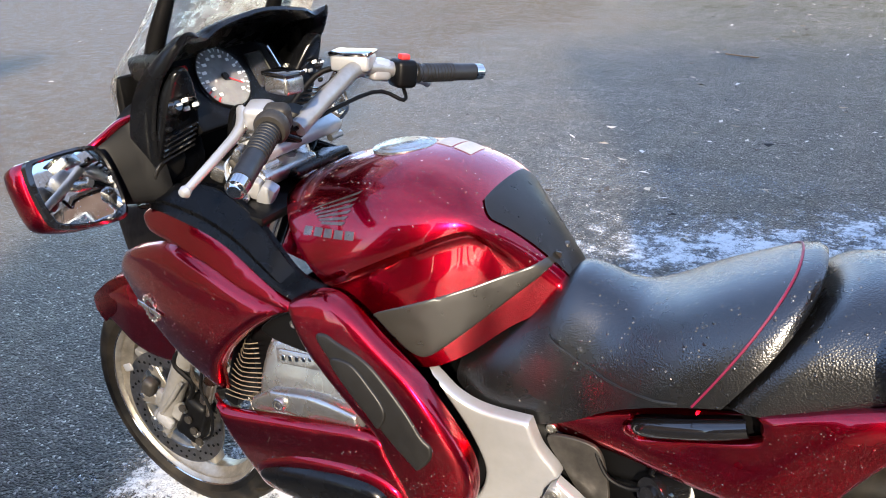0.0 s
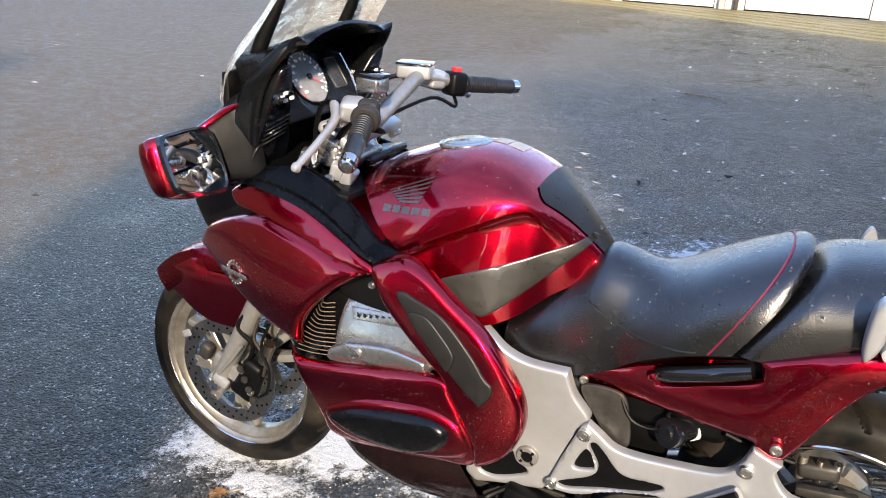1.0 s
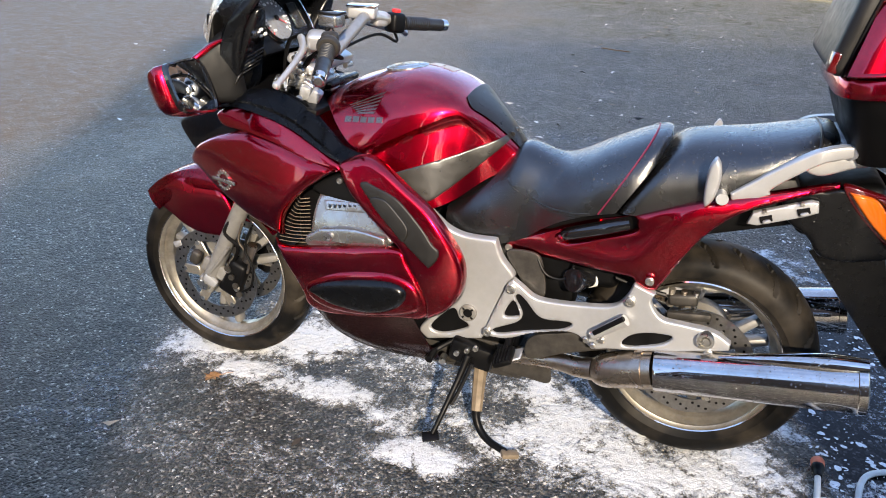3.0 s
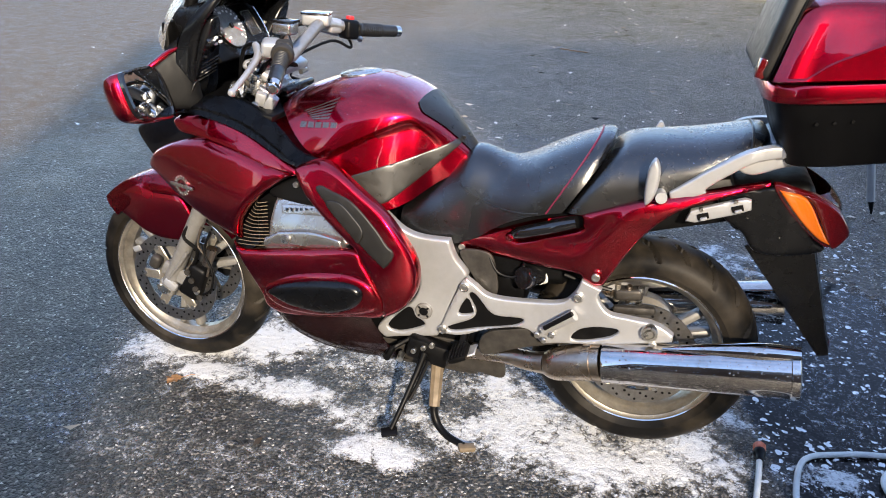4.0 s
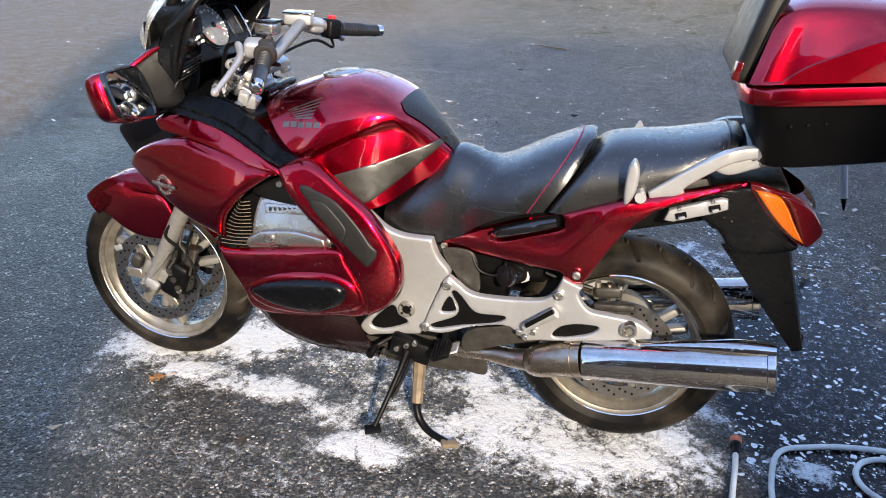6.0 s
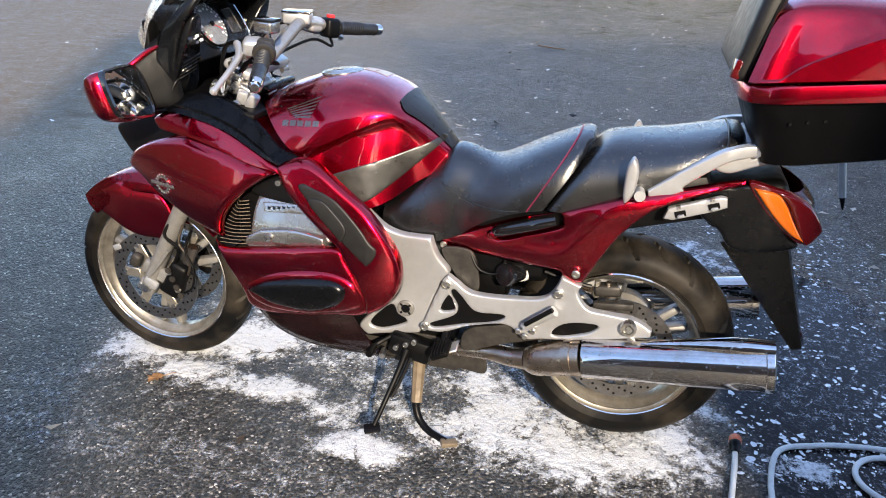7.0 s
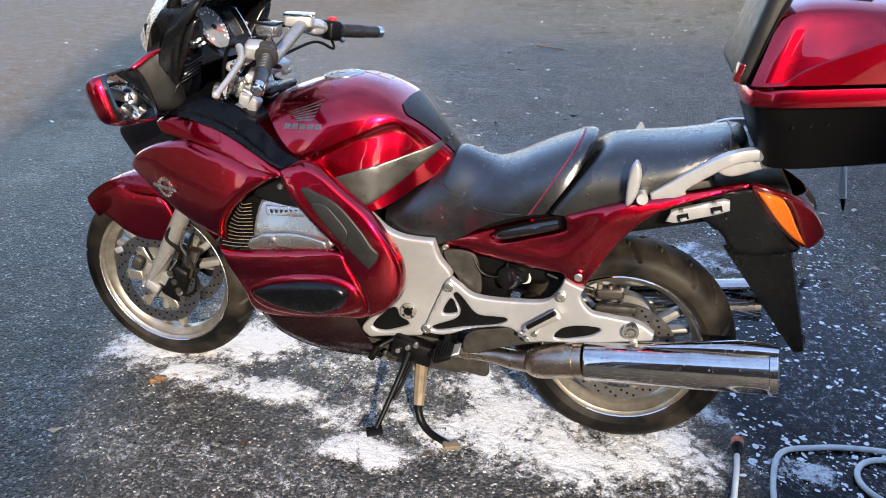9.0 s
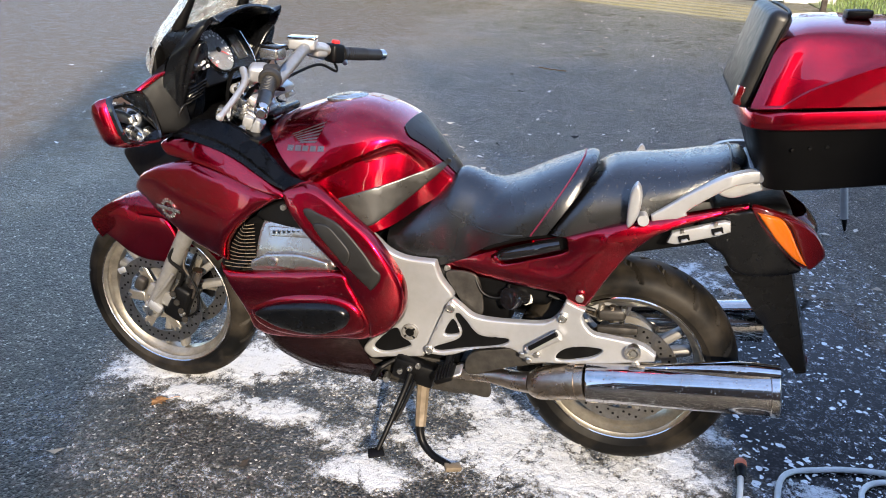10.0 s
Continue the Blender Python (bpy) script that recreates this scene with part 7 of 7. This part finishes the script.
for k in range(7):
    for z in (1.5, 4.3, 7.1):
        wd = part("window", rbox((1.4, 0.08, 1.3), pose(-10.2 + 3.4 * k, 0.03, z), 0.01, 1), DOORWHITE, nb)
        part("pane", rbox((1.2, 0.02, 1.1), pose(-10.2 + 3.4 * k, 0.08, z), 0.0, 1), GLOSSBLACK, wd)
house(0.95, 12.0, "unseen brown brick house, added to bound the narrow sun gap")
m = Mat("bare_bark", (0.07, 0.055, 0.042), 0.9)
m.bump(m.noise(30, 5), 0.6, 0.01)
BARK = m.m


def bare_tree(at, height, seed, label):
    rg_ = random.Random(seed)
    t = tagged(new("bare_tree"), label, "tree", "bare trees")
    t.location = at
    trunk, crown = bmesh.new(), bmesh.new()

    def grow(bm, p, d, ln, r, depth):
        q = p + d * ln
        mid = (p + q) / 2 + Vector((rg_.uniform(-1, 1), rg_.uniform(-1, 1), 0)) * ln * 0.06
        tube([tuple(p), tuple(mid), tuple(q)], [r, r * 0.85, r * 0.7], 6 if depth > 3 else 4, 2, False, bm)
        if depth == 0:
            return
        for k in range(3 if depth > 1 else 3):
            nd = (d + Vector((rg_.uniform(-1, 1), rg_.uniform(-1, 1), rg_.uniform(-0.25, 0.6))) * 0.75).normalized()
            grow(crown, p.lerp(q, rg_.uniform(0.7, 1.0)), nd, ln * rg_.uniform(0.62, 0.85), r * 0.58, depth - 1)
    grow(trunk, Vector((0, 0, -0.05)), Vector((0, 0, 1)), height * 0.27, height * 0.022, 5)
    part("trunk", trunk, BARK, t)
    part("crown", crown, BARK, t)


# unseen trees added so the far ground reflects less sky
for tx, ty, hh, sd_ in ((4.5, 29.0, 11.0, 21), (9.0, 27.0, 12.0, 22), (13.5, 25.5, 12.0, 23), (18.0, 22.0, 11.0, 24), (21.0, 17.0, 11.0, 25), (0.0, 30.0, 12.0, 26), (-5.0, 29.0, 11.0, 27), (-11.0, 29.0, 12.0, 28)):
    bare_tree((tx, ty, 0), hh, sd_, "unseen bare winter tree, added to darken reflections on the far ground")
bare_tree((8.6, -18.6, 0), 8.0, 2, "tall bare winter tree behind the yard")
bare_tree((11.2, -21.5, 0), 9.0, 7, "wide bare winter tree behind the yard")
